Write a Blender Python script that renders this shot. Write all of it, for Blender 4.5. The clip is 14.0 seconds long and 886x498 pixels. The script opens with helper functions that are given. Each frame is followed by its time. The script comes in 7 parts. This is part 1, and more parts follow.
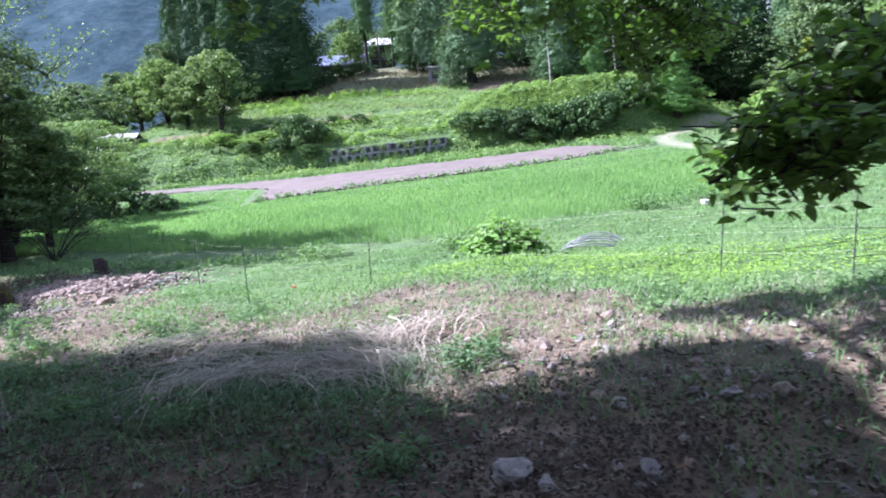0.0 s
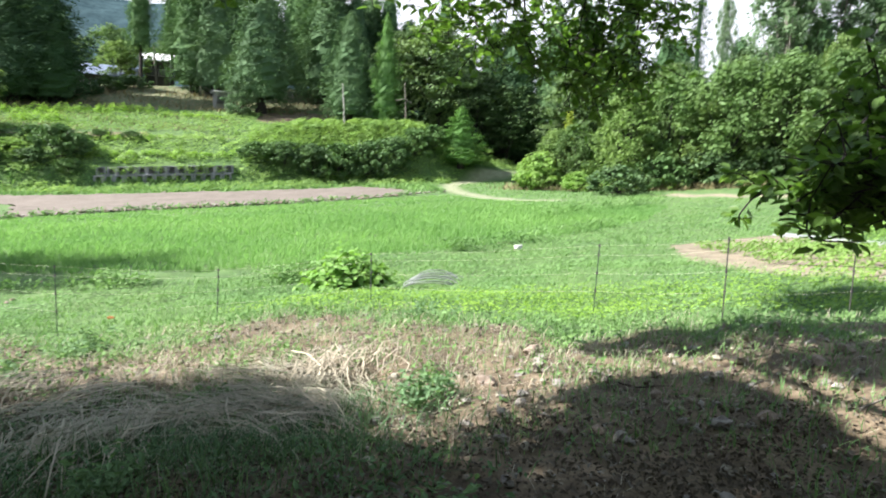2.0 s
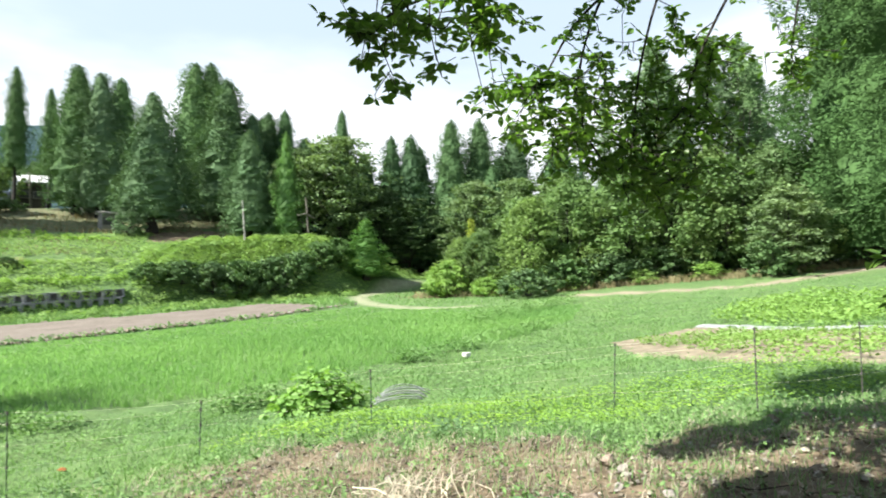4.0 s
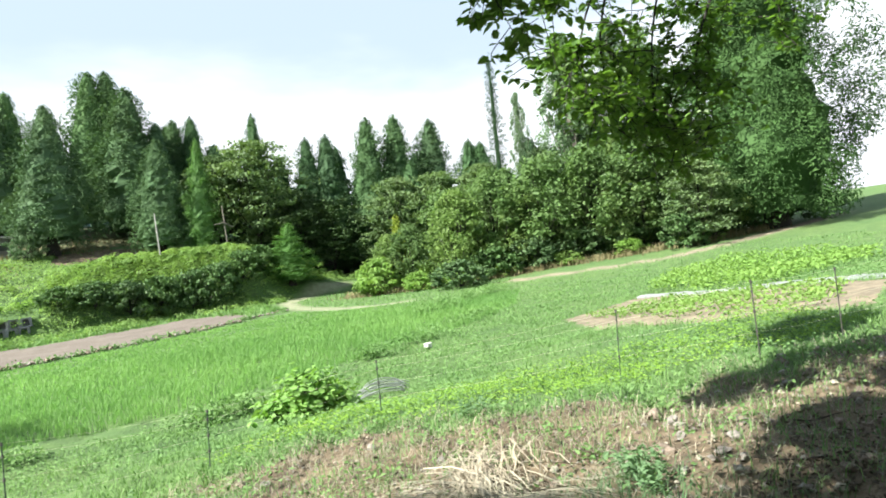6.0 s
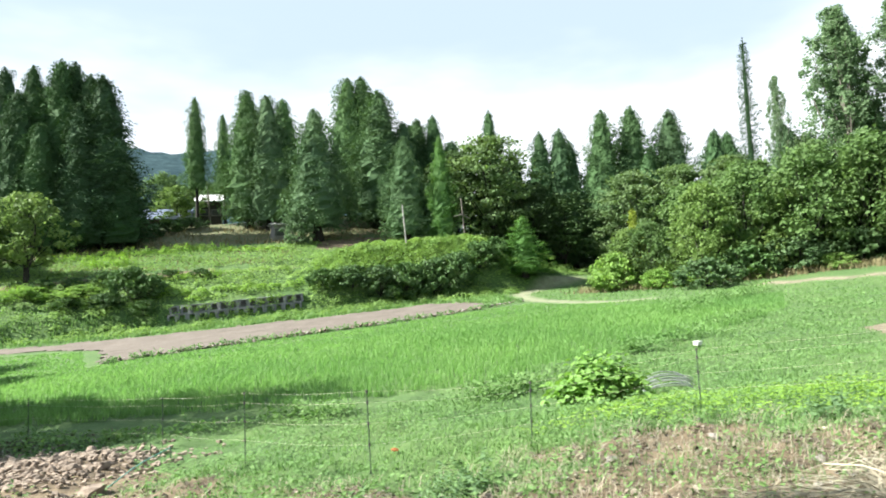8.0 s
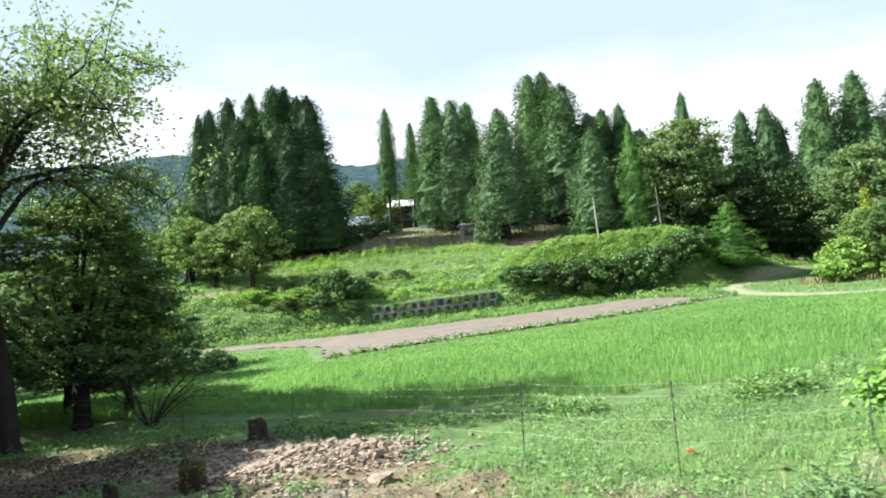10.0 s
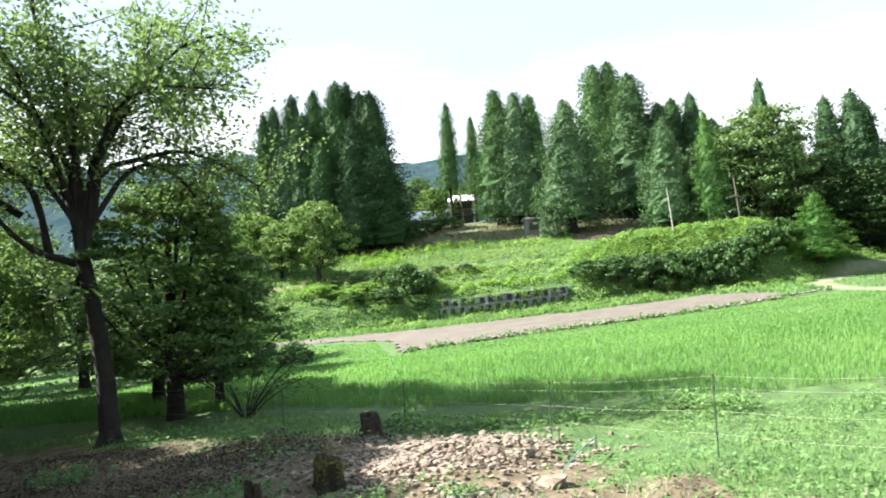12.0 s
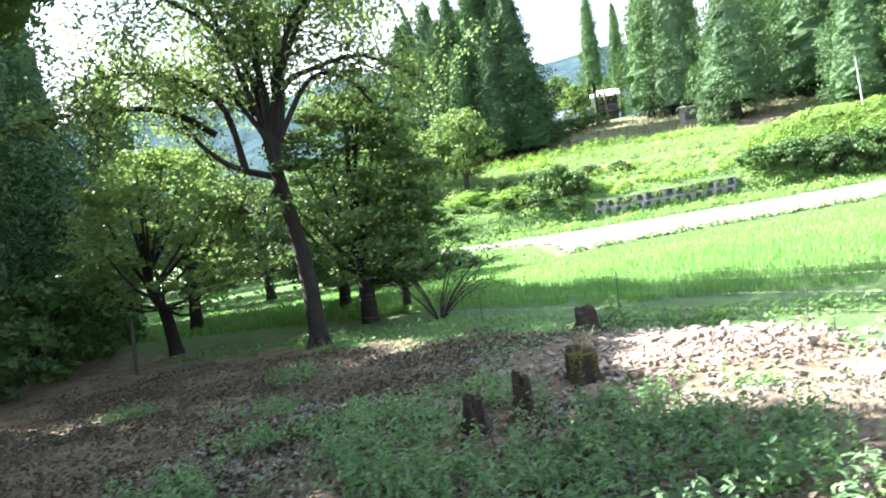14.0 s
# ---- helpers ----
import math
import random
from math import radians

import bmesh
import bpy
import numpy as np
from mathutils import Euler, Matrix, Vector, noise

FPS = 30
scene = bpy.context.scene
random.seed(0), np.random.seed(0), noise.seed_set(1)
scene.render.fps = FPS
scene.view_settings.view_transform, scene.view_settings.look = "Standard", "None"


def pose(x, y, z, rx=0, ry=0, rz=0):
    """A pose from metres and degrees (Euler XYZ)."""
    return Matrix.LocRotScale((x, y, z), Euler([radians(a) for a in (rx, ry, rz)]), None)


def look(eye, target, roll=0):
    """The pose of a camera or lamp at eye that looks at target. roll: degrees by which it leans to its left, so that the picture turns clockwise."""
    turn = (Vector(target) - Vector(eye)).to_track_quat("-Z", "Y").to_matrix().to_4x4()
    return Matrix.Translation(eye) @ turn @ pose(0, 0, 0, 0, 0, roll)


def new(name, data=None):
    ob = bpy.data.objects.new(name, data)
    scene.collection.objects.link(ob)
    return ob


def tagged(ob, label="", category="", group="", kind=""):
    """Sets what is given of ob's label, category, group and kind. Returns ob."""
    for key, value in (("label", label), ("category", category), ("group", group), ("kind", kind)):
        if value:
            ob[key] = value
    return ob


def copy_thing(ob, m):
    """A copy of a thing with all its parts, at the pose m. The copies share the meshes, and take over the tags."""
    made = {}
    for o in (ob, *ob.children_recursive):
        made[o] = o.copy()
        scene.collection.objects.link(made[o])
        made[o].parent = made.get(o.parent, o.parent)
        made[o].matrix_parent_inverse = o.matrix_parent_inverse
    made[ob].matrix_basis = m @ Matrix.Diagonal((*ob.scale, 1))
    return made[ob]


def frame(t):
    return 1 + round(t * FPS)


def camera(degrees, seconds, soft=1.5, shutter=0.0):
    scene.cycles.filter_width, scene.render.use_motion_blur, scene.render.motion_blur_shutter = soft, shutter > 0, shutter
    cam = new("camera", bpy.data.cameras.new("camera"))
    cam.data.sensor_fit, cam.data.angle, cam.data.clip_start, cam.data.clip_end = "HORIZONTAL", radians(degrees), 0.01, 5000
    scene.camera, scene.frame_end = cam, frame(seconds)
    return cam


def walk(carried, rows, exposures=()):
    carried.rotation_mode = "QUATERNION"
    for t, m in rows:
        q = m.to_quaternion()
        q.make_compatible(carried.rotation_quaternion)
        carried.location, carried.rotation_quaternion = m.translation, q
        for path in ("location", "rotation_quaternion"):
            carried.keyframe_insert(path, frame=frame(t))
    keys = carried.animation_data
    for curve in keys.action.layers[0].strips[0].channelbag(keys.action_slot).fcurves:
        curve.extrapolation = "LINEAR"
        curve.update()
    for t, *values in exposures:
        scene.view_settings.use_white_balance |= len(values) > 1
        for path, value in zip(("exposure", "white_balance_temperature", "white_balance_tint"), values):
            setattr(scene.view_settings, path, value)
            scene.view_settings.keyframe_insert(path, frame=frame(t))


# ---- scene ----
# ------------------------------------------------------------ camera
cam = camera(68.5, 14.0, 1.8, 0.3)
PATH = [
    (0.0, -0.006, 0.004, 1.583, 80.13, 3.40, -0.12),
    (0.5, -0.376, 0.186, 1.482, 80.36, 1.12, 1.27),
    (1.0, -0.690, 0.371, 1.463, 79.30, -1.66, -3.28),
    (1.5, -1.036, 0.534, 1.438, 80.81, 0.14, -12.56),
    (2.0, -1.486, 0.713, 1.406, 83.44, -2.19, -19.54),
    (2.5, -1.900, 0.908, 1.380, 87.41, -3.50, -25.59),
    (3.0, -2.260, 1.142, 1.356, 88.76, -2.29, -27.63),
    (3.5, -2.547, 1.398, 1.324, 93.11, 1.37, -23.67),
    (4.0, -2.843, 1.725, 1.343, 93.27, 0.71, -29.18),
    (4.2, -2.954, 1.830, 1.347, 91.87, -0.00, -31.29),
    (6.3, -3.994, 2.500, 1.181, 92.89, 6.07, -36.50),
    (6.5, -4.113, 2.566, 1.172, 93.17, 4.60, -32.38),
    (7.0, -4.436, 2.738, 1.155, 93.47, 5.11, -27.91),
    (7.5, -4.728, 2.909, 1.116, 93.92, 4.30, -21.85),
    (8.0, -5.041, 3.109, 1.082, 93.71, 2.75, -17.48),
    (8.5, -5.331, 3.310, 1.074, 93.49, 5.04, -14.93),
    (9.0, -5.637, 3.528, 1.018, 94.11, 4.88, -10.69),
    (9.2, -5.734, 3.601, 0.999, 94.39, 4.73, -8.36),
    (11.3, -7.135, 4.775, 0.902, 94.42, 2.67, 1.12),
    (11.5, -7.274, 4.868, 0.881, 94.43, 3.21, 0.50),
    (12.0, -7.619, 5.082, 0.836, 94.61, 3.65, 2.73),
    (12.5, -7.981, 5.243, 0.782, 93.65, 3.13, 4.06),
    (13.0, -8.353, 5.371, 0.742, 91.96, 3.28, 5.74),
    (13.5, -8.746, 5.524, 0.721, 90.30, 5.23, 11.90),
    (14.0, -9.102, 5.664, 0.637, 87.69, 6.97, 14.69),
]
EXPOSURES = [(0.0, 1.98, 5450, 36), (1.0, 1.97, 5800, 26), (2.0, 1.9, 6450, 14), (3.0, 1.84, 6700, 10), (9.0, 1.8, 6600, 8), (12.0, 2.1, 6600, 8), (13.0, 2.26, 6550, 8), (13.5, 2.5, 6500, 12), (14.0, 3.12, 6300, 16)]
walk(cam, [(t, pose(x, y, z, rx, ry, rz)) for t, x, y, z, rx, ry, rz in PATH], EXPOSURES)

# ------------------------------------------------------------ sky and sun
SUN_FROM = Vector((-1.0, 0.12, 0.88)).normalized()
world = bpy.data.worlds.new("sky")
scene.world = world
world.use_nodes = True
wn, wl = world.node_tree.nodes, world.node_tree.links
wn.clear()
w_out = wn.new("ShaderNodeOutputWorld")
w_bg = wn.new("ShaderNodeBackground")
w_bg.inputs["Strength"].default_value = 0.047
w_sky = wn.new("ShaderNodeTexSky")
w_sky.sky_type = "NISHITA"
w_sky.sun_disc = False
w_sky.sun_elevation = math.asin(SUN_FROM.z)
w_sky.sun_rotation = math.atan2(SUN_FROM.x, SUN_FROM.y) % (2 * math.pi)
w_co = wn.new("ShaderNodeTexCoord")
w_map = wn.new("ShaderNodeMapping")
w_map.inputs["Scale"].default_value = (1.1, 1.1, 3.5)
w_noise = wn.new("ShaderNodeTexNoise")
w_noise.inputs["Scale"].default_value = 1.6
w_noise.inputs["Detail"].default_value = 5.0
w_noise.inputs["Roughness"].default_value = 0.5
w_sep = wn.new("ShaderNodeSeparateXYZ")
w_add = wn.new("ShaderNodeMath")
w_add.operation = "MULTIPLY_ADD"
w_add.inputs[1].default_value = 0.35
w_ramp = wn.new("ShaderNodeMapRange")
w_ramp.inputs["From Min"].default_value = 0.42
w_ramp.inputs["From Max"].default_value = 0.54
w_ramp.inputs["To Min"].default_value = 1.0
w_ramp.inputs["To Max"].default_value = 0.25
w_ramp.interpolation_type = "SMOOTHSTEP"
w_mix = wn.new("ShaderNodeMix")
w_mix.data_type = "RGBA"
w_mix.inputs[7].default_value = (8.0, 8.5, 9.2, 1)
wl.new(w_co.outputs["Generated"], w_map.inputs[0])
wl.new(w_map.outputs[0], w_noise.inputs["Vector"])
wl.new(w_co.outputs["Generated"], w_sep.inputs[0])
wl.new(w_noise.outputs[0], w_add.inputs[0])
wl.new(w_sep.outputs["Z"], w_add.inputs[2])
wl.new(w_add.outputs[0], w_ramp.inputs[0])
wl.new(w_ramp.outputs[0], w_mix.inputs[0])
w_haze = wn.new("ShaderNodeMix")
w_haze.data_type = "RGBA"
w_haze.inputs[0].default_value = 0.7
w_haze.inputs[7].default_value = (4.0, 5.4, 7.0, 1)
wl.new(w_sky.outputs[0], w_haze.inputs[6])
wl.new(w_haze.outputs[2], w_mix.inputs[6])
wl.new(w_mix.outputs[2], w_bg.inputs[0])
wl.new(w_bg.outputs[0], w_out.inputs[0])

sun_data = bpy.data.lights.new("sun", "SUN")
sun_data.energy = 5.0
sun_data.angle = radians(0.55)
sun_data.color = (1.0, 0.965, 0.90)
sun = new("sun", sun_data)
sun.matrix_world = look(SUN_FROM * 60, (0, 0, 0))

# ------------------------------------------------------------ materials
def mat_base(name):
    m = bpy.data.materials.new(name)
    m.use_nodes = True
    nt = m.node_tree
    nt.nodes.clear()
    out = nt.nodes.new("ShaderNodeOutputMaterial")
    bsdf = nt.nodes.new("ShaderNodeBsdfPrincipled")
    nt.links.new(bsdf.outputs[0], out.inputs[0])
    return m, nt, bsdf, out


def noise_node(nt, scale, detail=4.0, rough=0.6, coord="Object"):
    co = nt.nodes.new("ShaderNodeTexCoord")
    n = nt.nodes.new("ShaderNodeTexNoise")
    n.inputs["Scale"].default_value = scale
    n.inputs["Detail"].default_value = detail
    n.inputs["Roughness"].default_value = rough
    nt.links.new(co.outputs[coord], n.inputs["Vector"])
    return n


def ramp(nt, source, stops):
    r = nt.nodes.new("ShaderNodeValToRGB")
    while len(r.color_ramp.elements) < len(stops):
        r.color_ramp.elements.new(0.5)
    for e, (p, c) in zip(r.color_ramp.elements, stops):
        e.position, e.color = p, (*c, 1)
    nt.links.new(source, r.inputs[0])
    return r.outputs[0]


def mix_rgb(nt, a, b, factor, mode="MIX"):
    m = nt.nodes.new("ShaderNodeMix")
    m.data_type, m.blend_type = "RGBA", mode
    for sock, v in ((m.inputs[6], a), (m.inputs[7], b)):
        if isinstance(v, tuple):
            sock.default_value = (*v, 1)
        else:
            nt.links.new(v, sock)
    if isinstance(factor, (int, float)):
        m.inputs[0].default_value = factor
    else:
        nt.links.new(factor, m.inputs[0])
    return m.outputs[2]


def bump(nt, bsdf, source, strength, distance):
    b = nt.nodes.new("ShaderNodeBump")
    b.inputs["Strength"].default_value = strength
    b.inputs["Distance"].default_value = distance
    nt.links.new(source, b.inputs["Height"])
    nt.links.new(b.outputs[0], bsdf.inputs["Normal"])


def solid(name, dark, light, scale=6.0, rough=0.8, fine=40.0, depth=0.01, metal=0.0, coord="Object", per_object=0.0):
    """A mottled surface: two scales of noise between two colours, with fine relief."""
    m, nt, bsdf, out = mat_base(name)
    a = noise_node(nt, scale, 5, 0.65, coord)
    b = noise_node(nt, fine, 3, 0.7, coord)
    c = ramp(nt, a.outputs[0], [(0.3, dark), (0.7, light)])
    c = mix_rgb(nt, c, ramp(nt, b.outputs[0], [(0.3, (0.6, 0.6, 0.6)), (0.65, (1.0, 1.0, 1.0))]), 0.7, "MULTIPLY")
    if per_object:
        info = nt.nodes.new("ShaderNodeObjectInfo")
        lo, hi = 1 - per_object, 1.0
        c = mix_rgb(nt, c, ramp(nt, info.outputs["Random"], [(0.0, (lo, lo, lo)), (1.0, (hi, hi, hi))]), 1.0, "MULTIPLY")
    nt.links.new(c, bsdf.inputs["Base Color"])
    bsdf.inputs["Roughness"].default_value = rough
    bsdf.inputs["Metallic"].default_value = metal
    bump(nt, bsdf, b.outputs[0], 0.6, depth)
    return m


def foliage(name, dark, light, through_light=0.3, rough=0.5, patch=0.35, tint=(1.15, 1.25, 0.55), per_object=0.25, gloss=0.14):
    """Leaves: each leaf its own tone, drifts of tone over the crown, and light that passes through."""
    m, nt, bsdf, out = mat_base(name)
    if light[1] > light[0]:
        dark, light = (dark[0] * 0.99, dark[1], dark[2]), (light[0] * 0.99, light[1], light[2])
    dark = tuple(a * 0.45 + b * 0.55 for a, b in zip(dark, light))
    geo = nt.nodes.new("ShaderNodeNewGeometry")
    c = ramp(nt, geo.outputs["Random Per Island"], [(0.0, dark), (0.75, light), (1.0, tuple(min(1, v * 1.2) for v in light))])
    n = noise_node(nt, patch, 3, 0.6)
    c = mix_rgb(nt, c, ramp(nt, n.outputs[0], [(0.35, (0.72, 0.8, 0.75)), (0.65, (1.0, 1.0, 0.95))]), 0.9, "MULTIPLY")
    if per_object:
        info = nt.nodes.new("ShaderNodeObjectInfo")
        lo = 1 - per_object
        c = mix_rgb(nt, c, ramp(nt, info.outputs["Random"], [(0.0, (lo, lo, lo)), (0.5, (0.95, 1.0, 0.8)), (1.0, (1.0, 0.95, 1.0))]), 1.0, "MULTIPLY")
    nt.links.new(c, bsdf.inputs["Base Color"])
    bsdf.inputs["Roughness"].default_value = rough
    bsdf.inputs["Specular IOR Level"].default_value = gloss
    tr = nt.nodes.new("ShaderNodeBsdfTranslucent")
    nt.links.new(mix_rgb(nt, c, tint, 1.0, "MULTIPLY"), tr.inputs[0])
    mx = nt.nodes.new("ShaderNodeMixShader")
    mx.inputs[0].default_value = through_light
    nt.links.new(bsdf.outputs[0], mx.inputs[1])
    nt.links.new(tr.outputs[0], mx.inputs[2])
    nt.links.new(mx.outputs[0], out.inputs[0])
    return m


def ground_material():
    m, nt, bsdf, out = mat_base("ground_cover")
    big = noise_node(nt, 0.35, 6, 0.6)
    mid = noise_node(nt, 2.2, 6, 0.7)
    fine = noise_node(nt, 22.0, 4, 0.75)
    grass = ramp(nt, mid.outputs[0], [(0.3, (0.045, 0.09, 0.025)), (0.55, (0.075, 0.14, 0.04)), (0.75, (0.115, 0.18, 0.065))])
    grass = mix_rgb(nt, grass, ramp(nt, big.outputs[0], [(0.35, (0.75, 0.85, 0.75)), (0.65, (1.05, 1.0, 0.9))]), 1.0, "MULTIPLY")
    soil = ramp(nt, mid.outputs[0], [(0.25, (0.034, 0.026, 0.02)), (0.5, (0.14, 0.11, 0.07)), (0.75, (0.29, 0.235, 0.16))])
    soil = mix_rgb(nt, soil, ramp(nt, fine.outputs[0], [(0.3, (0.55, 0.52, 0.5)), (0.65, (1.1, 1.08, 1.05))]), 1.0, "MULTIPLY")
    att = nt.nodes.new("ShaderNodeAttribute")
    att.attribute_name = "bare"
    edge = nt.nodes.new("ShaderNodeMath")
    edge.operation = "MULTIPLY_ADD"
    edge.inputs[1].default_value = 0.55
    nt.links.new(mid.outputs[0], edge.inputs[0])
    nt.links.new(att.outputs["Fac"], edge.inputs[2])
    lim = nt.nodes.new("ShaderNodeMapRange")
    lim.inputs["From Min"].default_value = 0.68
    lim.inputs["From Max"].default_value = 0.86
    nt.links.new(edge.outputs[0], lim.inputs[0])
    c = mix_rgb(nt, grass, soil, lim.outputs[0])
    sand = ramp(nt, mid.outputs[0], [(0.3, (0.22, 0.2, 0.145)), (0.7, (0.35, 0.325, 0.245))])
    dry = nt.nodes.new("ShaderNodeAttribute")
    dry.attribute_name = "sandy"
    c = mix_rgb(nt, c, sand, dry.outputs["Fac"])
    nt.links.new(c, bsdf.inputs["Base Color"])
    bsdf.inputs["Roughness"].default_value = 0.95
    bump(nt, bsdf, fine.outputs[0], 0.8, 0.03)
    return m


M_GROUND = ground_material()
M_PLOT = solid("tilled_soil", (0.105, 0.088, 0.072), (0.16, 0.137, 0.116), 0.5, 0.95, 7.0, 0.05)
M_RICE = foliage("rice_leaf", (0.165, 0.3, 0.095), (0.205, 0.36, 0.12), 0.5, 0.5, 0.12, (1.0, 1.1, 0.8), per_object=0)
M_WEED = foliage("weed_leaf", (0.12, 0.215, 0.075), (0.185, 0.305, 0.115), 0.35, 0.55, 0.5, (1.0, 1.15, 0.7), per_object=0)
M_WEEDPALE = foliage("grey_green_weed", (0.122, 0.22, 0.085), (0.19, 0.31, 0.125), 0.32, 0.6, 0.4, (1.0, 1.1, 0.8), per_object=0)
M_BRIGHT = foliage("bright_weed_leaf", (0.165, 0.29, 0.05), (0.25, 0.4, 0.08), 0.4, 0.5, 0.6, per_object=0)
M_KUDZU = foliage("vine_leaf", (0.145, 0.245, 0.072), (0.265, 0.41, 0.13), 0.46, 0.5, 0.15, (1.1, 1.12, 0.7), per_object=0.1)
M_BUSHLEAF = foliage("broad_bright_leaf", (0.13, 0.245, 0.06), (0.22, 0.37, 0.11), 0.35, 0.5, 0.8, per_object=0)
# dark shrub green, lowered further for the shaded face of the mound
M_SHRUB = foliage("dark_shrub_leaf", (0.05, 0.1, 0.045), (0.095, 0.165, 0.072), 0.2, 0.5, 0.3)
# cedar green with a little blue added for distance haze
M_CEDAR = foliage("cedar_spray", (0.062, 0.115, 0.064), (0.108, 0.184, 0.094), 0.14, 0.7, 0.15, gloss=0.08)
M_SPRUCE = foliage("spruce_spray", (0.045, 0.09, 0.05), (0.078, 0.145, 0.075), 0.1, 0.7, 0.15, gloss=0.08)
M_GREATCEDAR = foliage("great_cedar_spray", (0.045, 0.098, 0.036), (0.08, 0.155, 0.055), 0.1, 0.7, 0.25, gloss=0.08)
M_CEDARDARK = foliage("dark_cedar_spray", (0.038, 0.078, 0.045), (0.066, 0.125, 0.064), 0.1, 0.7, 0.15, gloss=0.08)
M_FIR = foliage("light_conifer_spray", (0.11, 0.23, 0.075), (0.17, 0.33, 0.11), 0.35, 0.6, 0.3)
M_BROAD = foliage("tree_leaf", (0.092, 0.15, 0.068), (0.148, 0.228, 0.1), 0.4, 0.5, 0.2, (1.05, 1.1, 0.75))
# darkened leaf colour stands for the unlit inside of the wood
M_SHADEWOOD = foliage("shaded_wood_leaf", (0.036, 0.066, 0.034), (0.085, 0.135, 0.062), 0.15, 0.55, 0.2)
# lighter tree leaf, toned as leaves in full sun
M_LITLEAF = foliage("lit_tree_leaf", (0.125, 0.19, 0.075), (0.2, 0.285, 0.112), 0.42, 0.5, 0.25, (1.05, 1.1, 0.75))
# leaf tone darkened as the shaded side of the dense trees
M_DENSE = foliage("shaded_dense_leaf", (0.075, 0.125, 0.052), (0.135, 0.215, 0.09), 0.36, 0.5, 0.25, (1.05, 1.1, 0.75))
M_LAYER = foliage("layered_tree_leaf", (0.1, 0.155, 0.085), (0.165, 0.235, 0.125), 0.3, 0.55, 0.2)
M_FERN = foliage("pale_fern_leaf", (0.1, 0.175, 0.095), (0.175, 0.28, 0.15), 0.35, 0.6, 0.4, per_object=0)
M_CHIPS = foliage("wood_chip", (0.08, 0.074, 0.068), (0.24, 0.225, 0.208), 0.0, 0.9, 0.8, (1, 1, 1), 0)
# litter and creeper colours kept dark to deepen the tree shade
M_SHADELITTER = foliage("shade_litter", (0.028, 0.022, 0.018), (0.1, 0.08, 0.062), 0.0, 0.9, 0.8, (1, 1, 1), 0)
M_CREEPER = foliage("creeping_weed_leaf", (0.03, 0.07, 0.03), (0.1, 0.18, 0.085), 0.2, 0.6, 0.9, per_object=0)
M_PALE = foliage("poplar_leaf", (0.14, 0.22, 0.13), (0.2, 0.295, 0.175), 0.45, 0.5, 0.2, (0.95, 1.08, 0.85))
M_NEARLEAF = foliage("near_tree_leaf", (0.05, 0.115, 0.03), (0.15, 0.26, 0.065), 0.45, 0.42, 1.2, per_object=0.1, gloss=0.45)
M_CROWNLEAF = foliage("sparse_tree_leaf", (0.13, 0.2, 0.078), (0.215, 0.305, 0.125), 0.42, 0.45, 0.4, (1.0, 1.08, 0.8), per_object=0.1)
# bark colour lowered to stand for trunks lying in shade
M_BARK = solid("shade_dark_bark", (0.011, 0.0095, 0.008), (0.032, 0.028, 0.024), 3.0, 0.9, 18.0, 0.03)
M_BARKPALE = solid("grey_bark", (0.12, 0.11, 0.09), (0.24, 0.22, 0.19), 3.0, 0.9, 18.0, 0.02)
M_STRAW = foliage("dry_straw", (0.2, 0.178, 0.14), (0.42, 0.375, 0.305), 0.15, 0.7, 1.0, (1.0, 0.9, 0.7), 0)
M_STONE = solid("pinkish_stone", (0.17, 0.13, 0.1), (0.39, 0.32, 0.255), 4.0, 0.9, 30.0, 0.01, per_object=0.35)
M_STONEGREY = solid("grey_stone", (0.2, 0.19, 0.17), (0.42, 0.39, 0.35), 5.0, 0.9, 30.0, 0.01, per_object=0.3)
M_PEBBLE = foliage("pale_pebble", (0.17, 0.15, 0.125), (0.36, 0.32, 0.27), 0.0, 0.9, 0.8, (1, 1, 1), 0)
M_CONCRETE = solid("weathered_concrete", (0.15, 0.16, 0.18), (0.34, 0.35, 0.37), 1.5, 0.9, 12.0, 0.02, per_object=0.25)
# dark tone for openings: shade in block pockets, dark window panes
M_DARKOPENING = solid("dark_opening", (0.06, 0.062, 0.065), (0.13, 0.13, 0.13), 3.0, 0.95, 12.0, 0.02)
M_POST = solid("dark_fibre_post", (0.035, 0.035, 0.035), (0.07, 0.065, 0.06), 9.0, 0.6, 40.0, 0.002)
M_POSTGREEN = solid("green_fibre_post", (0.03, 0.055, 0.035), (0.055, 0.09, 0.06), 9.0, 0.55, 40.0, 0.002)
M_WIRE = solid("pale_polywire", (0.50, 0.52, 0.38), (0.65, 0.66, 0.5), 30.0, 0.5, 80.0, 0.001)
M_PIPE = solid("pale_plastic_pipe", (0.19, 0.22, 0.2), (0.38, 0.41, 0.39), 5.0, 0.45, 30.0, 0.001)
M_ORANGE = solid("orange_plastic", (0.34, 0.1, 0.03), (0.46, 0.16, 0.05), 12.0, 0.6, 50.0, 0.002)
M_TEAL = solid("teal_paint", (0.08, 0.24, 0.22), (0.14, 0.36, 0.32), 12.0, 0.5, 50.0, 0.001)
M_WHITE = solid("white_foam", (0.68, 0.68, 0.66), (0.82, 0.82, 0.80), 9.0, 0.7, 40.0, 0.002)
M_MULCH = solid("pale_mulch_film", (0.17, 0.19, 0.18), (0.28, 0.3, 0.29), 2.0, 0.5, 10.0, 0.02)
M_STUMP = solid("stump_wood", (0.022, 0.018, 0.014), (0.075, 0.056, 0.042), 7.0, 0.95, 35.0, 0.05)
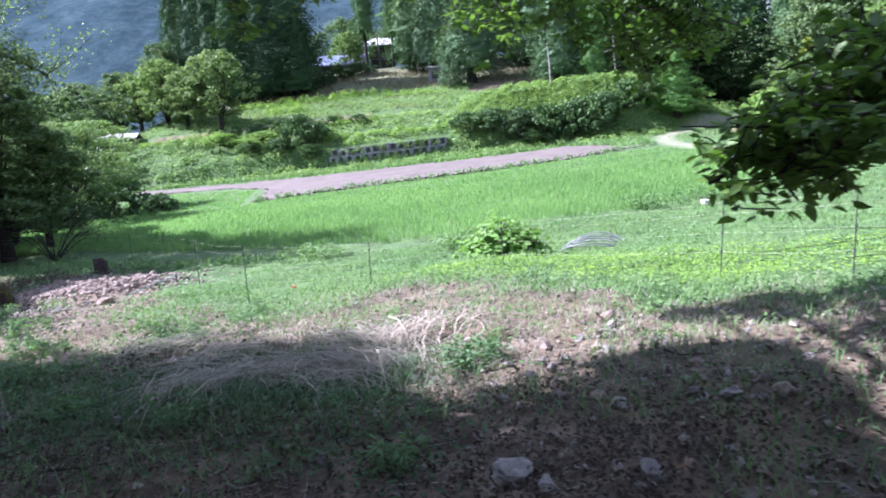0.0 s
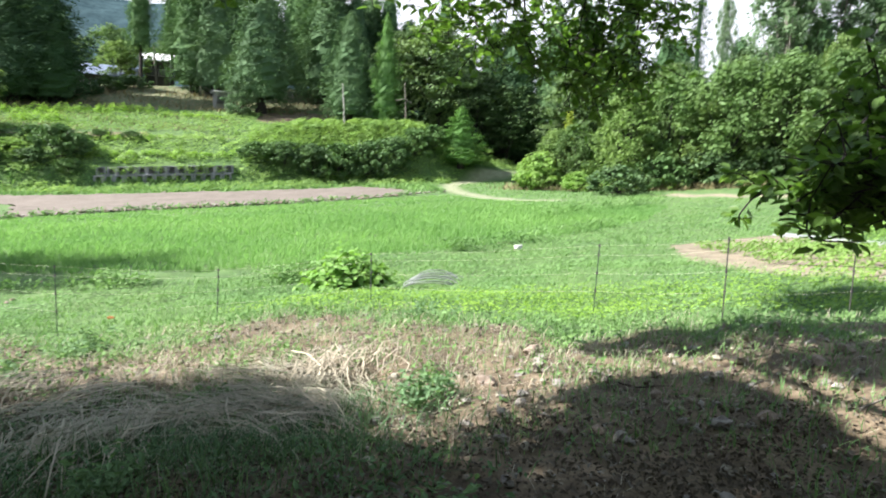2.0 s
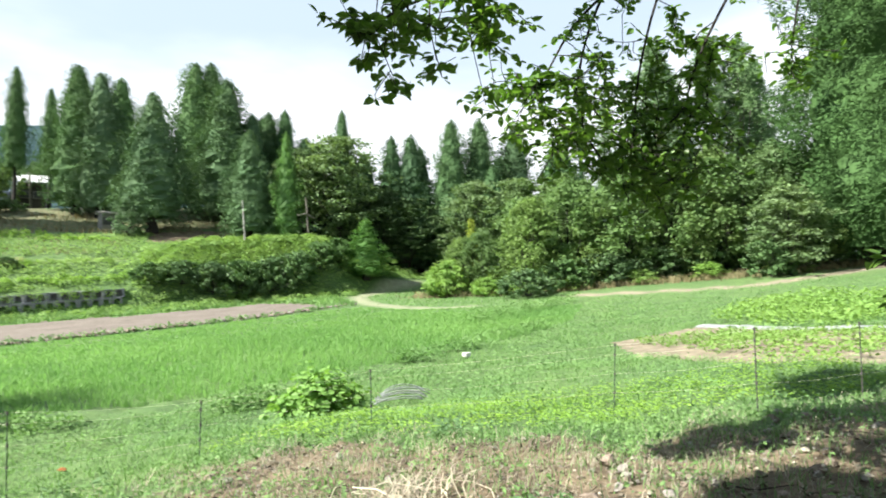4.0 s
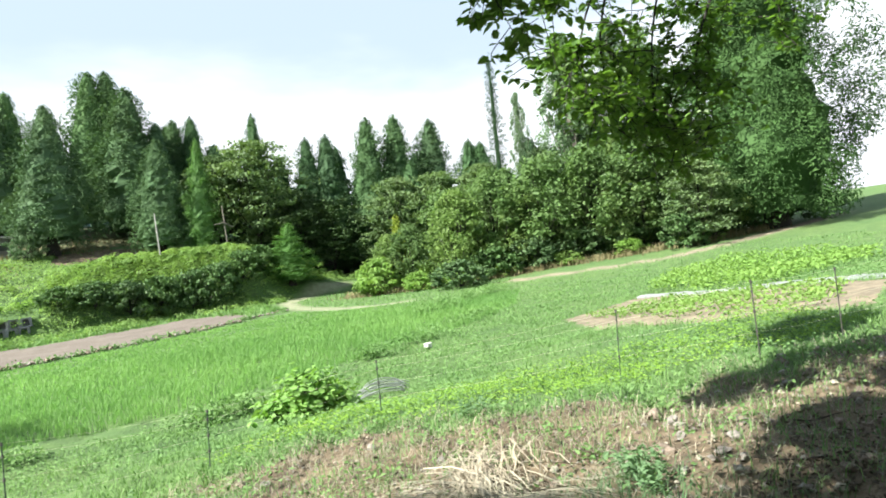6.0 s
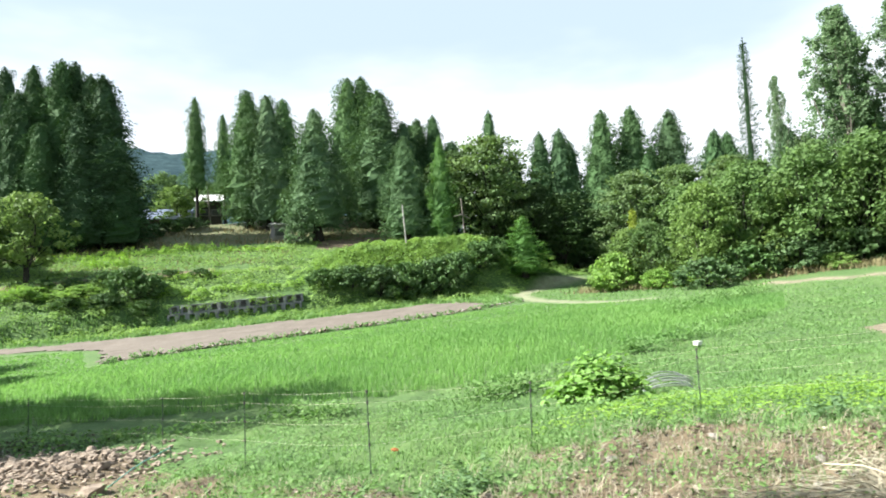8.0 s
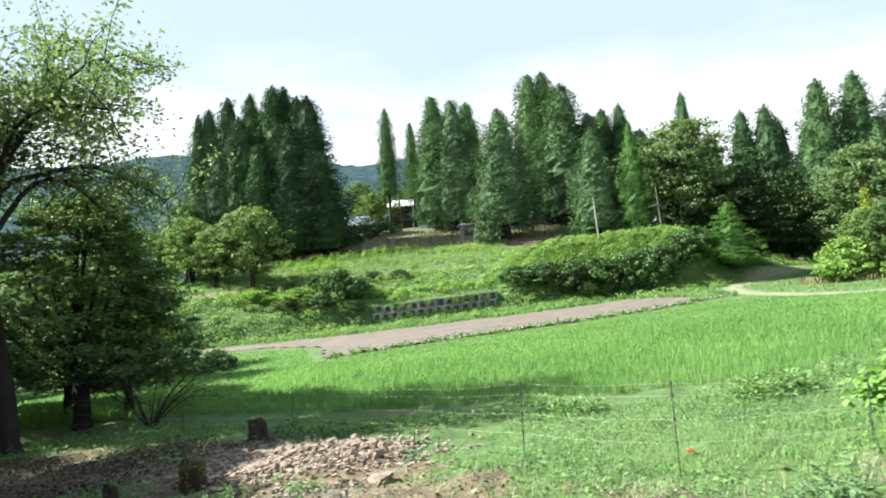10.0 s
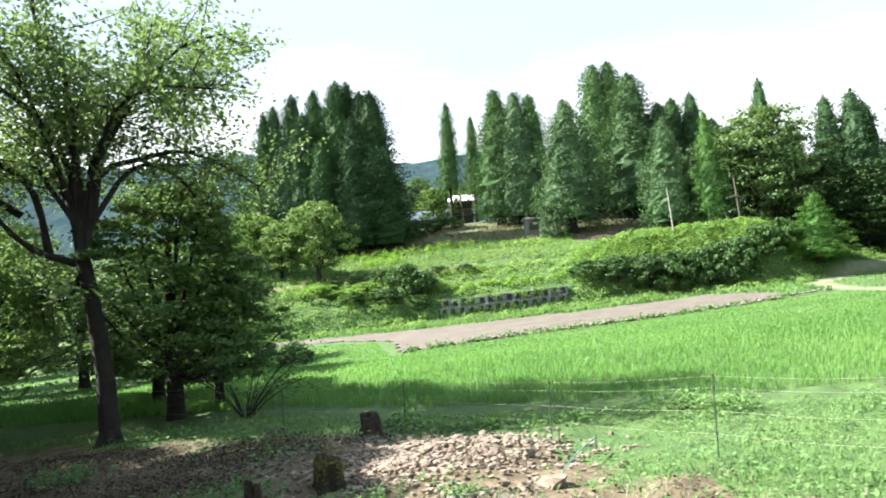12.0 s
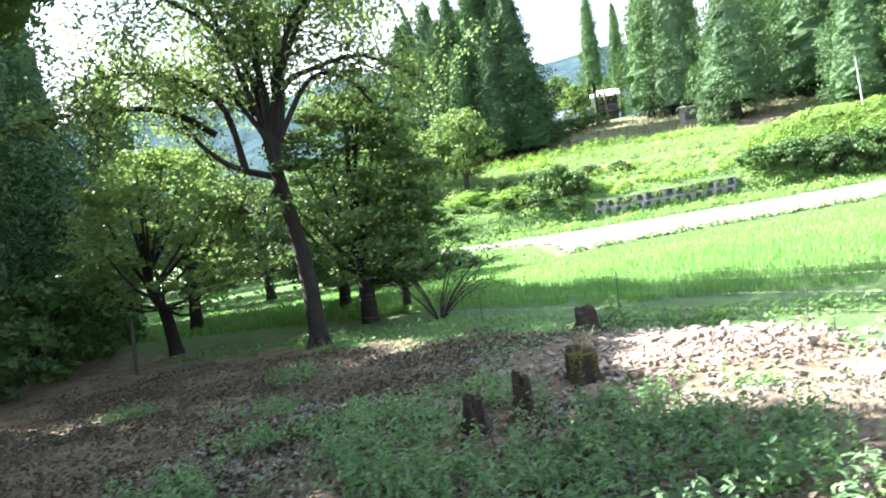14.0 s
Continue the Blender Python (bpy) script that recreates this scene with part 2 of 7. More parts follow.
M_MOSS = solid("moss", (0.07, 0.085, 0.018), (0.22, 0.21, 0.05), 7.0, 0.95, 40.0, 0.02)
M_ROOF = solid("pale_metal_roof", (0.62, 0.63, 0.65), (0.80, 0.80, 0.82), 0.6, 0.5, 4.0, 0.005)
M_ROOFBLUE = solid("blue_grey_tile_roof", (0.10, 0.13, 0.20), (0.20, 0.25, 0.34), 1.0, 0.5, 5.0, 0.02)
M_WALLDARK = solid("dark_board_wall", (0.035, 0.03, 0.028), (0.075, 0.065, 0.06), 0.8, 0.9, 6.0, 0.01)
M_WALLPALE = solid("pale_board_wall", (0.20, 0.20, 0.19), (0.32, 0.31, 0.30), 0.8, 0.9, 6.0, 0.01)
M_POLE = solid("pale_pole", (0.28, 0.28, 0.26), (0.4, 0.39, 0.37), 1.0, 0.8, 8.0, 0.003)
M_DRY = foliage("dry_grass", (0.11, 0.1, 0.055), (0.22, 0.195, 0.11), 0.2, 0.7, 0.5, (1.0, 0.9, 0.6), 0)
# the blue in this colour stands for the haze of distance
M_HILL = solid("hazy_far_wood", (0.026, 0.048, 0.058), (0.05, 0.082, 0.09), 0.05, 0.95, 0.2, 0.9)
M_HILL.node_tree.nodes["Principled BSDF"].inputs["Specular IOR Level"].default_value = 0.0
M_YELLOW = foliage("yellow_green_leaf", (0.20, 0.26, 0.03), (0.36, 0.42, 0.08), 0.3, 0.5, 0.3)
M_LITTER = foliage("dead_leaf", (0.042, 0.036, 0.03), (0.145, 0.122, 0.098), 0.05, 0.8, 0.8, (1.0, 0.9, 0.7), 0)

# ------------------------------------------------------------ mesh helpers
def mesh_of(name, verts, faces, material, smooth=False):
    """A mesh from an array of places and an array of faces with a like number of corners."""
    verts, faces = np.asarray(verts, dtype=np.float32), np.asarray(faces, dtype=np.int32)
    me = bpy.data.meshes.new(name)
    n, k = faces.shape
    me.vertices.add(len(verts))
    me.vertices.foreach_set("co", verts.ravel())
    me.loops.add(n * k)
    me.loops.foreach_set("vertex_index", faces.ravel())
    me.polygons.add(n)
    me.polygons.foreach_set("loop_start", np.arange(0, n * k, k, dtype=np.int32))
    me.polygons.foreach_set("use_smooth", np.full(n, smooth, dtype=bool))
    me.update(calc_edges=True)
    me.materials.append(material)
    return me


def part(name, data, parent, label=""):
    ob = new(name, data)
    ob.parent = parent
    if label:
        tagged(ob, label)
    return ob


class Soup:
    """Gathers pieces of quads into one mesh."""

    def __init__(self):
        self.v, self.f, self.n = [], [], 0

    def add(self, verts, faces):
        verts = np.asarray(verts, dtype=np.float32)
        self.v.append(verts)
        self.f.append(np.asarray(faces, dtype=np.int32) + self.n)
        self.n += len(verts)

    def mesh(self, name, material, smooth=False):
        return mesh_of(name, np.concatenate(self.v), np.concatenate(self.f), material, smooth)


def unit(v):
    return v / (np.linalg.norm(v, axis=-1, keepdims=True) + 1e-9)


def leaf_quads(c, n, size, aspect, rng, fold=0.12):
    """Folded rhombic leaves at c, facing n."""
    c, n = np.asarray(c, float), unit(np.asarray(n, float))
    t = unit(np.cross(n, rng.normal(size=n.shape)))
    b = np.cross(n, t)
    s = np.broadcast_to(np.asarray(size, float), (len(c),))[:, None]
    v = np.stack([c - t * s * 0.5, c + b * s * aspect * 0.5 + n * s * fold, c + t * s * 0.5, c - b * s * aspect * 0.5 + n * s * fold], 1)
    return v.reshape(-1, 3), np.arange(len(c) * 4).reshape(-1, 4)


def leaf_shapes(c, n, t, size, aspect, rng):
    """Pointed leaves with a keel, whose stalk is at c, facing n, pointing along t. Two quads each."""
    n = unit(n)
    t = unit(t - n * np.sum(t * n, 1, keepdims=True))
    b = np.cross(n, t)
    s = np.asarray(size, float)[:, None]
    w, lift = s * aspect * 0.5, s * 0.07
    droop = -n * s * 0.16
    v = np.stack([c, c + t * s * 0.32 + b * w + n * lift, c + t * s * 0.68 + b * w * 0.8 + n * lift + droop * 0.3,
                  c + t * s + droop, c + t * s * 0.68 - b * w * 0.8 + n * lift + droop * 0.3, c + t * s * 0.32 - b * w + n * lift], 1)
    k = np.arange(len(c))[:, None] * 6
    f = np.concatenate([k + np.array([0, 1, 2, 3]), k + np.array([3, 4, 5, 0])])
    return v.reshape(-1, 3), f


def blades(base, height, width, lean, rng):
    """Grass blades: a bent strip of two quads, ending in a point."""
    n = len(base)
    a = rng.uniform(0, 2 * np.pi, n)
    d = np.stack([np.cos(a), np.sin(a), np.zeros(n)], 1)
    side = np.stack([-np.sin(a + rng.normal(0, 0.6, n)), np.cos(a), np.zeros(n)], 1)
    h, w = np.asarray(height)[:, None], np.broadcast_to(np.asarray(width, float), (n,))[:, None]
    le = np.asarray(lean)[:, None]
    up = np.array([[0, 0, 1.0]])
    m = base + up * h * 0.55 + d * h * le * 0.3
    tip = base + up * h * (1 - 0.25 * le) + d * h * le
    v = np.stack([base - side * w * 0.5, base + side * w * 0.5, m + side * w * 0.42, m - side * w * 0.42, tip + side * w * 0.08, tip - side * w * 0.08], 1)
    k = np.arange(n)[:, None] * 6
    f = np.concatenate([k + np.array([0, 1, 2, 3]), k + np.array([3, 2, 4, 5])])
    return v.reshape(-1, 3), f


def tube(points, radii, sides=7):
    p = np.asarray(points, float)
    r = np.asarray(radii, float)
    d = np.gradient(p, axis=0)
    d = unit(d)
    ref = np.array([0.31, 0.17, 0.93]) if abs(d[0][2]) < 0.9 else np.array([0.93, 0.31, 0.17])
    u = unit(np.cross(d, ref))
    w = np.cross(d, u)
    a = np.linspace(0, 2 * np.pi, sides, endpoint=False)
    ring = np.cos(a)[None, :, None] * u[:, None] + np.sin(a)[None, :, None] * w[:, None]
    v = (p[:, None] + ring * r[:, None, None]).reshape(-1, 3)
    i, j = np.meshgrid(np.arange(len(p) - 1), np.arange(sides), indexing="ij")
    j2 = (j + 1) % sides
    f = np.stack([i * sides + j, i * sides + j2, (i + 1) * sides + j2, (i + 1) * sides + j], -1).reshape(-1, 4)
    return v, f


def curve_through(pts, n):
    """Smooth line through a few places (Catmull-Rom)."""
    p = np.asarray(pts, float)
    p = np.concatenate([[2 * p[0] - p[1]], p, [2 * p[-1] - p[-2]]])
    out = []
    for q in np.linspace(0, len(p) - 3 - 1e-6, n):
        i, t = int(q), q - int(q)
        a, b, c, d = p[i], p[i + 1], p[i + 2], p[i + 3]
        out.append(0.5 * (2 * b + (c - a) * t + (2 * a - 5 * b + 4 * c - d) * t * t + (3 * b - a - 3 * c + d) * t ** 3))
    return np.array(out)


def rough_stone(name, seed, material, flat=0.7):
    bm = bmesh.new()
    bmesh.ops.create_icosphere(bm, subdivisions=2, radius=0.5)
    off = Vector((seed * 3.7, seed * 1.3, seed * 7.1))
    for v in bm.verts:
        d = v.co.normalized()
        k = 1 + 0.55 * noise.noise(d * 1.3 + off) + 0.25 * noise.noise(d * 3.1 + off)
        v.co = Vector((d.x, d.y * (0.75 + 0.2 * math.sin(seed)), d.z * flat)) * 0.5 * k
    me = bpy.data.meshes.new(name)
    bm.to_mesh(me)
    bm.free()
    me.materials.append(material)
    return me


def box_mesh(name, size, material, bevel=0.01, centre=(0, 0, 0)):
    bm = bmesh.new()
    bmesh.ops.create_cube(bm, size=1, matrix=Matrix.Translation(centre) @ Matrix.Diagonal((*size, 1)))
    if bevel:
        bmesh.ops.bevel(bm, geom=bm.edges[:], offset=bevel, segments=2, affect="EDGES")
    me = bpy.data.meshes.new(name)
    bm.to_mesh(me)
    bm.free()
    me.materials.append(material)
    return me


def thing(name, place, label, category, group="", kind="", turn=0.0):
    ob = new(name)
    ob.matrix_world = pose(*place, 0, 0, turn)
    ob.empty_display_size = 0.2
    return tagged(ob, label, category, group, kind)


# ------------------------------------------------------------ lie of the land
def ease(a, b, x):
    k = np.clip((x - a) / (b - a), 0, 1)
    return k * k * (3 - 2 * k)


BANK_Y = [50, 58, 60.8, 61.8, 66.5, 68.3, 68.9, 73.5, 76, 80, 86, 95, 150, 400]
BANK_Z = [0, 0.35, 0.7, 2.3, 4.85, 5.05, 5.7, 6.9, 7.7, 8.8, 10.6, 12.8, 17, 25]


def wave_list():
    rng = np.random.default_rng(3)
    out = []
    for k, amp in ((0.9, 0.045), (2.1, 0.03), (4.6, 0.022), (9.5, 0.014)):
        for _ in range(5):
            a, ph = rng.uniform(0, 2 * np.pi), rng.uniform(0, 6.28)
            k2 = k * rng.uniform(0.8, 1.25)
            out.append((amp * 0.5, k2 * math.cos(a), k2 * math.sin(a), ph))
    return out


WAVES = wave_list()


def bumps(x, y):
    """Small hummocks of the near slope."""
    close = (1 - ease(18, 24, y)) * (1 - ease(10, 16, x)) * ease(-26, -22, x) * ease(-8, -4, y)
    return close * sum(h * np.sin(kx * x + ky * y + ph) for h, kx, ky, ph in WAVES)


def land(x, y):
    """Height of the ground: a slope down to a field, then banks and terraces, and a mound."""
    x, y = np.asarray(x, float), np.asarray(y, float)
    k = ease(12, 18, y)
    z = 0.055 * np.clip(x, -60, 90) + (-0.076 * y) * (1 - k) + (-1.3 + 0.01 * (np.minimum(y, 50) - 15)) * k
    z = z + np.interp(y, BANK_Y, BANK_Z) * (1 - 0.75 * ease(17, 34, x)) * (1 - 0.75 * ease(28, 52, -x))
    z = z + 2.0 * ease(0, 7.5, x) * (1 - ease(18.8, 21.6, x)) * np.exp(-((y - 65.0) / 3.0) ** 2)
    z = z - 0.24 * np.exp(-((x - 2.2) / 3.2) ** 2 - ((y - 14.1) / 1.7) ** 2)
    return z + 0.06 * np.maximum(0, np.minimum(x, 90) - 28) + bumps(x, y)


def spot(x, y, up=0.0):
    return (x, y, float(land(x, y)) + up)


def inside(x, y, poly):
    x, y = np.asarray(x), np.asarray(y)
    hit = np.zeros(x.shape, bool)
    for (x0, y0), (x1, y1) in zip(poly, poly[1:] + poly[:1]):
        cross = (y0 > y) != (y1 > y)
        with np.errstate(divide="ignore", invalid="ignore"):
            hit ^= cross & (x < (x1 - x0) * (y - y0) / (y1 - y0 if y1 != y0 else 1e-9) + x0)
    return hit


def near_line(x, y, pts):
    """Distance from a line of places."""
    best = np.full(np.shape(x), 1e9)
    for (x0, y0), (x1, y1) in zip(pts, pts[1:]):
        dx, dy = x1 - x0, y1 - y0
        t = np.clip(((x - x0) * dx + (y - y0) * dy) / (dx * dx + dy * dy), 0, 1)
        best = np.minimum(best, np.hypot(x - x0 - t * dx, y - y0 - t * dy))
    return best


RICE = [(-48, 33), (-30, 28), (-14, 24.5), (-9.1, 21.4), (-6.3, 20.3), (-4.1, 19.2), (-0.2, 18.4), (2.3, 18.3), (6, 20), (8.3, 20.6), (11.7, 21.8), (16.3, 24.4), (23, 31.2), (19.9, 33.4), (18.2, 37), (15.8, 39.5), (15.4, 46.5), (8.4, 44.3), (4, 42.6), (-2.7, 41), (-5.9, 40.5), (-8.3, 39.4), (-10.4, 38.7), (-11.9, 37.6), (-13.3, 44), (-14.6, 50), (-16.4, 51.8), (-23, 55), (-48, 58)]
PLOT = [(-11.6, 38.6), (-10.4, 39.7), (-8.3, 40.4), (-5.9, 41.5), (-2.7, 42), (4, 43.6), (8.6, 45.4), (12.0, 48.2), (13.7, 51.6), (13.4, 55.4), (10.8, 57.2), (3.5, 56.2), (-5, 57), (-9.5, 56.8), (-14.1, 57.6), (-19.2, 58.2), (-28, 60), (-28, 58), (-18.2, 54.6), (-15.9, 52.4), (-13.7, 50.4), (-12.6, 45.4)]
TRACK = [(19.5, 38.0), (17.6, 38.8), (16.7, 42.5), (17.0, 46.5), (17.8, 52.8), (19.5, 57.6), (24, 61.3), (28.3, 62.3)]
SIDE = [(28.0, 39.0), (28.9, 38.0), (30.5, 34.6), (32.2, 31.4), (34.5, 28.4), (40, 26.8), (52, 25)]
BED = [(12.4, 17.8), (9.2, 12.4), (8.4, 10.3), (9.6, 7.4), (14, 8.5), (17.4, 14.6), (18.4, 18.6)]
CUT = [(3.0, 73.6), (7.0, 72.6), (11.0, 73.6), (12.4, 76.4), (8.6, 78.4), (4.0, 77.6)]
EDGE_X = [-30, -20, -13, -10, -6.5, -5, -3.4, -0.5, 0.8, 2, 4, 8, 12, 40]
EDGE_Y = [27, 22.5, 20.4, 18.2, 14.6, 11.5, 9.8, 10.6, 9.6, 7.8, 6.7, 5.2, 4.0, 2.0]


def bare(x, y):
    """How bare the soil is: 1 bare, 0 grown over."""
    ragged = 0.55 * np.sin(x * 2.3 + 1.7 * np.sin(y * 1.1)) * np.sin(y * 2.9 + 1.3 * np.sin(x * 1.7)) + 0.3 * np.sin(x * 5.1 + y * 3.7)
    b = 1 - ease(-1.3, 1.0, y + ragged - np.interp(x, EDGE_X, EDGE_Y))
    patch = np.sin(x * 1.7 + 1.1 * np.sin(y * 1.3)) * np.sin(y * 1.9 + 0.8 * np.sin(x * 1.1))
    b = b * np.maximum(0.78 + 0.34 * patch, 0.95 * ease(1.6, 3.0, np.interp(x, EDGE_X, EDGE_Y) - y))
    b = np.maximum(b, 0.8 * (1 - ease(0.4, 1.2, near_line(x, y, SIDE))))
    b = np.maximum(b, 0.9 * inside(x, y, BED))
    # bare strip on the riser stands for its dark shaded line
    b = np.maximum(b, 0.85 * (1 - ease(0.4, 0.9, np.abs(y - 68.5))) * (x < -7) * (x > -30))
    b = np.maximum(b, 0.8 * inside(x, y, CUT))
    b = np.maximum(b, 0.5 * ease(77.5, 79.5, y) * (1 - ease(14, 20, x)) * ease(-32, -26, x) * (1 - ease(100, 110, y)))
    return b


def axis(fine, lo, hi, far_lo, far_hi, grow=1.18):
    mid = list(np.arange(lo, hi + 1e-6, fine))
    step, up, down = fine, [], []
    a = hi
    while a < far_hi:
        step = min(step * grow, 60)
        a += step
        up.append(a)
    step, a = fine, lo
    while a > far_lo:
        step = min(step * grow, 60)
        a -= step
        down.append(a)
    return np.array(down[::-1] + mid + up)


# ------------------------------------------------------------ ground
def build_ground():
    xs = axis(0.17, -22, 9, -900, 900, 1.06)
    ys = np.concatenate([axis(0.17, -1, 19, -500, 19.0, 1.12), np.arange(19.4, 50, 0.55), np.arange(50, 90, 0.6), axis(2, 91, 110, 91, 1500, 1.15)])
    X, Y = np.meshgrid(xs, ys, indexing="ij")
    Z = land(X, Y)
    close = (1 - ease(18, 24, Y)) * (1 - ease(10, 16, X)) * ease(-26, -22, X) * ease(-8, -4, Y)
    rng = np.random.default_rng(4)
    rough = rng.normal(0, 0.011, X.shape)
    Z = Z + rough * close
    pile = np.exp(-(((X + 8.3) / 2.3) ** 2 + ((Y - 15.2) / 2.1) ** 2))
    Z = Z + 0.32 * pile
    n, m = X.shape
    idx = np.arange(n * m).reshape(n, m)
    f = np.stack([idx[:-1, :-1], idx[1:, :-1], idx[1:, 1:], idx[:-1, 1:]], -1).reshape(-1, 4)
    me = mesh_of("ground", np.stack([X, Y, Z], -1).reshape(-1, 3), f, M_GROUND, True)
    att = me.attributes.new("bare", "FLOAT", "POINT")
    att.data.foreach_set("value", bare(X, Y).ravel().astype(np.float32))
    sandy = np.maximum(0.55 * (1 - ease(0.3, 1.0, near_line(X, Y, TRACK))), 0.5 * (1 - ease(0.4, 1.2, near_line(X, Y, SIDE))))
    sandy = np.maximum(sandy, 0.6 * (1 - ease(0.15, 0.5, np.abs(Y - 67.7 + 0.2 * np.sin(X * 0.5)))) * (X < 1) * (X > -14))
    sandy = np.maximum(sandy, 0.3 * inside(X, Y, BED))
    att = me.attributes.new("sandy", "FLOAT", "POINT")
    att.data.foreach_set("value", sandy.ravel().astype(np.float32))
    ob = new("ground", me)
    tagged(ob, "sloping farm ground of bare soil and short grass", "ground", kind="structure")


build_ground()


def build_plot():
    """The tilled bare plot beyond the rice, with furrowed clods."""
    xs, ys = np.arange(-28, 15, 0.4), np.arange(38, 60.6, 0.4)
    X, Y = np.meshgrid(xs, ys, indexing="ij")
    rng = np.random.default_rng(5)
    Z = land(X, Y) + 0.05 + 0.03 * np.sin(Y * 5 + 0.4 * X) + rng.normal(0, 0.02, X.shape)
    idx = np.arange(X.size).reshape(X.shape)
    cx, cy = (X[:-1, :-1] + X[1:, 1:]) / 2, (Y[:-1, :-1] + Y[1:, 1:]) / 2
    keep = inside(cx, cy, PLOT)
    f = np.stack([idx[:-1, :-1], idx[1:, :-1], idx[1:, 1:], idx[:-1, 1:]], -1)[keep]
    me = mesh_of("tilled_plot", np.stack([X, Y, Z], -1).reshape(-1, 3), f.reshape(-1, 4), M_PLOT, True)
    tagged(new("tilled_plot", me), "bare pinkish-brown tilled plot beside the rice", "field", kind="structure")


build_plot()


def scatter(poly, per_m2, rng, dens=None):
    p = np.array(poly)
    lo, hi = p.min(0), p.max(0)
    n = int((hi - lo).prod() * per_m2)
    x, y = rng.uniform(lo[0], hi[0], n), rng.uniform(lo[1], hi[1], n)
    ok = inside(x, y, poly)
    if dens is not None:
        ok &= rng.uniform(0, 1, n) < dens(x, y)
    return x[ok], y[ok]


def stuff(name, soup, material, label, category):
    tagged(new(name, soup.mesh(name, material)), label, category, kind="stuff")


def build_rice():
    rng = np.random.default_rng(11)
    x, y = scatter(RICE, 46, rng, lambda x, y: np.clip(1.15 - (y - 18) / 34, 0.32, 1) * np.where(x < -24, 0.4, 1))
    s = Soup()
    for k in range(4):
        n = len(x)
        bx, by = x + rng.normal(0, 0.05, n), y + rng.normal(0, 0.05, n)
        patch = 0.85 + 0.2 * np.sin(x * 0.5 + 1.3 * np.sin(y * 0.33)) * np.sin(y * 0.7)
        base = np.stack([bx, by, land(bx, by)], 1)
        s.add(*blades(base, rng.uniform(0.22, 0.36, n) * patch * (1 - 0.5 * ease(14, 20, x)) * (1 - 0.6 * ease(28, 38, y)), 0.0145 + 0.0011 * np.maximum(y - 18, 0), rng.uniform(0.15, 0.5, n), rng))
    stuff("rice_plants", s, M_RICE, "dense bright green rice standing in the field", "rice")


build_rice()

GREEN = [(-24, 22.0), (-13.4, 19.2), (-8.4, 12.6), (-6.6, 11.2), (-5.2, 9.2), (-3.4, 8.3), (-0.5, 9.1), (0.8, 8.1), (2, 6.5), (4, 5.5), (8, 4.0), (13, 3.2), (34, 4), (40, 26), (31, 32.5), (26, 36.5), (17.4, 36), (21, 29), (16, 24), (8.5, 20.8), (1.7, 17.8), (-3, 17.3), (-9.5, 19.4), (-14, 23.2)]


def build_weeds():
    rng = np.random.default_rng(12)
    clumps = lambda x, y: 0.55 + 0.45 * np.sin(x * 1.3 + 2 * np.sin(y * 0.6)) * np.sin(y * 1.1 + np.sin(x * 0.9))
    fall = lambda x, y: np.clip(1.15 - np.hypot(x + 2, y - 8) / 34, 0.10, 1) * (0.5 + 0.5 * clumps(x, y)) * np.where(inside(x, y, BED), 0.06, 1) * np.clip(1.15 - bare(x, y), 0.04, 1)
    x, y = scatter(GREEN, 260, rng, fall)
    far = 1 + np.maximum(np.hypot(x, y) - 12, 0) * 0.035
    s = Soup()
    n = len(x)
    base = np.stack([x, y, land(x, y) - 0.02], 1)
    s.add(*blades(base, rng.uniform(0.05, 0.2, n) * (0.6 + 0.7 * clumps(x, y)), 0.012 * far, rng.uniform(0.4, 1.2, n), rng))
    stuff("weed_grass", s, M_WEED, "short green grass and weeds along the field edge", "grass")
    x, y = scatter(GREEN, 90, rng, lambda x, y: fall(x, y) * (0.2 + 0.8 * (np.sin(x * 0.7 + 3) * np.sin(y * 0.9) > -0.2)))
    far = 1 + np.maximum(np.hypot(x, y) - 12, 0) * 0.04
    n = len(x)
    c = np.stack([x, y, land(x, y) + rng.uniform(0.03, 0.2, n)], 1)
    s = Soup()
    s.add(*leaf_quads(c, rng.normal(0, 0.26, (n, 3)) + (0, 0, 1), rng.uniform(0.035, 0.085, n) * far, 0.7, rng))
    stuff("broadleaf_weeds", s, M_WEEDPALE, "low grey-green broadleaf weeds on the field edge", "weeds")
    # the strip of lighter weeds in the sun
    x, y = scatter([(-1.5, 11.5), (2.2, 8.3), (7.5, 6.5), (9.5, 9.0), (5.5, 10.4), (2.0, 12.4)], 420, rng, lambda x, y: 0.35 + 0.65 * clumps(x, y))
    n = len(x)
    c = np.stack([x, y, land(x, y) + rng.uniform(0.03, 0.17, n)], 1)
    s = Soup()
    s.add(*leaf_quads(c, rng.normal(0, 0.22, (n, 3)) + (0, 0, 1), rng.uniform(0.035, 0.075, n), 0.6, rng))
    stuff("light_weeds", s, M_BRIGHT, "patch of yellow-green weeds in the sun", "weeds")


build_weeds()


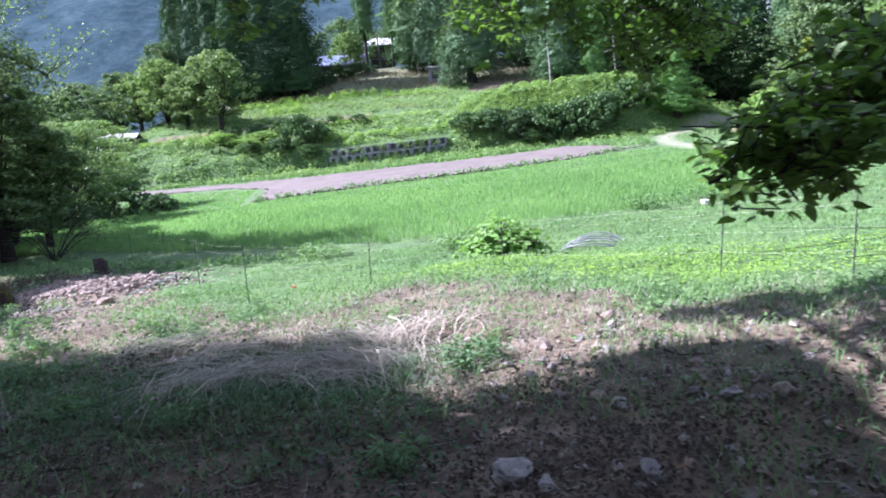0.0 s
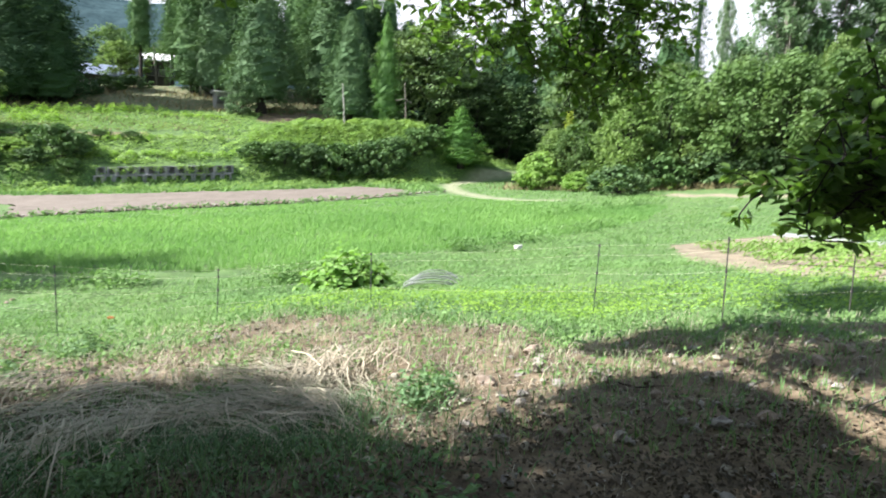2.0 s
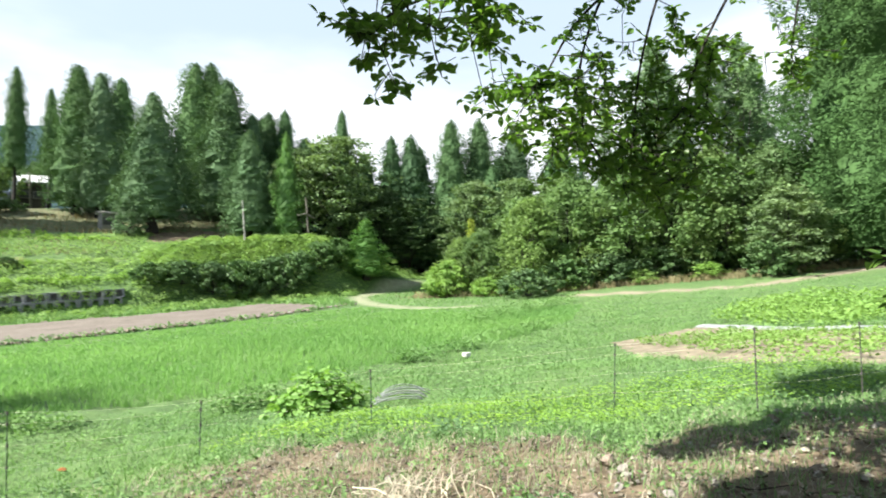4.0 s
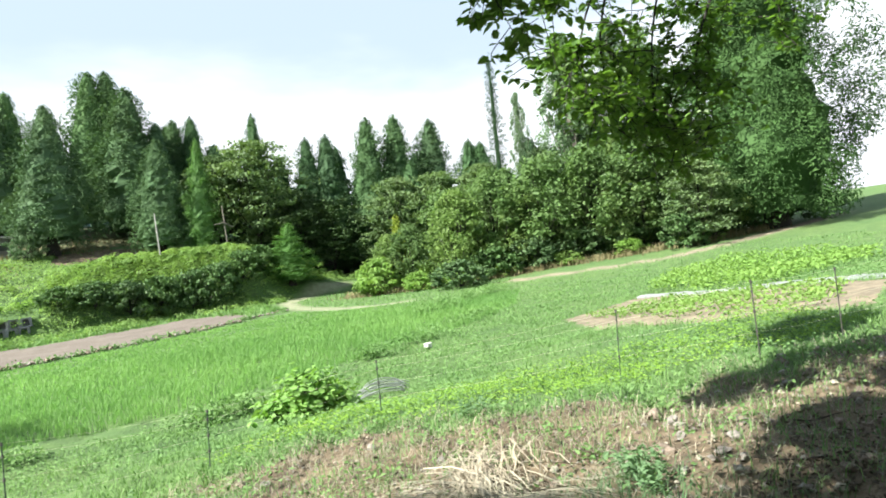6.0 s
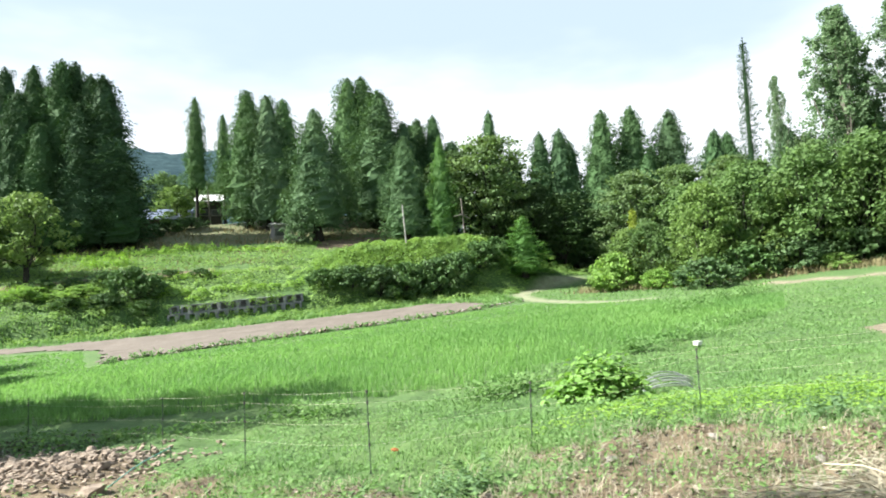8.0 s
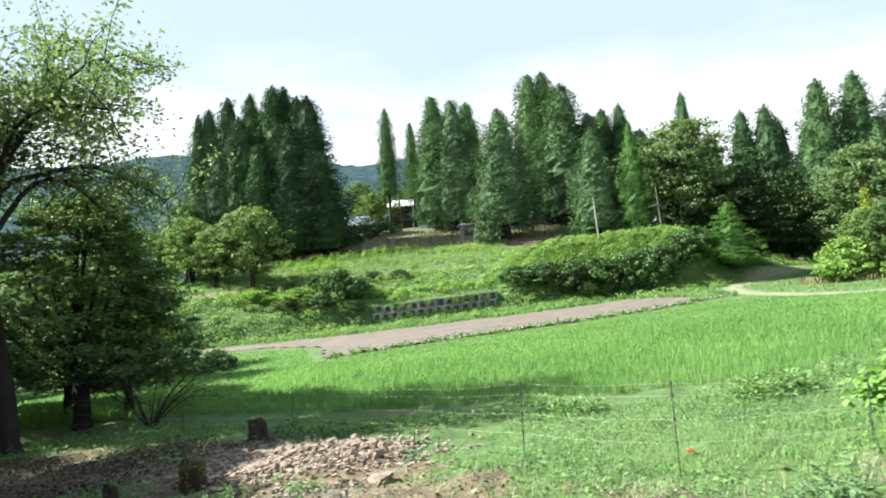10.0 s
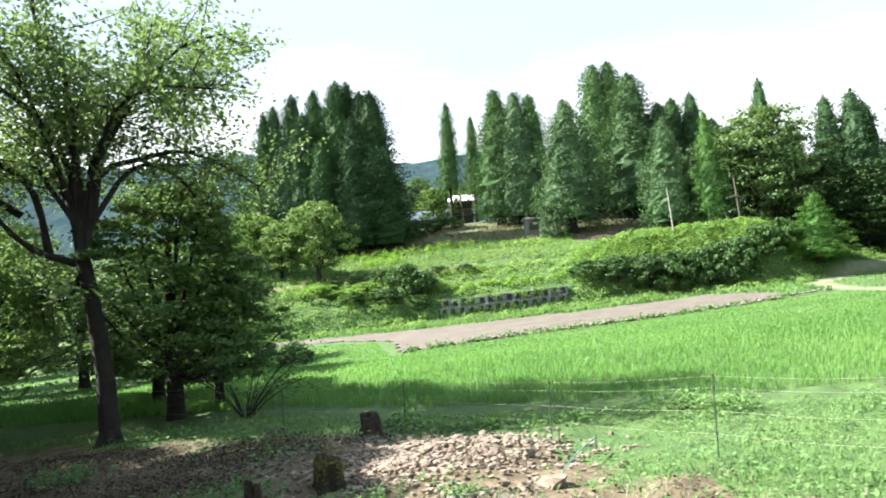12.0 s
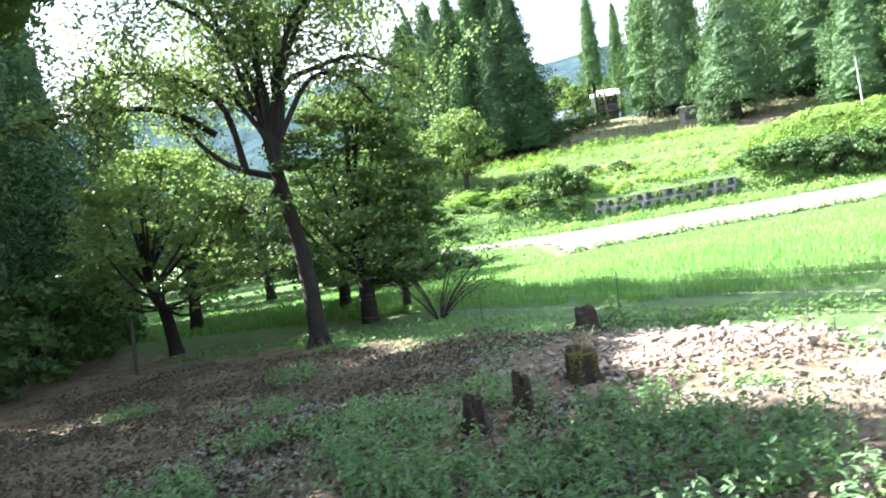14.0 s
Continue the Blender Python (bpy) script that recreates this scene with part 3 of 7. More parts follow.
def build_bank_vines():
    """Vines and tall weeds over the banks beyond the plot."""
    rng = np.random.default_rng(13)
    area = [(-46, 61), (-22, 60), (-10, 58), (3.5, 57.2), (10.8, 58.4), (17, 56.5), (23, 62), (31, 64), (31, 72), (22, 73), (10, 76), (4, 77.4), (-30, 78), (-46, 78)]
    lumpy = lambda x, y: 0.5 + 0.5 * np.sin(x * 0.9 + 1.7 * np.sin(y * 0.8)) * np.sin(y * 1.25 + np.sin(x * 0.6))
    gaps = lambda x, y: (0.5 + 0.5 * lumpy(x, y)) * (1 - 0.9 * (np.abs(y - 68.4) < 0.8) * (x < -4)) * (1 - (np.abs(y - 61.3) < 1.1) * (x > -10.7) * (x < 0.4)) * np.where(near_line(x, y, TRACK) < 1.1, 0.05, 1) * np.where(inside(x, y, CUT), 0.03, 1) * np.where(inside(x, y, PLOT), 0, 1)
    low = lambda x, y: (y > 69.2) & (x < 6)
    x, y = scatter(area, 60, rng, gaps)
    n = len(x)
    s = Soup()
    c = np.stack([x, y, land(x, y) + rng.uniform(0.03, 0.26, n)], 1)
    s.add(*leaf_quads(c, rng.normal(0, 0.3, (n, 3)) + (0, -0.3, 0.9), rng.uniform(0.12, 0.24, n), 0.75, rng))
    # rounded clumps, thickest on the edges of the terraces
    cx, cy = scatter(area, 1.15, rng, lambda x, y: gaps(x, y) * (1 - 0.72 * low(x, y)) * (0.35 + 0.65 * np.maximum(np.exp(-((y - 66.2) / 1.2) ** 2), lumpy(x * 0.6, y * 0.6))))
    for px, py in zip(cx, cy):
        r = rng.uniform(0.4, 1.0) * (0.6 if low(px, py) else 1)
        hh = r * rng.uniform(0.5, 0.95)
        k = int(95 * r * r) + 25
        d = rng.normal(0, 1, (k, 3))
        d[:, 2] = np.abs(d[:, 2])
        d = unit(d)
        at = np.array(spot(px, py)) + d * np.array([r, r, hh]) * rng.uniform(0.75, 1.05, (k, 1))
        s.add(*leaf_quads(at, d + rng.normal(0, 0.22, (k, 3)) + np.array([0, 0, 0.35]), rng.uniform(0.12, 0.24, k), 0.75, rng))
    stuff("bank_vines", s, M_KUDZU, "green vines and tall weeds covering the bank", "vines")
    # low grass on the foot of the bank
    x, y = scatter([(-28, 60.2), (-19, 58.4), (-10, 57.0), (3.5, 56.4), (10.8, 57.4), (14, 52), (16.2, 50), (17.6, 58), (10, 60.8), (0, 60.8), (-22, 62)], 26, rng)
    n = len(x)
    s = Soup()
    s.add(*blades(np.stack([x, y, land(x, y)], 1), rng.uniform(0.2, 0.5, n), 0.07, rng.uniform(0.3, 0.9, n), rng))
    stuff("bank_grass", s, M_WEED, "green grass on the foot of the bank", "grass")
    x, y = scatter([(-28, 78.5), (-4, 77.6), (3, 77), (14, 73.5), (16, 78), (-4, 90), (-26, 88)], 6, rng, lambda x, y: 0.15 + 0.85 * (np.sin(x * 0.8 + y) > 0.1))
    n = len(x)
    s = Soup()
    s.add(*blades(np.stack([x, y, land(x, y)], 1), rng.uniform(0.25, 0.8, n), 0.09, rng.uniform(0.3, 0.9, n), rng))
    x, y = scatter([(-20, 69), (0, 69), (2, 74), (-1, 77), (-24, 77)], 9, rng, lambda x, y: 0.25 + 0.75 * (np.sin(x * 0.6 + y * 1.3) > 0.0))
    n = len(x)
    s.add(*blades(np.stack([x, y, land(x, y)], 1), rng.uniform(0.15, 0.4, n), 0.08, rng.uniform(0.4, 1.0, n), rng))
    x2, y2 = scatter([(16.5, 37), (22, 31), (27, 36.5), (33, 42), (31, 52), (30, 63), (20, 60), (17.5, 52), (16.6, 44)], 16, rng, lambda x, y: np.where(near_line(x, y, TRACK) < 0.8, 0.02, 1))
    n2 = len(x2)
    e = Soup()
    e.add(*blades(np.stack([x2, y2, land(x2, y2)], 1), rng.uniform(0.05, 0.2, n2), 0.05, rng.uniform(0.3, 0.9, n2), rng))
    edge = [(22, 52), (25.5, 46.8), (30, 41.6), (34.2, 38.4), (37.4, 34.0), (41, 29.8), (46, 27.6)]
    for p0, p1 in zip(edge, edge[1:]):
        q = rng.uniform(0, 1, 520)
        bx, by = p0[0] + (p1[0] - p0[0]) * q + rng.normal(0.5, 0.7, 520), p0[1] + (p1[1] - p0[1]) * q + rng.normal(0.5, 0.7, 520)
        s.add(*blades(np.stack([bx, by, land(bx, by)], 1), rng.uniform(0.2, 0.75, 520), 0.06, rng.uniform(0.3, 0.9, 520), rng))
    stuff("meadow_grass", e, M_WEED, "short green grass round the farm track", "grass")
    stuff("dry_grass", s, M_DRY, "tall dry tan grass under the cedars", "grass")


build_bank_vines()


def build_terrace_rows():
    """Bushy rows of bright weeds along the edges of the terraces."""
    rng = np.random.default_rng(14)
    s = Soup()
    for x0, y0, x1, y1, step, high in ((-24, 77.0, -6, 77.4, 0.42, 0.9), (-6, 76.2, 0.5, 75.0, 0.6, 0.5), (-30, 66.6, -6, 66.8, 0.7, 0.6), (-11, 63.6, 4, 63.4, 0.6, 0.6), (-19, 74.0, -15, 73.0, 0.3, 1.2)):
        for q in np.arange(0, 1, step / (x1 - x0)):
            px, py = x0 + (x1 - x0) * q + rng.normal(0, 0.2), y0 + (y1 - y0) * q + rng.normal(0, 0.35)
            r = rng.uniform(0.35, 0.8)
            hh = high * rng.uniform(0.5, 1.25)
            k = int(120 * r) + 20
            d = rng.normal(0, 1, (k, 3))
            d[:, 2] = np.abs(d[:, 2])
            d = unit(d)
            at = np.array(spot(px, py)) + d * np.array([r, r, hh]) * rng.uniform(0.7, 1.08, (k, 1))
            s.add(*leaf_quads(at, d + rng.normal(0, 0.35, (k, 3)) + np.array([0, 0, 0.3]), rng.uniform(0.1, 0.22, k), 0.7, rng))
    stuff("terrace_weeds", s, M_BRIGHT, "bushy rows of bright green weeds on the terrace edges", "weeds")


build_terrace_rows()


def build_edge_weeds():
    """Weeds and dry tufts that break up the edge of the bare soil."""
    rng = np.random.default_rng(15)
    n = 46000
    x, y = rng.uniform(-14, 7, n), rng.uniform(4.2, 14, n)
    tuft = np.sin(x * 3.1 + 2 * np.sin(y * 1.7)) * np.sin(y * 3.7 + 1.5 * np.sin(x * 2.3))
    b = bare(x, y)
    ok = (b > 0.05) & (rng.uniform(0, 1, n) < np.clip(1.05 - b, 0.22 * (y > 5.0), 1) * np.clip(0.35 + tuft, 0.04, 1))
    gx, gy = x[ok], y[ok]
    m = len(gx)
    s = Soup()
    s.add(*leaf_quads(np.stack([gx, gy, land(gx, gy) + rng.uniform(0.01, 0.13, m)], 1), rng.normal(0, 0.45, (m, 3)) + np.array([0, 0, 1]), rng.uniform(0.03, 0.075, m), 0.6, rng))
    for _ in range(80):
        px, py = rng.uniform(-4.5, 5.5), rng.uniform(5.4, 10.5)
        if bare(np.array(px), np.array(py)) < 0.3:
            continue
        r, m = rng.uniform(0.06, 0.22), int(rng.integers(14, 46))
        gx, gy = px + rng.normal(0, r, m), py + rng.normal(0, r, m)
        s.add(*leaf_quads(np.stack([gx, gy, land(gx, gy) + rng.uniform(0.02, 0.14, m)], 1), rng.normal(0, 0.5, (m, 3)) + np.array([0, 0, 1]), rng.uniform(0.035, 0.08, m), 0.5, rng))
    stuff("edge_weeds", s, M_WEED, "small green weeds spreading onto the bare soil", "weeds")
    ok = (b > 0.1) & (rng.uniform(0, 1, n) < np.clip(0.95 - b, 0.26, 1) * np.clip(0.3 - tuft, 0.02, 1))
    gx, gy = x[ok], y[ok]
    m = len(gx)
    s = Soup()
    s.add(*blades(np.stack([gx, gy, land(gx, gy)], 1), rng.uniform(0.05, 0.22, m), 0.006, rng.uniform(0.5, 1.3, m), rng))
    for _ in range(210):
        px, py = rng.uniform(-4.5, 5), rng.uniform(5.6, 10.5)
        if bare(np.array(px), np.array(py)) < 0.35:
            continue
        r, m = rng.uniform(0.05, 0.2), 26
        gx, gy = px + rng.normal(0, r, m), py + rng.normal(0, r, m)
        s.add(*blades(np.stack([gx, gy, land(gx, gy)], 1), rng.uniform(0.05, 0.2, m), 0.006, rng.uniform(0.4, 1.3, m), rng))
    stuff("dry_tufts", s, M_STRAW, "tufts of dry grass on the bare soil", "grass")


build_edge_weeds()


# ------------------------------------------------------------ trees
def puffs(s, rng, c, radii, per, size, aspect=0.55, up=0.35, shell=0.72, ragged=0.3, rise=0.25):
    """Leaves over the upper faces of many rounded sprays: places c, three radii each."""
    k = np.repeat(np.arange(len(c)), per)
    d = rng.normal(0, 1, (len(k), 3))
    d[:, 2] += rise * 1.7
    d = unit(d)
    at = c[k] + d * radii[k] * rng.uniform(shell, 1.06, (len(k), 1))
    nrm = unit(d / radii[k]) + rng.normal(0, ragged, (len(k), 3)) + np.array([0, 0, up])
    sz = np.broadcast_to(np.asarray(size, float), (len(c),))[k] * rng.uniform(0.65, 1.35, len(k))
    s.add(*leaf_quads(at, nrm, sz, aspect, rng))


def lathe(s, rng, rad, zs, sides=14, rough=0.1):
    """The closed dark inside of a crown: a lumpy turned body."""
    a = np.linspace(0, 2 * np.pi, sides, endpoint=False)
    r = rad[:, None] * (1 + rng.normal(0, rough, (len(zs), sides)))
    v = np.stack([np.cos(a) * r, np.sin(a) * r, zs[:, None] + rng.normal(0, 0.02, r.shape)], -1).reshape(-1, 3)
    i, j = np.meshgrid(np.arange(len(zs) - 1), np.arange(sides), indexing="ij")
    j2 = (j + 1) % sides
    s.add(v, np.stack([i * sides + j, i * sides + j2, (i + 1) * sides + j2, (i + 1) * sides + j], -1).reshape(-1, 4))


def conifer_meshes(seed, h, w, material, low=0.05, power=0.75, spray=0.62, per=80, leaf=0.2, close=1.0, core=0.6, tall=1.3, hang=0.0, base=0.6):
    """A conifer built of rounded sprays set in a spiral up the cone: trunk mesh and crown mesh."""
    rng = np.random.default_rng(seed)
    shape = lambda u: np.power(np.clip(1 - u, 0, 1), power) * np.clip(base + (1 - base) * (u - low) / 0.16, base, 1)
    grid = np.linspace(low, 0.985, 300)
    pr = lambda u: spray * (0.34 + 0.66 * np.power(shape(u), 0.7))
    density = 2 * np.pi * np.maximum(0.5 * w * shape(grid), 0.15) / (pr(grid) ** 2) * close
    total = np.cumsum(density) * (grid[1] - grid[0]) * h * 0.5
    n = int(total[-1])
    t = np.interp(np.arange(n) + rng.uniform(-0.45, 0.45, n), total, grid)
    ang = np.arange(n) * 2.39996 + rng.normal(0, 0.3, n)
    p = pr(t) * rng.uniform(0.75, 1.25, n)
    lobes = 1 + 0.19 * np.sin(ang * 3 + t * 7 + seed) + 0.16 * np.sin(ang * 2 + t * 15 + seed * 2) + 0.10 * np.sin(ang + t * 23 + seed)
    rad = np.maximum(0.5 * w * shape(t) * lobes * rng.uniform(0.66, 1.18, n) - p * 0.6, 0.0)
    c = np.stack([np.cos(ang) * rad, np.sin(ang) * rad, t * h - hang * rad], 1)
    s = Soup()
    puffs(s, rng, c, np.stack([p, p, p * tall], 1), per, leaf * (0.45 + 0.55 * p / spray), 0.36, 0.35, 0.6, 0.24, 0.2)
    # the leader
    m = 7
    q = np.linspace(0.93, 1.0, m)
    lr = np.linspace(0.075, 0.016, m) * min(w, 7.0)
    puffs(s, rng, np.stack([rng.normal(0, 0.04, m), rng.normal(0, 0.04, m), q * h - lr], 1), np.stack([lr, lr, lr * 1.8], 1), 40, leaf * 0.5, 0.4, 0.2)
    u = np.linspace(low + 0.01, 0.97, 26)
    lathe(s, rng, 0.5 * w * shape(u) * core, u * h)
    crown = s.mesh("crown", material)
    zt = np.linspace(-0.4, h * 0.8, 8)
    v, f = tube(np.stack([zt * 0, zt * 0, zt], 1), np.interp(zt, [-0.4, 0.5, h * 0.8], [w * 0.075, w * 0.05, 0.04]), 8)
    return mesh_of("trunk", v, f, M_BARK, True), crown


def make_tree(name, meshes, label, group):
    ob = thing(name, (0, 0, 0), label, "tree", group)
    part("trunk", meshes[0], ob)
    part("crown", meshes[1], ob)
    return ob


def place_first(ob, x, y, scale, turn, up=0.0, wide=1.0):
    ob.matrix_world = Matrix.Translation(spot(x, y, up)) @ Matrix.Rotation(turn, 4, "Z") @ Matrix.Diagonal((scale * wide, scale * wide, scale, 1))


def plant(proto_meshes, name, label, group, rows, unit_h, unit_w):
    """rows: x, y, height, width."""
    first = None
    for i, (x, y, h, w) in enumerate(rows):
        sc, wd = h / unit_h, (w / unit_w) / (h / unit_h)
        if first is None:
            first = make_tree(name, proto_meshes, label, group)
            place_first(first, x, y, sc, i * 1.7, 0.0, wd)
        else:
            m = Matrix.Translation(spot(x, y)) @ Matrix.Rotation(i * 1.7, 4, "Z") @ Matrix.Diagonal((sc * wd, sc * wd, sc, 1))
            made = copy_thing(first, m)
            made.matrix_basis = m


CEDAR_A = conifer_meshes(21, 18, 6.4, M_CEDAR, 0.05, 0.54, 0.8, 58, 0.31, 0.9, 0.62, 1.55)
CEDAR_B = conifer_meshes(22, 18, 6.4, M_CEDAR, 0.05, 0.58, 0.8, 58, 0.31, 0.9, 0.62, 1.55)
CEDAR_C = conifer_meshes(23, 20, 6.6, M_CEDARDARK, 0.04, 0.52, 0.85, 58, 0.32, 0.9, 0.62, 1.55)
CEDAR_C2 = conifer_meshes(123, 20, 6.6, M_CEDARDARK, 0.04, 0.62, 0.85, 58, 0.32, 0.9, 0.62, 1.55)
CEDAR_D = conifer_meshes(24, 15, 8.0, M_CEDAR, 0.1, 0.64, 0.8, 58, 0.31, 0.9, 0.62, 1.4, base=0.75)
CONE_L = conifer_meshes(25, 12, 4.0, M_FIR, 0.06, 0.66, 0.5, 55, 0.19, 1.0, 0.55, 0.8, 0.25)
SPIRE = conifer_meshes(26, 22, 3.0, M_CEDARDARK, 0.05, 0.5, 0.5, 50, 0.18, 0.7, 0.2, 0.6, 0.4)
BIGCON = conifer_meshes(27, 27, 15.0, M_GREATCEDAR, 0.03, 0.42, 1.05, 92, 0.33, 1.5, 0.6, 1.0)
BARELOW = conifer_meshes(29, 17.4, 4.6, M_CEDAR, 0.28, 0.55, 0.62, 55, 0.25, base=0.85)
SPRUCE = conifer_meshes(30, 16, 5.4, M_SPRUCE, 0.05, 0.55, 0.7, 48, 0.26, 1.0, 0.6, 0.75, 0.2)
FOREST = conifer_meshes(28, 18, 7.0, M_CEDARDARK, 0.2, 0.55, 0.9, 30, 0.36, 1.1)

plant(CEDAR_C, "cedar_tree", "tall dense dark green cedar in a close grove", "cedar grove",
      [(-32.7, 89, 20.4, 6.4), (-29.7, 87.5, 20.8, 7.0), (-23.3, 84.5, 21.4, 8.0), (-20.3, 84, 19.7, 7.4), (-24.9, 81.8, 14.2, 6.4), (-27.4, 83.8, 17.9, 7.0), (-26.5, 92, 19, 9)], 20, 5.7)
plant(CEDAR_C2, "cedar_tree", "tall dark green cedar with a pointed top in a close grove", "cedar grove",
      [(-33.9, 88.5, 20.2, 5.6), (-26.6, 86.5, 20.8, 7.4), (-22.1, 85.5, 21.2, 7.2), (-18.9, 83.2, 19.5, 10.6), (-17.1, 82, 10.6, 6.6), (-21.1, 82, 16.4, 7.4), (-30.2, 84.6, 14.9, 6.4)], 20, 5.5)
plant(CEDAR_A, "cedar_tree", "tall green cedar with a pointed crown", "cedars by the houses",
      [(-3.3, 89, 17.9, 7.6), (-0.9, 87, 17.1, 7.2), (1.4, 91, 16.8, 6.8), (9.9, 90, 19.6, 8.0), (11.9, 90, 19.7, 8.2)], 18, 5.3)
plant(BARELOW, "cedar_tree", "tall green cedar with a bare lower trunk", "cedars by the houses", [(-9.8, 94.0, 17.4, 5.0), (-6.4, 100, 16.0, 4.4)], 17.4, 4.6)
plant(CEDAR_B, "cedar_tree", "tall green cedar with a dense crown", "cedars by the houses",
      [(12.4, 82, 17.5, 9.6), (36.4, 69.5, 18.5, 7.2), (40.1, 69, 18.6, 7.6), (44.4, 67.5, 17.6, 8.0), (17.9, 84, 13.8, 6.6)], 18, 5.3)
plant(CEDAR_D, "cedar_tree", "broad conical green cedar on the terrace", "cedars by the houses",
      [(3.9, 78, 15.2, 9.6), (12.5, 70.5, 12.0, 6.6)], 15, 7.0)
plant(SPRUCE, "spruce_tree", "dark green spruce with layered drooping sprays", "wood behind the mound",
      [(24.8, 76, 17.4, 5.4), (30.5, 74, 16.7, 7.4), (32.6, 73, 17.2, 8.6), (34.6, 74.4, 15.9, 7.4), (15.0, 80, 13.6, 7.4), (19.5, 82, 14.7, 6.4), (44.2, 60, 14.5, 6.4), (40.0, 66, 12.5, 8.0), (47.8, 62, 14.0, 7.0), (28.6, 78, 14.0, 8.0)], 16, 5.4)
plant(CONE_L, "young_conifer", "young light green conifer on the bank", "young conifers",
      [(15.9, 68.6, 12.0, 4.6), (22.0, 61.8, 6.0, 5.8)], 12, 4.0)
plant(SPIRE, "spire_conifer", "slender ragged dark conifer rising above the wood", "wood at the field", [(42.9, 53.6, 22.2, 3.2)], 22, 3.0)
plant(FOREST, "forest_conifer", "dark conifer deep in the wood behind the mound", "back of the wood", [(18.5, 90, 13, 9), (24, 88, 13.5, 10), (29.5, 84, 13.5, 10), (35, 82, 13.5, 10), (41, 79, 14, 10), (47, 75, 14, 10), (52, 69, 14, 10), (55, 61, 14, 10), (58, 53, 15, 10), (62, 46, 15, 11), (6.5, 96, 12, 9)], 18, 7)
plant(BIGCON, "great_cedar", "huge broad green cedar at the top of the field", "wood at the field", [(47.5, 27.5, 28, 15.0)], 27, 15)


def broadleaf_meshes(seed, h, w, clumps, per, size, material, bark, trunk_h=0.25, trunk_r=0.16, low=0.17, clear=0.0, tier=(1.1, 1.1, 0.62), leaf=0.22, full=0.75, stems=1, pointed=0.0):
    """A broadleaf tree: tapered trunk with limbs to its sprays, and a crown of layered leaf sprays."""
    rng = np.random.default_rng(seed)
    i = np.arange(clumps)
    q = (i + rng.uniform(0, 1, clumps)) / clumps
    tz = low + (0.97 - low) * np.power(q, 0.85)
    v = (tz - low) / (1 - low)
    prof = np.sin(np.clip(v * 0.84 + 0.16, 0, 1) * np.pi) ** 0.55 * (1 - pointed * v)
    a = i * 2.39996 + rng.normal(0, 0.4, clumps)
    uneven = 1 + 0.22 * np.sin(a * 2 + seed) + 0.12 * np.sin(a * 3 + tz * 8 + seed * 2)
    rad = 0.5 * w * prof * uneven * np.where(rng.uniform(0, 1, clumps) < full, rng.uniform(0.72, 1.0, clumps), rng.uniform(0.1, 0.7, clumps))
    cs = size * (0.5 + 1.0 * rng.uniform(0, 1, clumps) ** 1.4)
    cc = np.stack([np.cos(a) * np.maximum(rad - cs * 0.5, 0), np.sin(a) * np.maximum(rad - cs * 0.5, 0), tz * h - cs * tier[2] * 0.5], 1)
    cc[:, 2] = np.maximum(cc[:, 2], clear * h + cs * tier[2])
    s = Soup()
    puffs(s, rng, cc, cs[:, None] * np.array(tier), per, leaf, 0.66, 0.4, 0.25, 0.55, 0.12)
    crown = s.mesh("crown", material)
    b = Soup()
    for stem in range(stems):
        ox, oy = (0, 0) if stems == 1 else (rng.normal(0, 0.12 * w), rng.normal(0, 0.12 * w))
        th = trunk_h * h
        bend = rng.normal(0, 0.25, (2,)) + np.array([ox, oy]) * 0.6
        tp = curve_through([(ox * 0.3, oy * 0.3, -0.4), (bend[0] * 0.4, bend[1] * 0.4, th * 0.6), (bend[0], bend[1], th), (bend[0] * 1.3, bend[1] * 0.6, h * 0.62), (ox, oy, h * 0.86)], 12)
        tr = np.interp(np.arange(12), [0, 1, 5, 11], [trunk_r * 1.5, trunk_r * 1.1, trunk_r * 0.8, 0.03])
        b.add(*tube(tp, tr, 8))
        for j in rng.choice(clumps, min(clumps, 22 // stems), replace=False):
            start = tp[min(10, max(3, int(12 * cc[j][2] / h * 0.62)))]
            mid = (start + cc[j]) / 2 + np.array([0, 0, -0.06 * h]) * rng.uniform(0, 1)
            b.add(*tube(curve_through([start, mid, cc[j]], 6), np.linspace(trunk_r * 0.4, 0.02, 6), 5))
    return b.mesh("trunk", bark, True), crown


BROAD_A = broadleaf_meshes(31, 9, 8.5, 84, 70, 1.0, M_BROAD, M_BARK, low=0.2, leaf=0.31)
BROAD_B = broadleaf_meshes(32, 9, 8.5, 84, 70, 1.0, M_BROAD, M_BARK, low=0.22, leaf=0.31, pointed=0.3)
BROAD_C = broadleaf_meshes(33, 7.5, 7.0, 90, 70, 0.72, M_LITLEAF, M_BARK, low=0.2, leaf=0.3, stems=4, trunk_r=0.1)
POPLAR = broadleaf_meshes(34, 22, 5.6, 210, 75, 0.75, M_PALE, M_BARKPALE, trunk_h=0.35, low=0.2, tier=(0.85, 0.85, 1.0), leaf=0.235, full=0.5, pointed=0.15)
PINE_BROAD = broadleaf_meshes(35, 12, 9.5, 84, 70, 1.25, M_SHADEWOOD, M_BARK, low=0.2, tier=(1.35, 1.35, 0.34), leaf=0.34)
LAYERED = broadleaf_meshes(39, 12, 9.5, 110, 95, 1.25, M_LAYER, M_BARK, low=0.15, tier=(1.35, 1.35, 0.36), leaf=0.33)
SHRUB_A = broadleaf_meshes(36, 3.0, 5.0, 46, 62, 0.62, M_SHRUB, M_BARK, trunk_h=0.1, trunk_r=0.06, low=0.08, leaf=0.28)
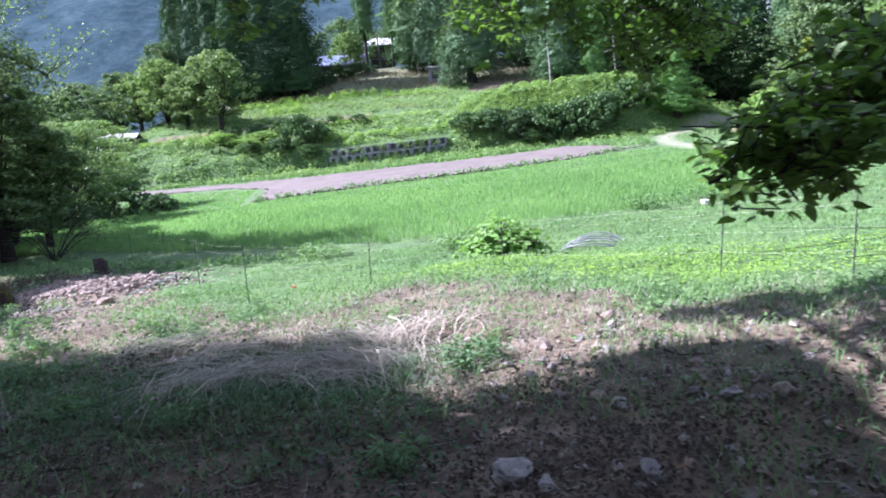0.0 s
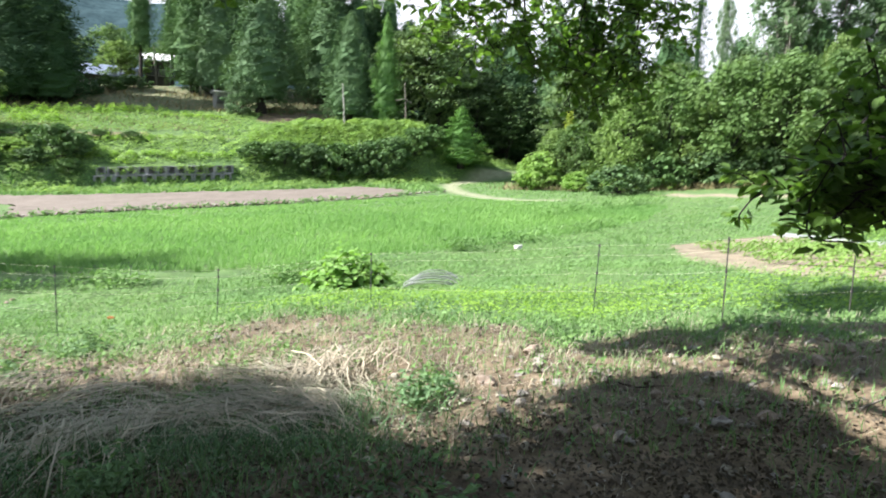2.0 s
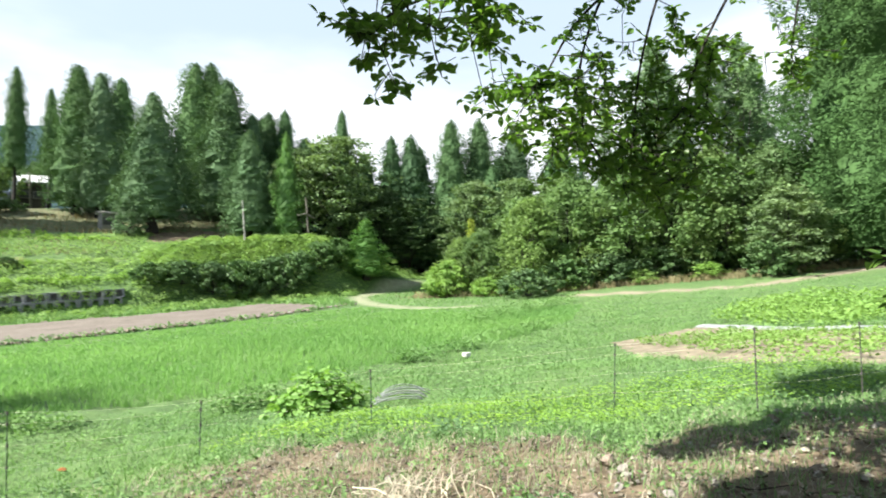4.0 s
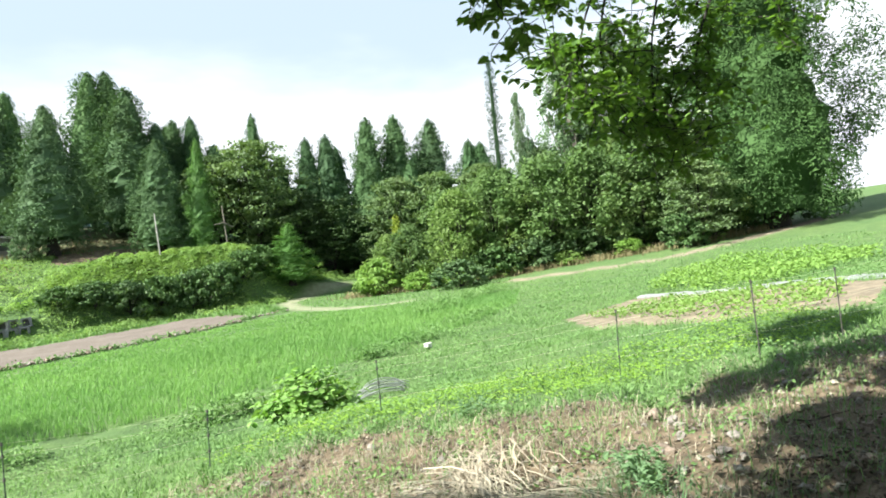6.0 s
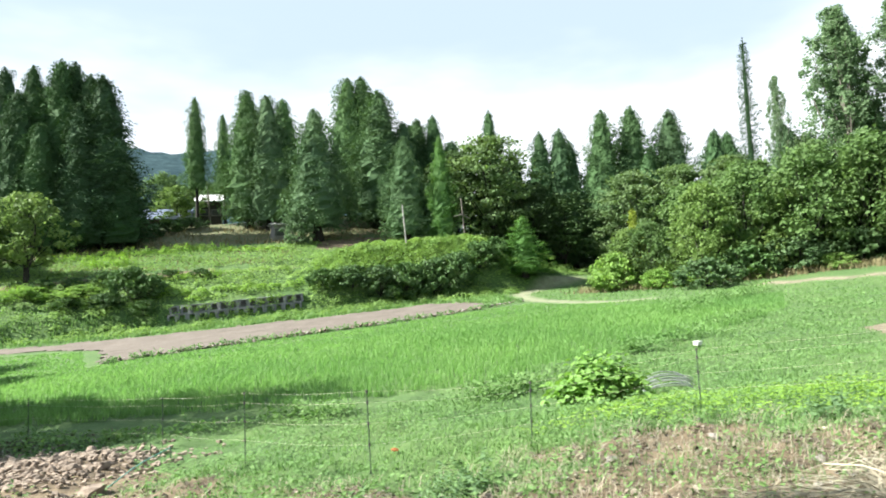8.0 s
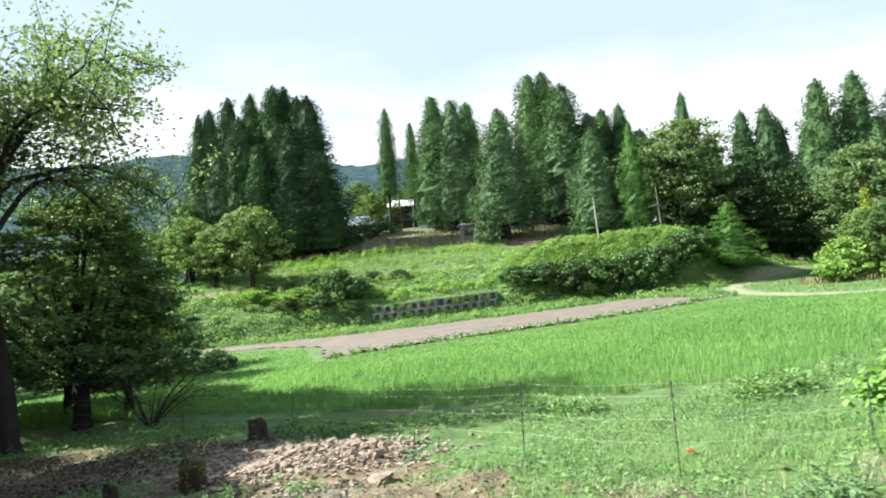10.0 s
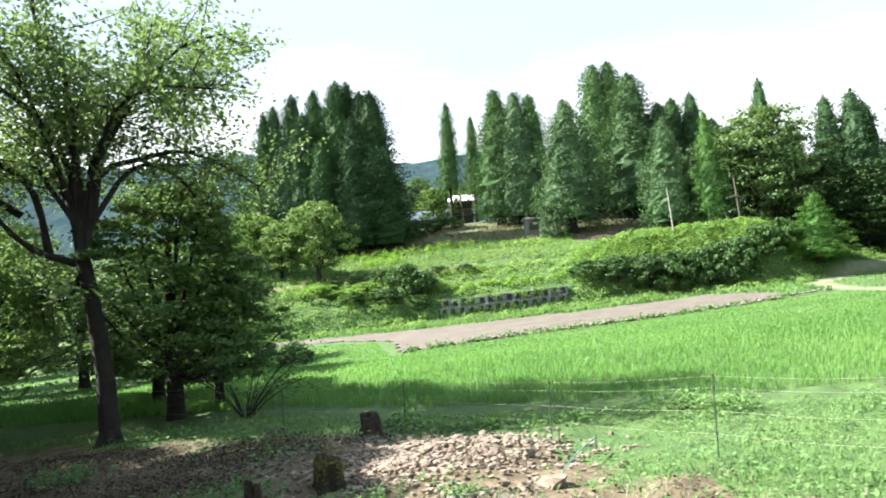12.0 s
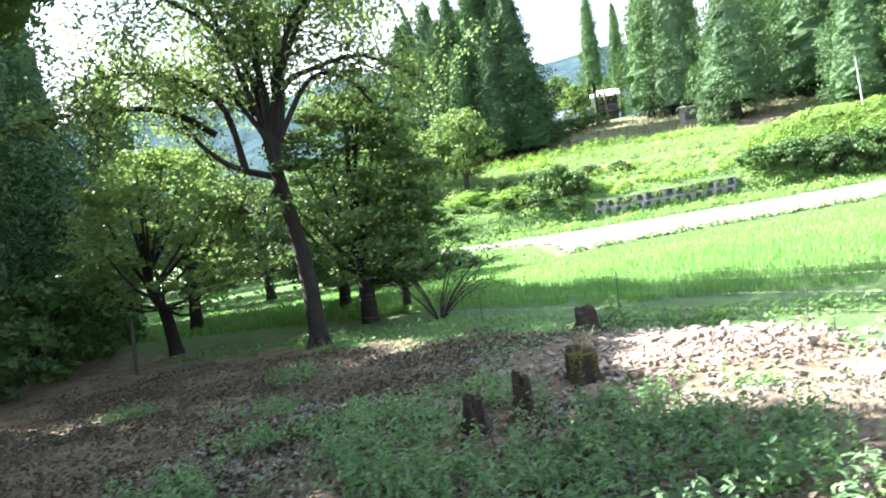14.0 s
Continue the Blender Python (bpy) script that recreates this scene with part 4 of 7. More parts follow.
SHRUB_B = broadleaf_meshes(37, 3.0, 5.0, 46, 62, 0.62, M_KUDZU, M_BARK, trunk_h=0.1, trunk_r=0.06, low=0.08, leaf=0.28)
YELLOWS = broadleaf_meshes(38, 6.0, 3.2, 44, 90, 0.45, M_YELLOW, M_BARK, low=0.05, tier=(0.9, 0.9, 0.9), leaf=0.17, pointed=0.6)

plant(BROAD_A, "broadleaf_tree", "leafy green broadleaf tree at the edge of the wood", "wood at the field",
      [(36.5, 41.6, 9.6, 9.4), (41.4, 35.4, 9.6, 9.6), (37.0, 48, 9.8, 9), (46.5, 41, 10.4, 10), (34, 52, 8.6, 8.5), (-30.2, 86.7, 9.8, 6.5)], 9, 8.5)
plant(BROAD_B, "broadleaf_tree", "dense green broadleaf tree at the edge of the wood", "wood at the field",
      [(33.2, 44.4, 8.8, 8), (27.6, 49.6, 5.6, 5.2), (39.2, 38.6, 9.8, 9.2), (44.4, 32.4, 9.6, 8.8), (42, 46, 10.4, 9.5), (50, 36.5, 10.6, 10), (39.5, 52.5, 9.6, 9), (56, 34, 11, 9)], 9, 8.5)
plant(BROAD_C, "small_broadleaf_tree", "small round green tree on the terrace", "terrace trees",
      [(-23, 69.5, 8.2, 7.6), (-30.9, 75.1, 7.4, 8), (-35, 77.8, 6.8, 7), (-27.3, 71.8, 6.2, 6), (-12.4, 99, 6, 7)], 7.5, 7.0)
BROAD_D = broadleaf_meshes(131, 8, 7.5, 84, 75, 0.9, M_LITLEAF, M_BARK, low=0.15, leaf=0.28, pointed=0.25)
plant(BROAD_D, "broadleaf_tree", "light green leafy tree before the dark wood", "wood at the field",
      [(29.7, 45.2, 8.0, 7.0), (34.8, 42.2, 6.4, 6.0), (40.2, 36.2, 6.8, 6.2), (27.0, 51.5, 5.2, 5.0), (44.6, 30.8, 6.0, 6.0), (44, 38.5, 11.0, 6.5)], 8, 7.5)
plant(SHRUB_B, "shrub", "low light green shrub at the foot of the wood", "undergrowth of the wood",
      [(26.2, 46.6, 1.6, 3.4), (28.0, 43.8, 1.2, 3.0), (31.6, 42.2, 1.2, 3.0), (24.6, 50.0, 2.2, 3.6), (35.2, 38.6, 1.2, 3.0), (38.6, 34.6, 1.3, 3.0), (42.0, 30.4, 1.3, 3.0)], 3, 5)
plant(POPLAR, "tall_airy_tree", "tall airy grey-green tree above the wood", "wood at the field",
      [(42.9, 43.6, 21.6, 6.6), (45.8, 45, 20.4, 6.2), (49.0, 42.5, 22.6, 6.4), (52.0, 41.5, 22.0, 6.6), (55.4, 42.4, 20.4, 6.4), (42.8, 50, 17.7, 2.6)], 22, 5.6)
# leaf colour of these trees carries the shade inside the wood
plant(PINE_BROAD, "dark_layered_tree", "layered tree coloured dark for the shade of the wood", "wood behind the mound",
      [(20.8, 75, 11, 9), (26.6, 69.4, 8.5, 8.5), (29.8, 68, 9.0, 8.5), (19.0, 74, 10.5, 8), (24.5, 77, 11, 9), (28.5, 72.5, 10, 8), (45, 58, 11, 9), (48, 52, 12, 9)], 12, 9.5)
plant(LAYERED, "layered_tree", "green tree with layered sprays before the cedars", "wood behind the mound",
      [(22.4, 70, 13.3, 10.6), (35.4, 63.0, 11.0, 8.6), (39.6, 60.4, 11.4, 8.6), (43.2, 56.4, 11.4, 8.6), (40.4, 29.4, 6.4, 6.6)], 12, 9.5)
# leaves on this face carry its shade in their colour
plant(SHRUB_A, "shrub", "dark green shrub on the face of the bank", "bank shrubs",
      [(2.4, 62.4, 1.7, 4.0), (4.8, 61.6, 2.2, 4.4), (7.3, 61.0, 3.0, 4.6), (9.8, 60.8, 3.4, 4.6), (12.3, 60.9, 3.4, 4.6), (14.8, 61.2, 3.2, 4.6), (17.2, 61.8, 2.9, 4.4), (19.4, 62.8, 2.4, 4), (-13.6, 63.4, 3.0, 4.4), (-11.9, 63.8, 2.0, 3.2)], 3, 5)
# the row near y 67 is added to stand for the shaded step
plant(SHRUB_A, "shrub", "low dark green shrub on the edge of the bank", "bank shrubs", [(-21, 66.9, 1.0, 2.6), (-18.6, 66.6, 0.9, 2.4), (-16.2, 66.9, 1.1, 2.8), (-10.8, 67.0, 0.9, 2.4), (-8.2, 66.8, 0.8, 2.4), (-15.2, 62.6, 1.4, 3.0), (-18.4, 63.0, 1.1, 2.6), (-12.4, 61.6, 1.2, 2.4)], 3, 5)
plant(SHRUB_A, "shrub", "dark undergrowth deep in the wood", "back of the wood", [(19, 92, 6, 10), (25, 92, 6.5, 10), (31, 90, 6.5, 11), (37, 87, 6.5, 11), (43, 84, 6.5, 11), (49, 80, 6.5, 11), (55, 74, 6.5, 11), (60, 66, 6.5, 11), (64, 58, 6.5, 11), (27, 98, 7, 11), (35, 95, 7, 12)], 3, 5)
# besides a dark bush, these darken ground lying in the grove's shade
plant(SHRUB_A, "shrub", "dark low shrub below the cedar grove", "shrubs under the cedars",
      [(-13, 90, 1.8, 5), (-10.5, 92, 1.6, 4.5), (-14.8, 86.5, 1.2, 4)], 3, 5)
SHRUB_C = broadleaf_meshes(136, 3.6, 3.8, 60, 70, 0.5, M_PALE, M_BARK, trunk_h=0.1, trunk_r=0.06, low=0.06, leaf=0.2)
plant(SHRUB_C, "shrub", "round grey-green shrub beside the small shed", "shrubs under the cedars", [(1.5, 76.6, 4.0, 3.9)], 3.6, 3.8)
plant(SHRUB_A, "shrub", "dark shrub at the foot of the wood", "undergrowth of the wood",
      [(31, 42.5, 2.6, 5), (34.5, 41, 2.8, 5.5), (37.5, 39, 2.8, 5), (41, 36.5, 3.0, 5.5), (44, 34.5, 3.0, 5.5), (47, 32.5, 3.2, 6), (50, 29, 3.2, 6), (36, 46, 3.4, 6), (42, 42, 3.4, 6), (47, 38, 3.4, 6), (32, 50, 3.2, 6), (26.1, 40.8, 2.2, 5), (39.3, 30.2, 2.8, 4)], 3, 5)
plant(SHRUB_A, "shrub", "grey-green shrub at the end of the tilled plot", "field edge shrubs", [(-20.5, 40.5, 2.6, 4.4), (-23.5, 42, 1.8, 4.0), (-17.5, 40.0, 1.2, 2.6)], 3, 5)
# added shrubs stand in for the deep shade under the conifers
plant(SHRUB_A, "shrub", "shrub added to stand for the dark under the conifers", "undergrowth by the path",
      [(-26.3, 21.5, 3.0, 5), (-29, 24.5, 3.2, 5.5), (-31, 28, 3.4, 6), (-34.5, 31.5, 3.4, 6), (-39, 34, 3.4, 6), (-25.5, 17.5, 3.0, 5)], 3, 5)
plant(SHRUB_B, "shrub", "green leafy shrub at the edge of the track", "bank shrubs",
      [(24.7, 50.5, 3.2, 5), (27.2, 52.5, 3.4, 4), (20.6, 62.4, 1.8, 3.0), (23.6, 63.5, 2.0, 4.6), (-17.5, 64.6, 1.2, 4.4), (-21.5, 65, 1.2, 4.4), (28.5, 49.0, 2.4, 4)], 3, 5)
plant(YELLOWS, "yellow_green_shoot", "yellow-green bamboo-like shoot before the dark wood", "bank shrubs", [(30.6, 55.8, 7.0, 3.0), (28.2, 51.2, 4.4, 4.0)], 6, 3.2)

# ------------------------------------------------------------ trees at the near side
SPARSE_A = broadleaf_meshes(41, 8, 7.0, 100, 110, 0.75, M_CROWNLEAF, M_BARK, trunk_h=0.35, trunk_r=0.2, low=0.26, leaf=0.175, tier=(1.2, 1.2, 0.4))
DENSE_B = broadleaf_meshes(42, 8, 6.0, 130, 170, 0.7, M_DENSE, M_BARK, trunk_h=0.3, trunk_r=0.22, low=0.2, tier=(1.25, 1.25, 0.42), leaf=0.16)
SHADE_C = broadleaf_meshes(43, 11, 9.0, 190, 45, 1.5, M_BROAD, M_BARK, trunk_h=0.3, trunk_r=0.3, low=0.45, clear=0.42, leaf=0.76, tier=(1.1, 1.1, 0.8), full=0.5)
plant(DENSE_B, "broadleaf_tree", "dense green tree, toned for its shaded side, beside the spreading tree", "trees by the path", [(-16.6, 24.2, 7.2, 6.4), (-15.9, 25.8, 4.6, 3.8), (-19.5, 29.0, 6.0, 6.0)], 8, 6)
plant(SPARSE_A, "broadleaf_tree", "leaning dark tree with light green leaves in the shade", "trees by the path", [(-22.8, 23.2, 6.6, 7.0), (-27.0, 30.0, 8.0, 8.5), (-21.0, 36.0, 6.0, 8.0), (-29.0, 40.0, 7.0, 9.0), (-24.0, 44.0, 6.5, 8.5)], 8, 7)
# some stand out of view, added only to shade the path and trunks
plant(FOREST, "forest_conifer", "tall dark conifer with a bare lower trunk in the shade", "dark wood by the path",
      [(-34.0, 25.5, 14, 9), (-30.2, 22.2, 10.5, 6.5), (-31.6, 24.0, 12, 6.0), (-37.5, 32.5, 19, 8), (-42.0, 34.6, 20, 8.5), (-45, 33, 19, 9), (-34.2, 27.4, 17, 7.5), (-36.0, 29.0, 18, 8), (-46, 40, 20, 9), (-37, 27, 19, 9), (-43, 45, 18, 9), (-27.5, 18.6, 15, 7.0), (-24.4, 12.8, 13, 8.0), (-29, 14.0, 15, 8.5), (-23.4, 7.6, 13, 9.0), (-32, 21.5, 16, 9), (-37, 22, 17, 9), (-50, 45, 19, 9), (-55, 38, 19, 10), (-48, 30, 19, 10), (-60, 50, 19, 10), (-52, 55, 18, 10)], 18, 7)
# out of view: these crowns only block sun and sky from the slope
plant(SHADE_C, "shade_tree", "unseen leafy tree added behind the path to dim the slope", "trees behind the path",
      [(-21.0, 1.0, 12, 10), (-24, -6, 12, 11), (-1.0, -4.5, 11, 9), (-14, -6, 12, 11), (10.5, -4.0, 11, 9), (-7, -8, 11, 11), (2, -12, 12, 12)], 11, 9)


def limb(b, pts, r0, r1, n=9, sides=7):
    line = curve_through(pts, n)
    b.add(*tube(line, np.linspace(r0, r1, n), sides))
    return line


def lobed_tree(x, y, lobes, seed):
    """An unseen tree set to cast shade, its crown a few dense rounded lobes: x, y, height and three radii each."""
    rng = np.random.default_rng(seed)
    x0, y0, z0 = spot(x, y)
    ob = thing("shade_tree", (x0, y0, z0), "unseen tree with dense leafy lobes set to shade the slope", "tree", "trees behind the path")
    b, s = Soup(), Soup()
    top = max(z for _, _, z, *_ in lobes) * 0.72
    trunk = limb(b, [(0, 0, -0.4), (0.1, 0.1, top * 0.4), (-0.1, 0.1, top * 0.8), (0, 0, top)], 0.24, 0.1, 10, 9)
    for lx, ly, lz, rx, ry, rz in lobes:
        c = np.array([lx - x0, ly - y0, lz])
        start = trunk[6]
        limb(b, [start, (start + c) / 2 + np.array([0, 0, 0.3]), c], 0.09, 0.02, 8, 6)
        n = int(1500 * (rx * ry + rx * rz + ry * rz) / 3) + 300
        d = unit(rng.normal(0, 1, (n, 3)))
        bump_ = 1 + 0.15 * np.sin(d[:, 0] * 7 + seed) * np.sin(d[:, 1] * 8) + 0.12 * np.sin(d[:, 1] * 15 + d[:, 2] * 11) + 0.1 * np.sin(d[:, 0] * 21 + d[:, 1] * 17)
        at = c + d * np.array([rx, ry, rz]) * (bump_ * rng.uniform(0.55, 1.0, n) ** 0.4)[:, None]
        s.add(*leaf_quads(at, d + rng.normal(0, 0.5, (n, 3)), rng.uniform(0.16, 0.3, n), 0.65, rng))
    part("trunk", b.mesh("trunk", M_BARK, True), ob)
    part("crown", s.mesh("crown", M_BROAD), ob)


def lobe(sx, sy, high, rx, ry, rz):
    """A lobe of a crown whose shadow falls on sx, sy."""
    k = high / SUN_FROM.z
    return (sx + SUN_FROM.x * k, sy + SUN_FROM.y * k, high, rx, ry, rz)


# unseen crowns, laid out lobe by lobe from the shade they should cast
lobed_tree(-12.6, 2.4, [lobe(-3.4, 4.2, 8.4, 2.7, 3.4, 2.0), lobe(-5.4, 5.0, 8.0, 2.4, 2.5, 1.8), lobe(-1.5, 4.9, 7.6, 0.9, 1.9, 1.0), lobe(-4.6, 1.6, 8.8, 3.4, 2.6, 2.0)], 44)
lobed_tree(-6.6, -0.6, [lobe(0.7, 2.9, 7.4, 1.3, 2.0, 1.1), lobe(1.9, 4.5, 7.0, 0.7, 0.9, 0.5), lobe(0.2, 1.4, 7.8, 2.2, 1.9, 1.6), lobe(1.6, 0.6, 7.6, 2.2, 1.9, 1.4), lobe(-0.7, 2.4, 8.2, 1.7, 1.7, 1.0), lobe(1.2, 2.2, 6.9, 1.2, 1.3, 0.8)], 45)
lobed_tree(-2.6, -1.6, [lobe(2.3, 6.35, 5.6, 0.35, 0.32, 0.2), lobe(3.0, 6.5, 5.7, 0.42, 0.28, 0.2), lobe(3.7, 6.3, 5.5, 0.4, 0.25, 0.25), lobe(3.0, 5.9, 5.6, 0.3, 0.2, 0.15), lobe(4.3, 6.2, 5.9, 0.35, 0.4, 0.25), lobe(7.2, 7.4, 6.6, 1.3, 0.8, 0.6), lobe(5.8, 5.6, 6.2, 0.5, 0.5, 0.4), lobe(4.5, 4.3, 6.0, 0.75, 1.0, 0.7), lobe(3.6, 1.2, 6.4, 2.2, 1.9, 1.4), lobe(6.0, 3.0, 6.4, 1.4, 1.6, 1.0)], 46)
lobed_tree(-20.4, 10.0, [lobe(-9.0, 10.9, 9.0, 1.9, 1.0, 1.4), lobe(-11.0, 13.0, 9.2, 2.0, 1.6, 1.4), lobe(-12.6, 16.0, 9.4, 2.4, 2.2, 1.6), lobe(-12.5, 10.6, 8.6, 2.2, 2.0, 1.5), lobe(-9.0, 9.9, 8.8, 1.5, 0.8, 1.0), lobe(-14.2, 13.2, 9.2, 1.8, 1.6, 1.2), lobe(-15.8, 15.9, 9.6, 2.4, 1.5, 1.4), lobe(-10.6, 17.2, 12.5, 1.6, 1.6, 1.0), lobe(-10.3, 15.0, 8.8, 1.2, 1.2, 0.9)], 47)


def build_spreading_tree():
    """The tree by the path: a trunk toned dark for shade, forking into many rising and arching limbs."""
    rng = np.random.default_rng(51)
    x0, y0, z0 = spot(-17.0, 21.2)
    b, tips = Soup(), []
    limb(b, [(0.1, 0, -0.5), (0.1, 0.0, 0.4), (0.05, -0.1, 2.0), (-0.2, -0.2, 3.8), (-0.42, -0.2, 5.0), (-0.4, -0.2, 5.7)], 0.27, 0.13, 12, 10)
    for a in range(6):
        ang = a * 1.05
        limb(b, [(0.1 + 0.1 * math.cos(ang), 0.1 * math.sin(ang), 0.6), (0.1 + 0.26 * math.cos(ang), 0.26 * math.sin(ang), 0.12), (0.1 + 0.6 * math.cos(ang), 0.6 * math.sin(ang), -0.3)], 0.1, 0.06, 6, 7)
    # each limb: where it leaves the fork, where it ends (across, up), and how far it bows
    limbs = [(0.1, -0.7, -3.7, 2.5, 0.73), (-1.0, -0.3, -4.1, 2.3, -1.12), (-0.2, 0.5, -1.2, 3.1, 0.24), (-0.2, 0.5, -3.9, 2.5, -0.79), (-0.2, 0.6, -0.8, 5.1, -0.14), (-0.1, 0.6, -0.2, 5.0, -0.37),
             (0.2, 0.6, 2.6, 4.4, 0.99), (0.4, 0.8, 4.1, 3.0, 1.41), (0.5, 1.6, 3.8, 1.5, 0.91), (0.4, 0.5, 2.5, 0.6, 1.41), (0.0, -1.0, -3.1, -1.1, 0.37), (-0.2, 0.8, -1.5, 5.3, -0.35),
             (0.2, 1.2, 1.5, 6.1, 0.11), (0.0, 1.6, -0.7, 6.6, 0.13), (-2.0, 0.8, -4.5, 1.2, -0.49), (0.5, 1.9, 3.7, 5.1, 0.55), (-0.3, 1.9, -3.6, 4.7, -0.59)]
    for i, (ax, az, ex, ez, bow) in enumerate(limbs):
        dep = 1.2 if i == 0 else rng.uniform(-2.8, 2.8)
        start = {1: 0.26, 14: 0.65}.get(i, 0.0)
        long_ = math.hypot(ex - ax, ez - az)
        pts = []
        for q in (0.0, 0.28, 0.52, 0.78, 1.0):
            side = bow * math.sin(q * math.pi) ** 0.8 + (rng.normal(0, 0.09) if 0 < q < 1 else 0)
            pts.append((-0.42 + ax + (ex - ax) * q - (ez - az) / long_ * side, -0.2 + start + (dep - start) * q ** 1.2, 5.2 + az + (ez - az) * q + (ex - ax) / long_ * side))
        if abs(ax) < 0.62 and az > 0:
            pts = [(-0.36, -0.2, 4.7), (-0.42 + ax * 0.4, -0.2, 5.3)] + pts
        line = limb(b, pts, 0.105, 0.026, 14, 7)
        for j in range(6, 14):
            for _ in range(2 if j < 9 else 4):
                d = unit(line[j] - line[j - 1] + rng.normal(0, 0.6, 3) + np.array([0, 0, 0.05]))
                ln = rng.uniform(0.8, 2.3)
                e = line[j] + d * ln + np.array([0, 0, -0.1 * ln])
                sub = limb(b, [line[j], (line[j] + e) / 2 + rng.normal(0, 0.12, 3), e], 0.02, 0.006, 5, 4)
                tips.append((sub, ln))
    ob = thing("spreading_tree", (x0, y0, z0), "tall dark tree forking into many arching limbs with sparse leaves", "tree", "trees by the path")
    part("trunk", b.mesh("trunk", M_BARK, True), ob, "rough trunk and limbs, coloured dark for shade")
    s = Soup()
    for sub, ln in tips:
        k = rng.integers(48, 100)
        at = sub[rng.integers(1, 5, k)] + rng.normal(0, 0.24, (k, 3)) * np.array([1.1, 1.1, 0.8])
        s.add(*leaf_quads(at, rng.normal(0, 0.6, (k, 3)) + np.array([0, 0, 0.7]), rng.uniform(0.1, 0.185, k), 0.6, rng))
    part("crown", s.mesh("crown", M_CROWNLEAF), ob, "sparse light green leaves")


build_spreading_tree()


def build_bare_shrub():
    rng = np.random.default_rng(52)
    ob = thing("arching_shrub", spot(-14.0, 22.8), "shrub with dark bare arching stems and grey-green leaves on top", "shrub")
    b, s = Soup(), Soup()
    for i in range(17):
        a = rng.uniform(-1.3, 1.3) + (0 if i % 3 else math.pi)
        r = rng.uniform(1.0, 2.7)
        z = rng.uniform(0.8, 2.0)
        e = np.array([r * math.cos(a), r * math.sin(a) * 0.8, z])
        line = limb(b, [(0, 0, -0.1), e * np.array([0.35, 0.35, 0.5]), e * np.array([0.75, 0.75, 0.9]), e], 0.02, 0.006, 9, 5)
        for j in range(4, 9):
            t = line[j] + rng.normal(0, 0.35, 3)
            limb(b, [line[j], (line[j] + t) / 2, t], 0.008, 0.003, 4, 4)
            k = 20 if j > 5 else 0
            if not k:
                continue
            at = t + rng.normal(0, 0.26, (k, 3)) * np.array([1.3, 1.3, 0.6])
            s.add(*leaf_quads(at, rng.normal(0, 0.5, (k, 3)) + np.array([0, 0, 0.8]), rng.uniform(0.06, 0.13, k), 0.5, rng))
    part("branchwork", b.mesh("branchwork", M_BARK, True), ob, "dark arching branches")
    part("foliage", s.mesh("foliage", M_SHRUB), ob, "grey-green leaves")


build_bare_shrub()


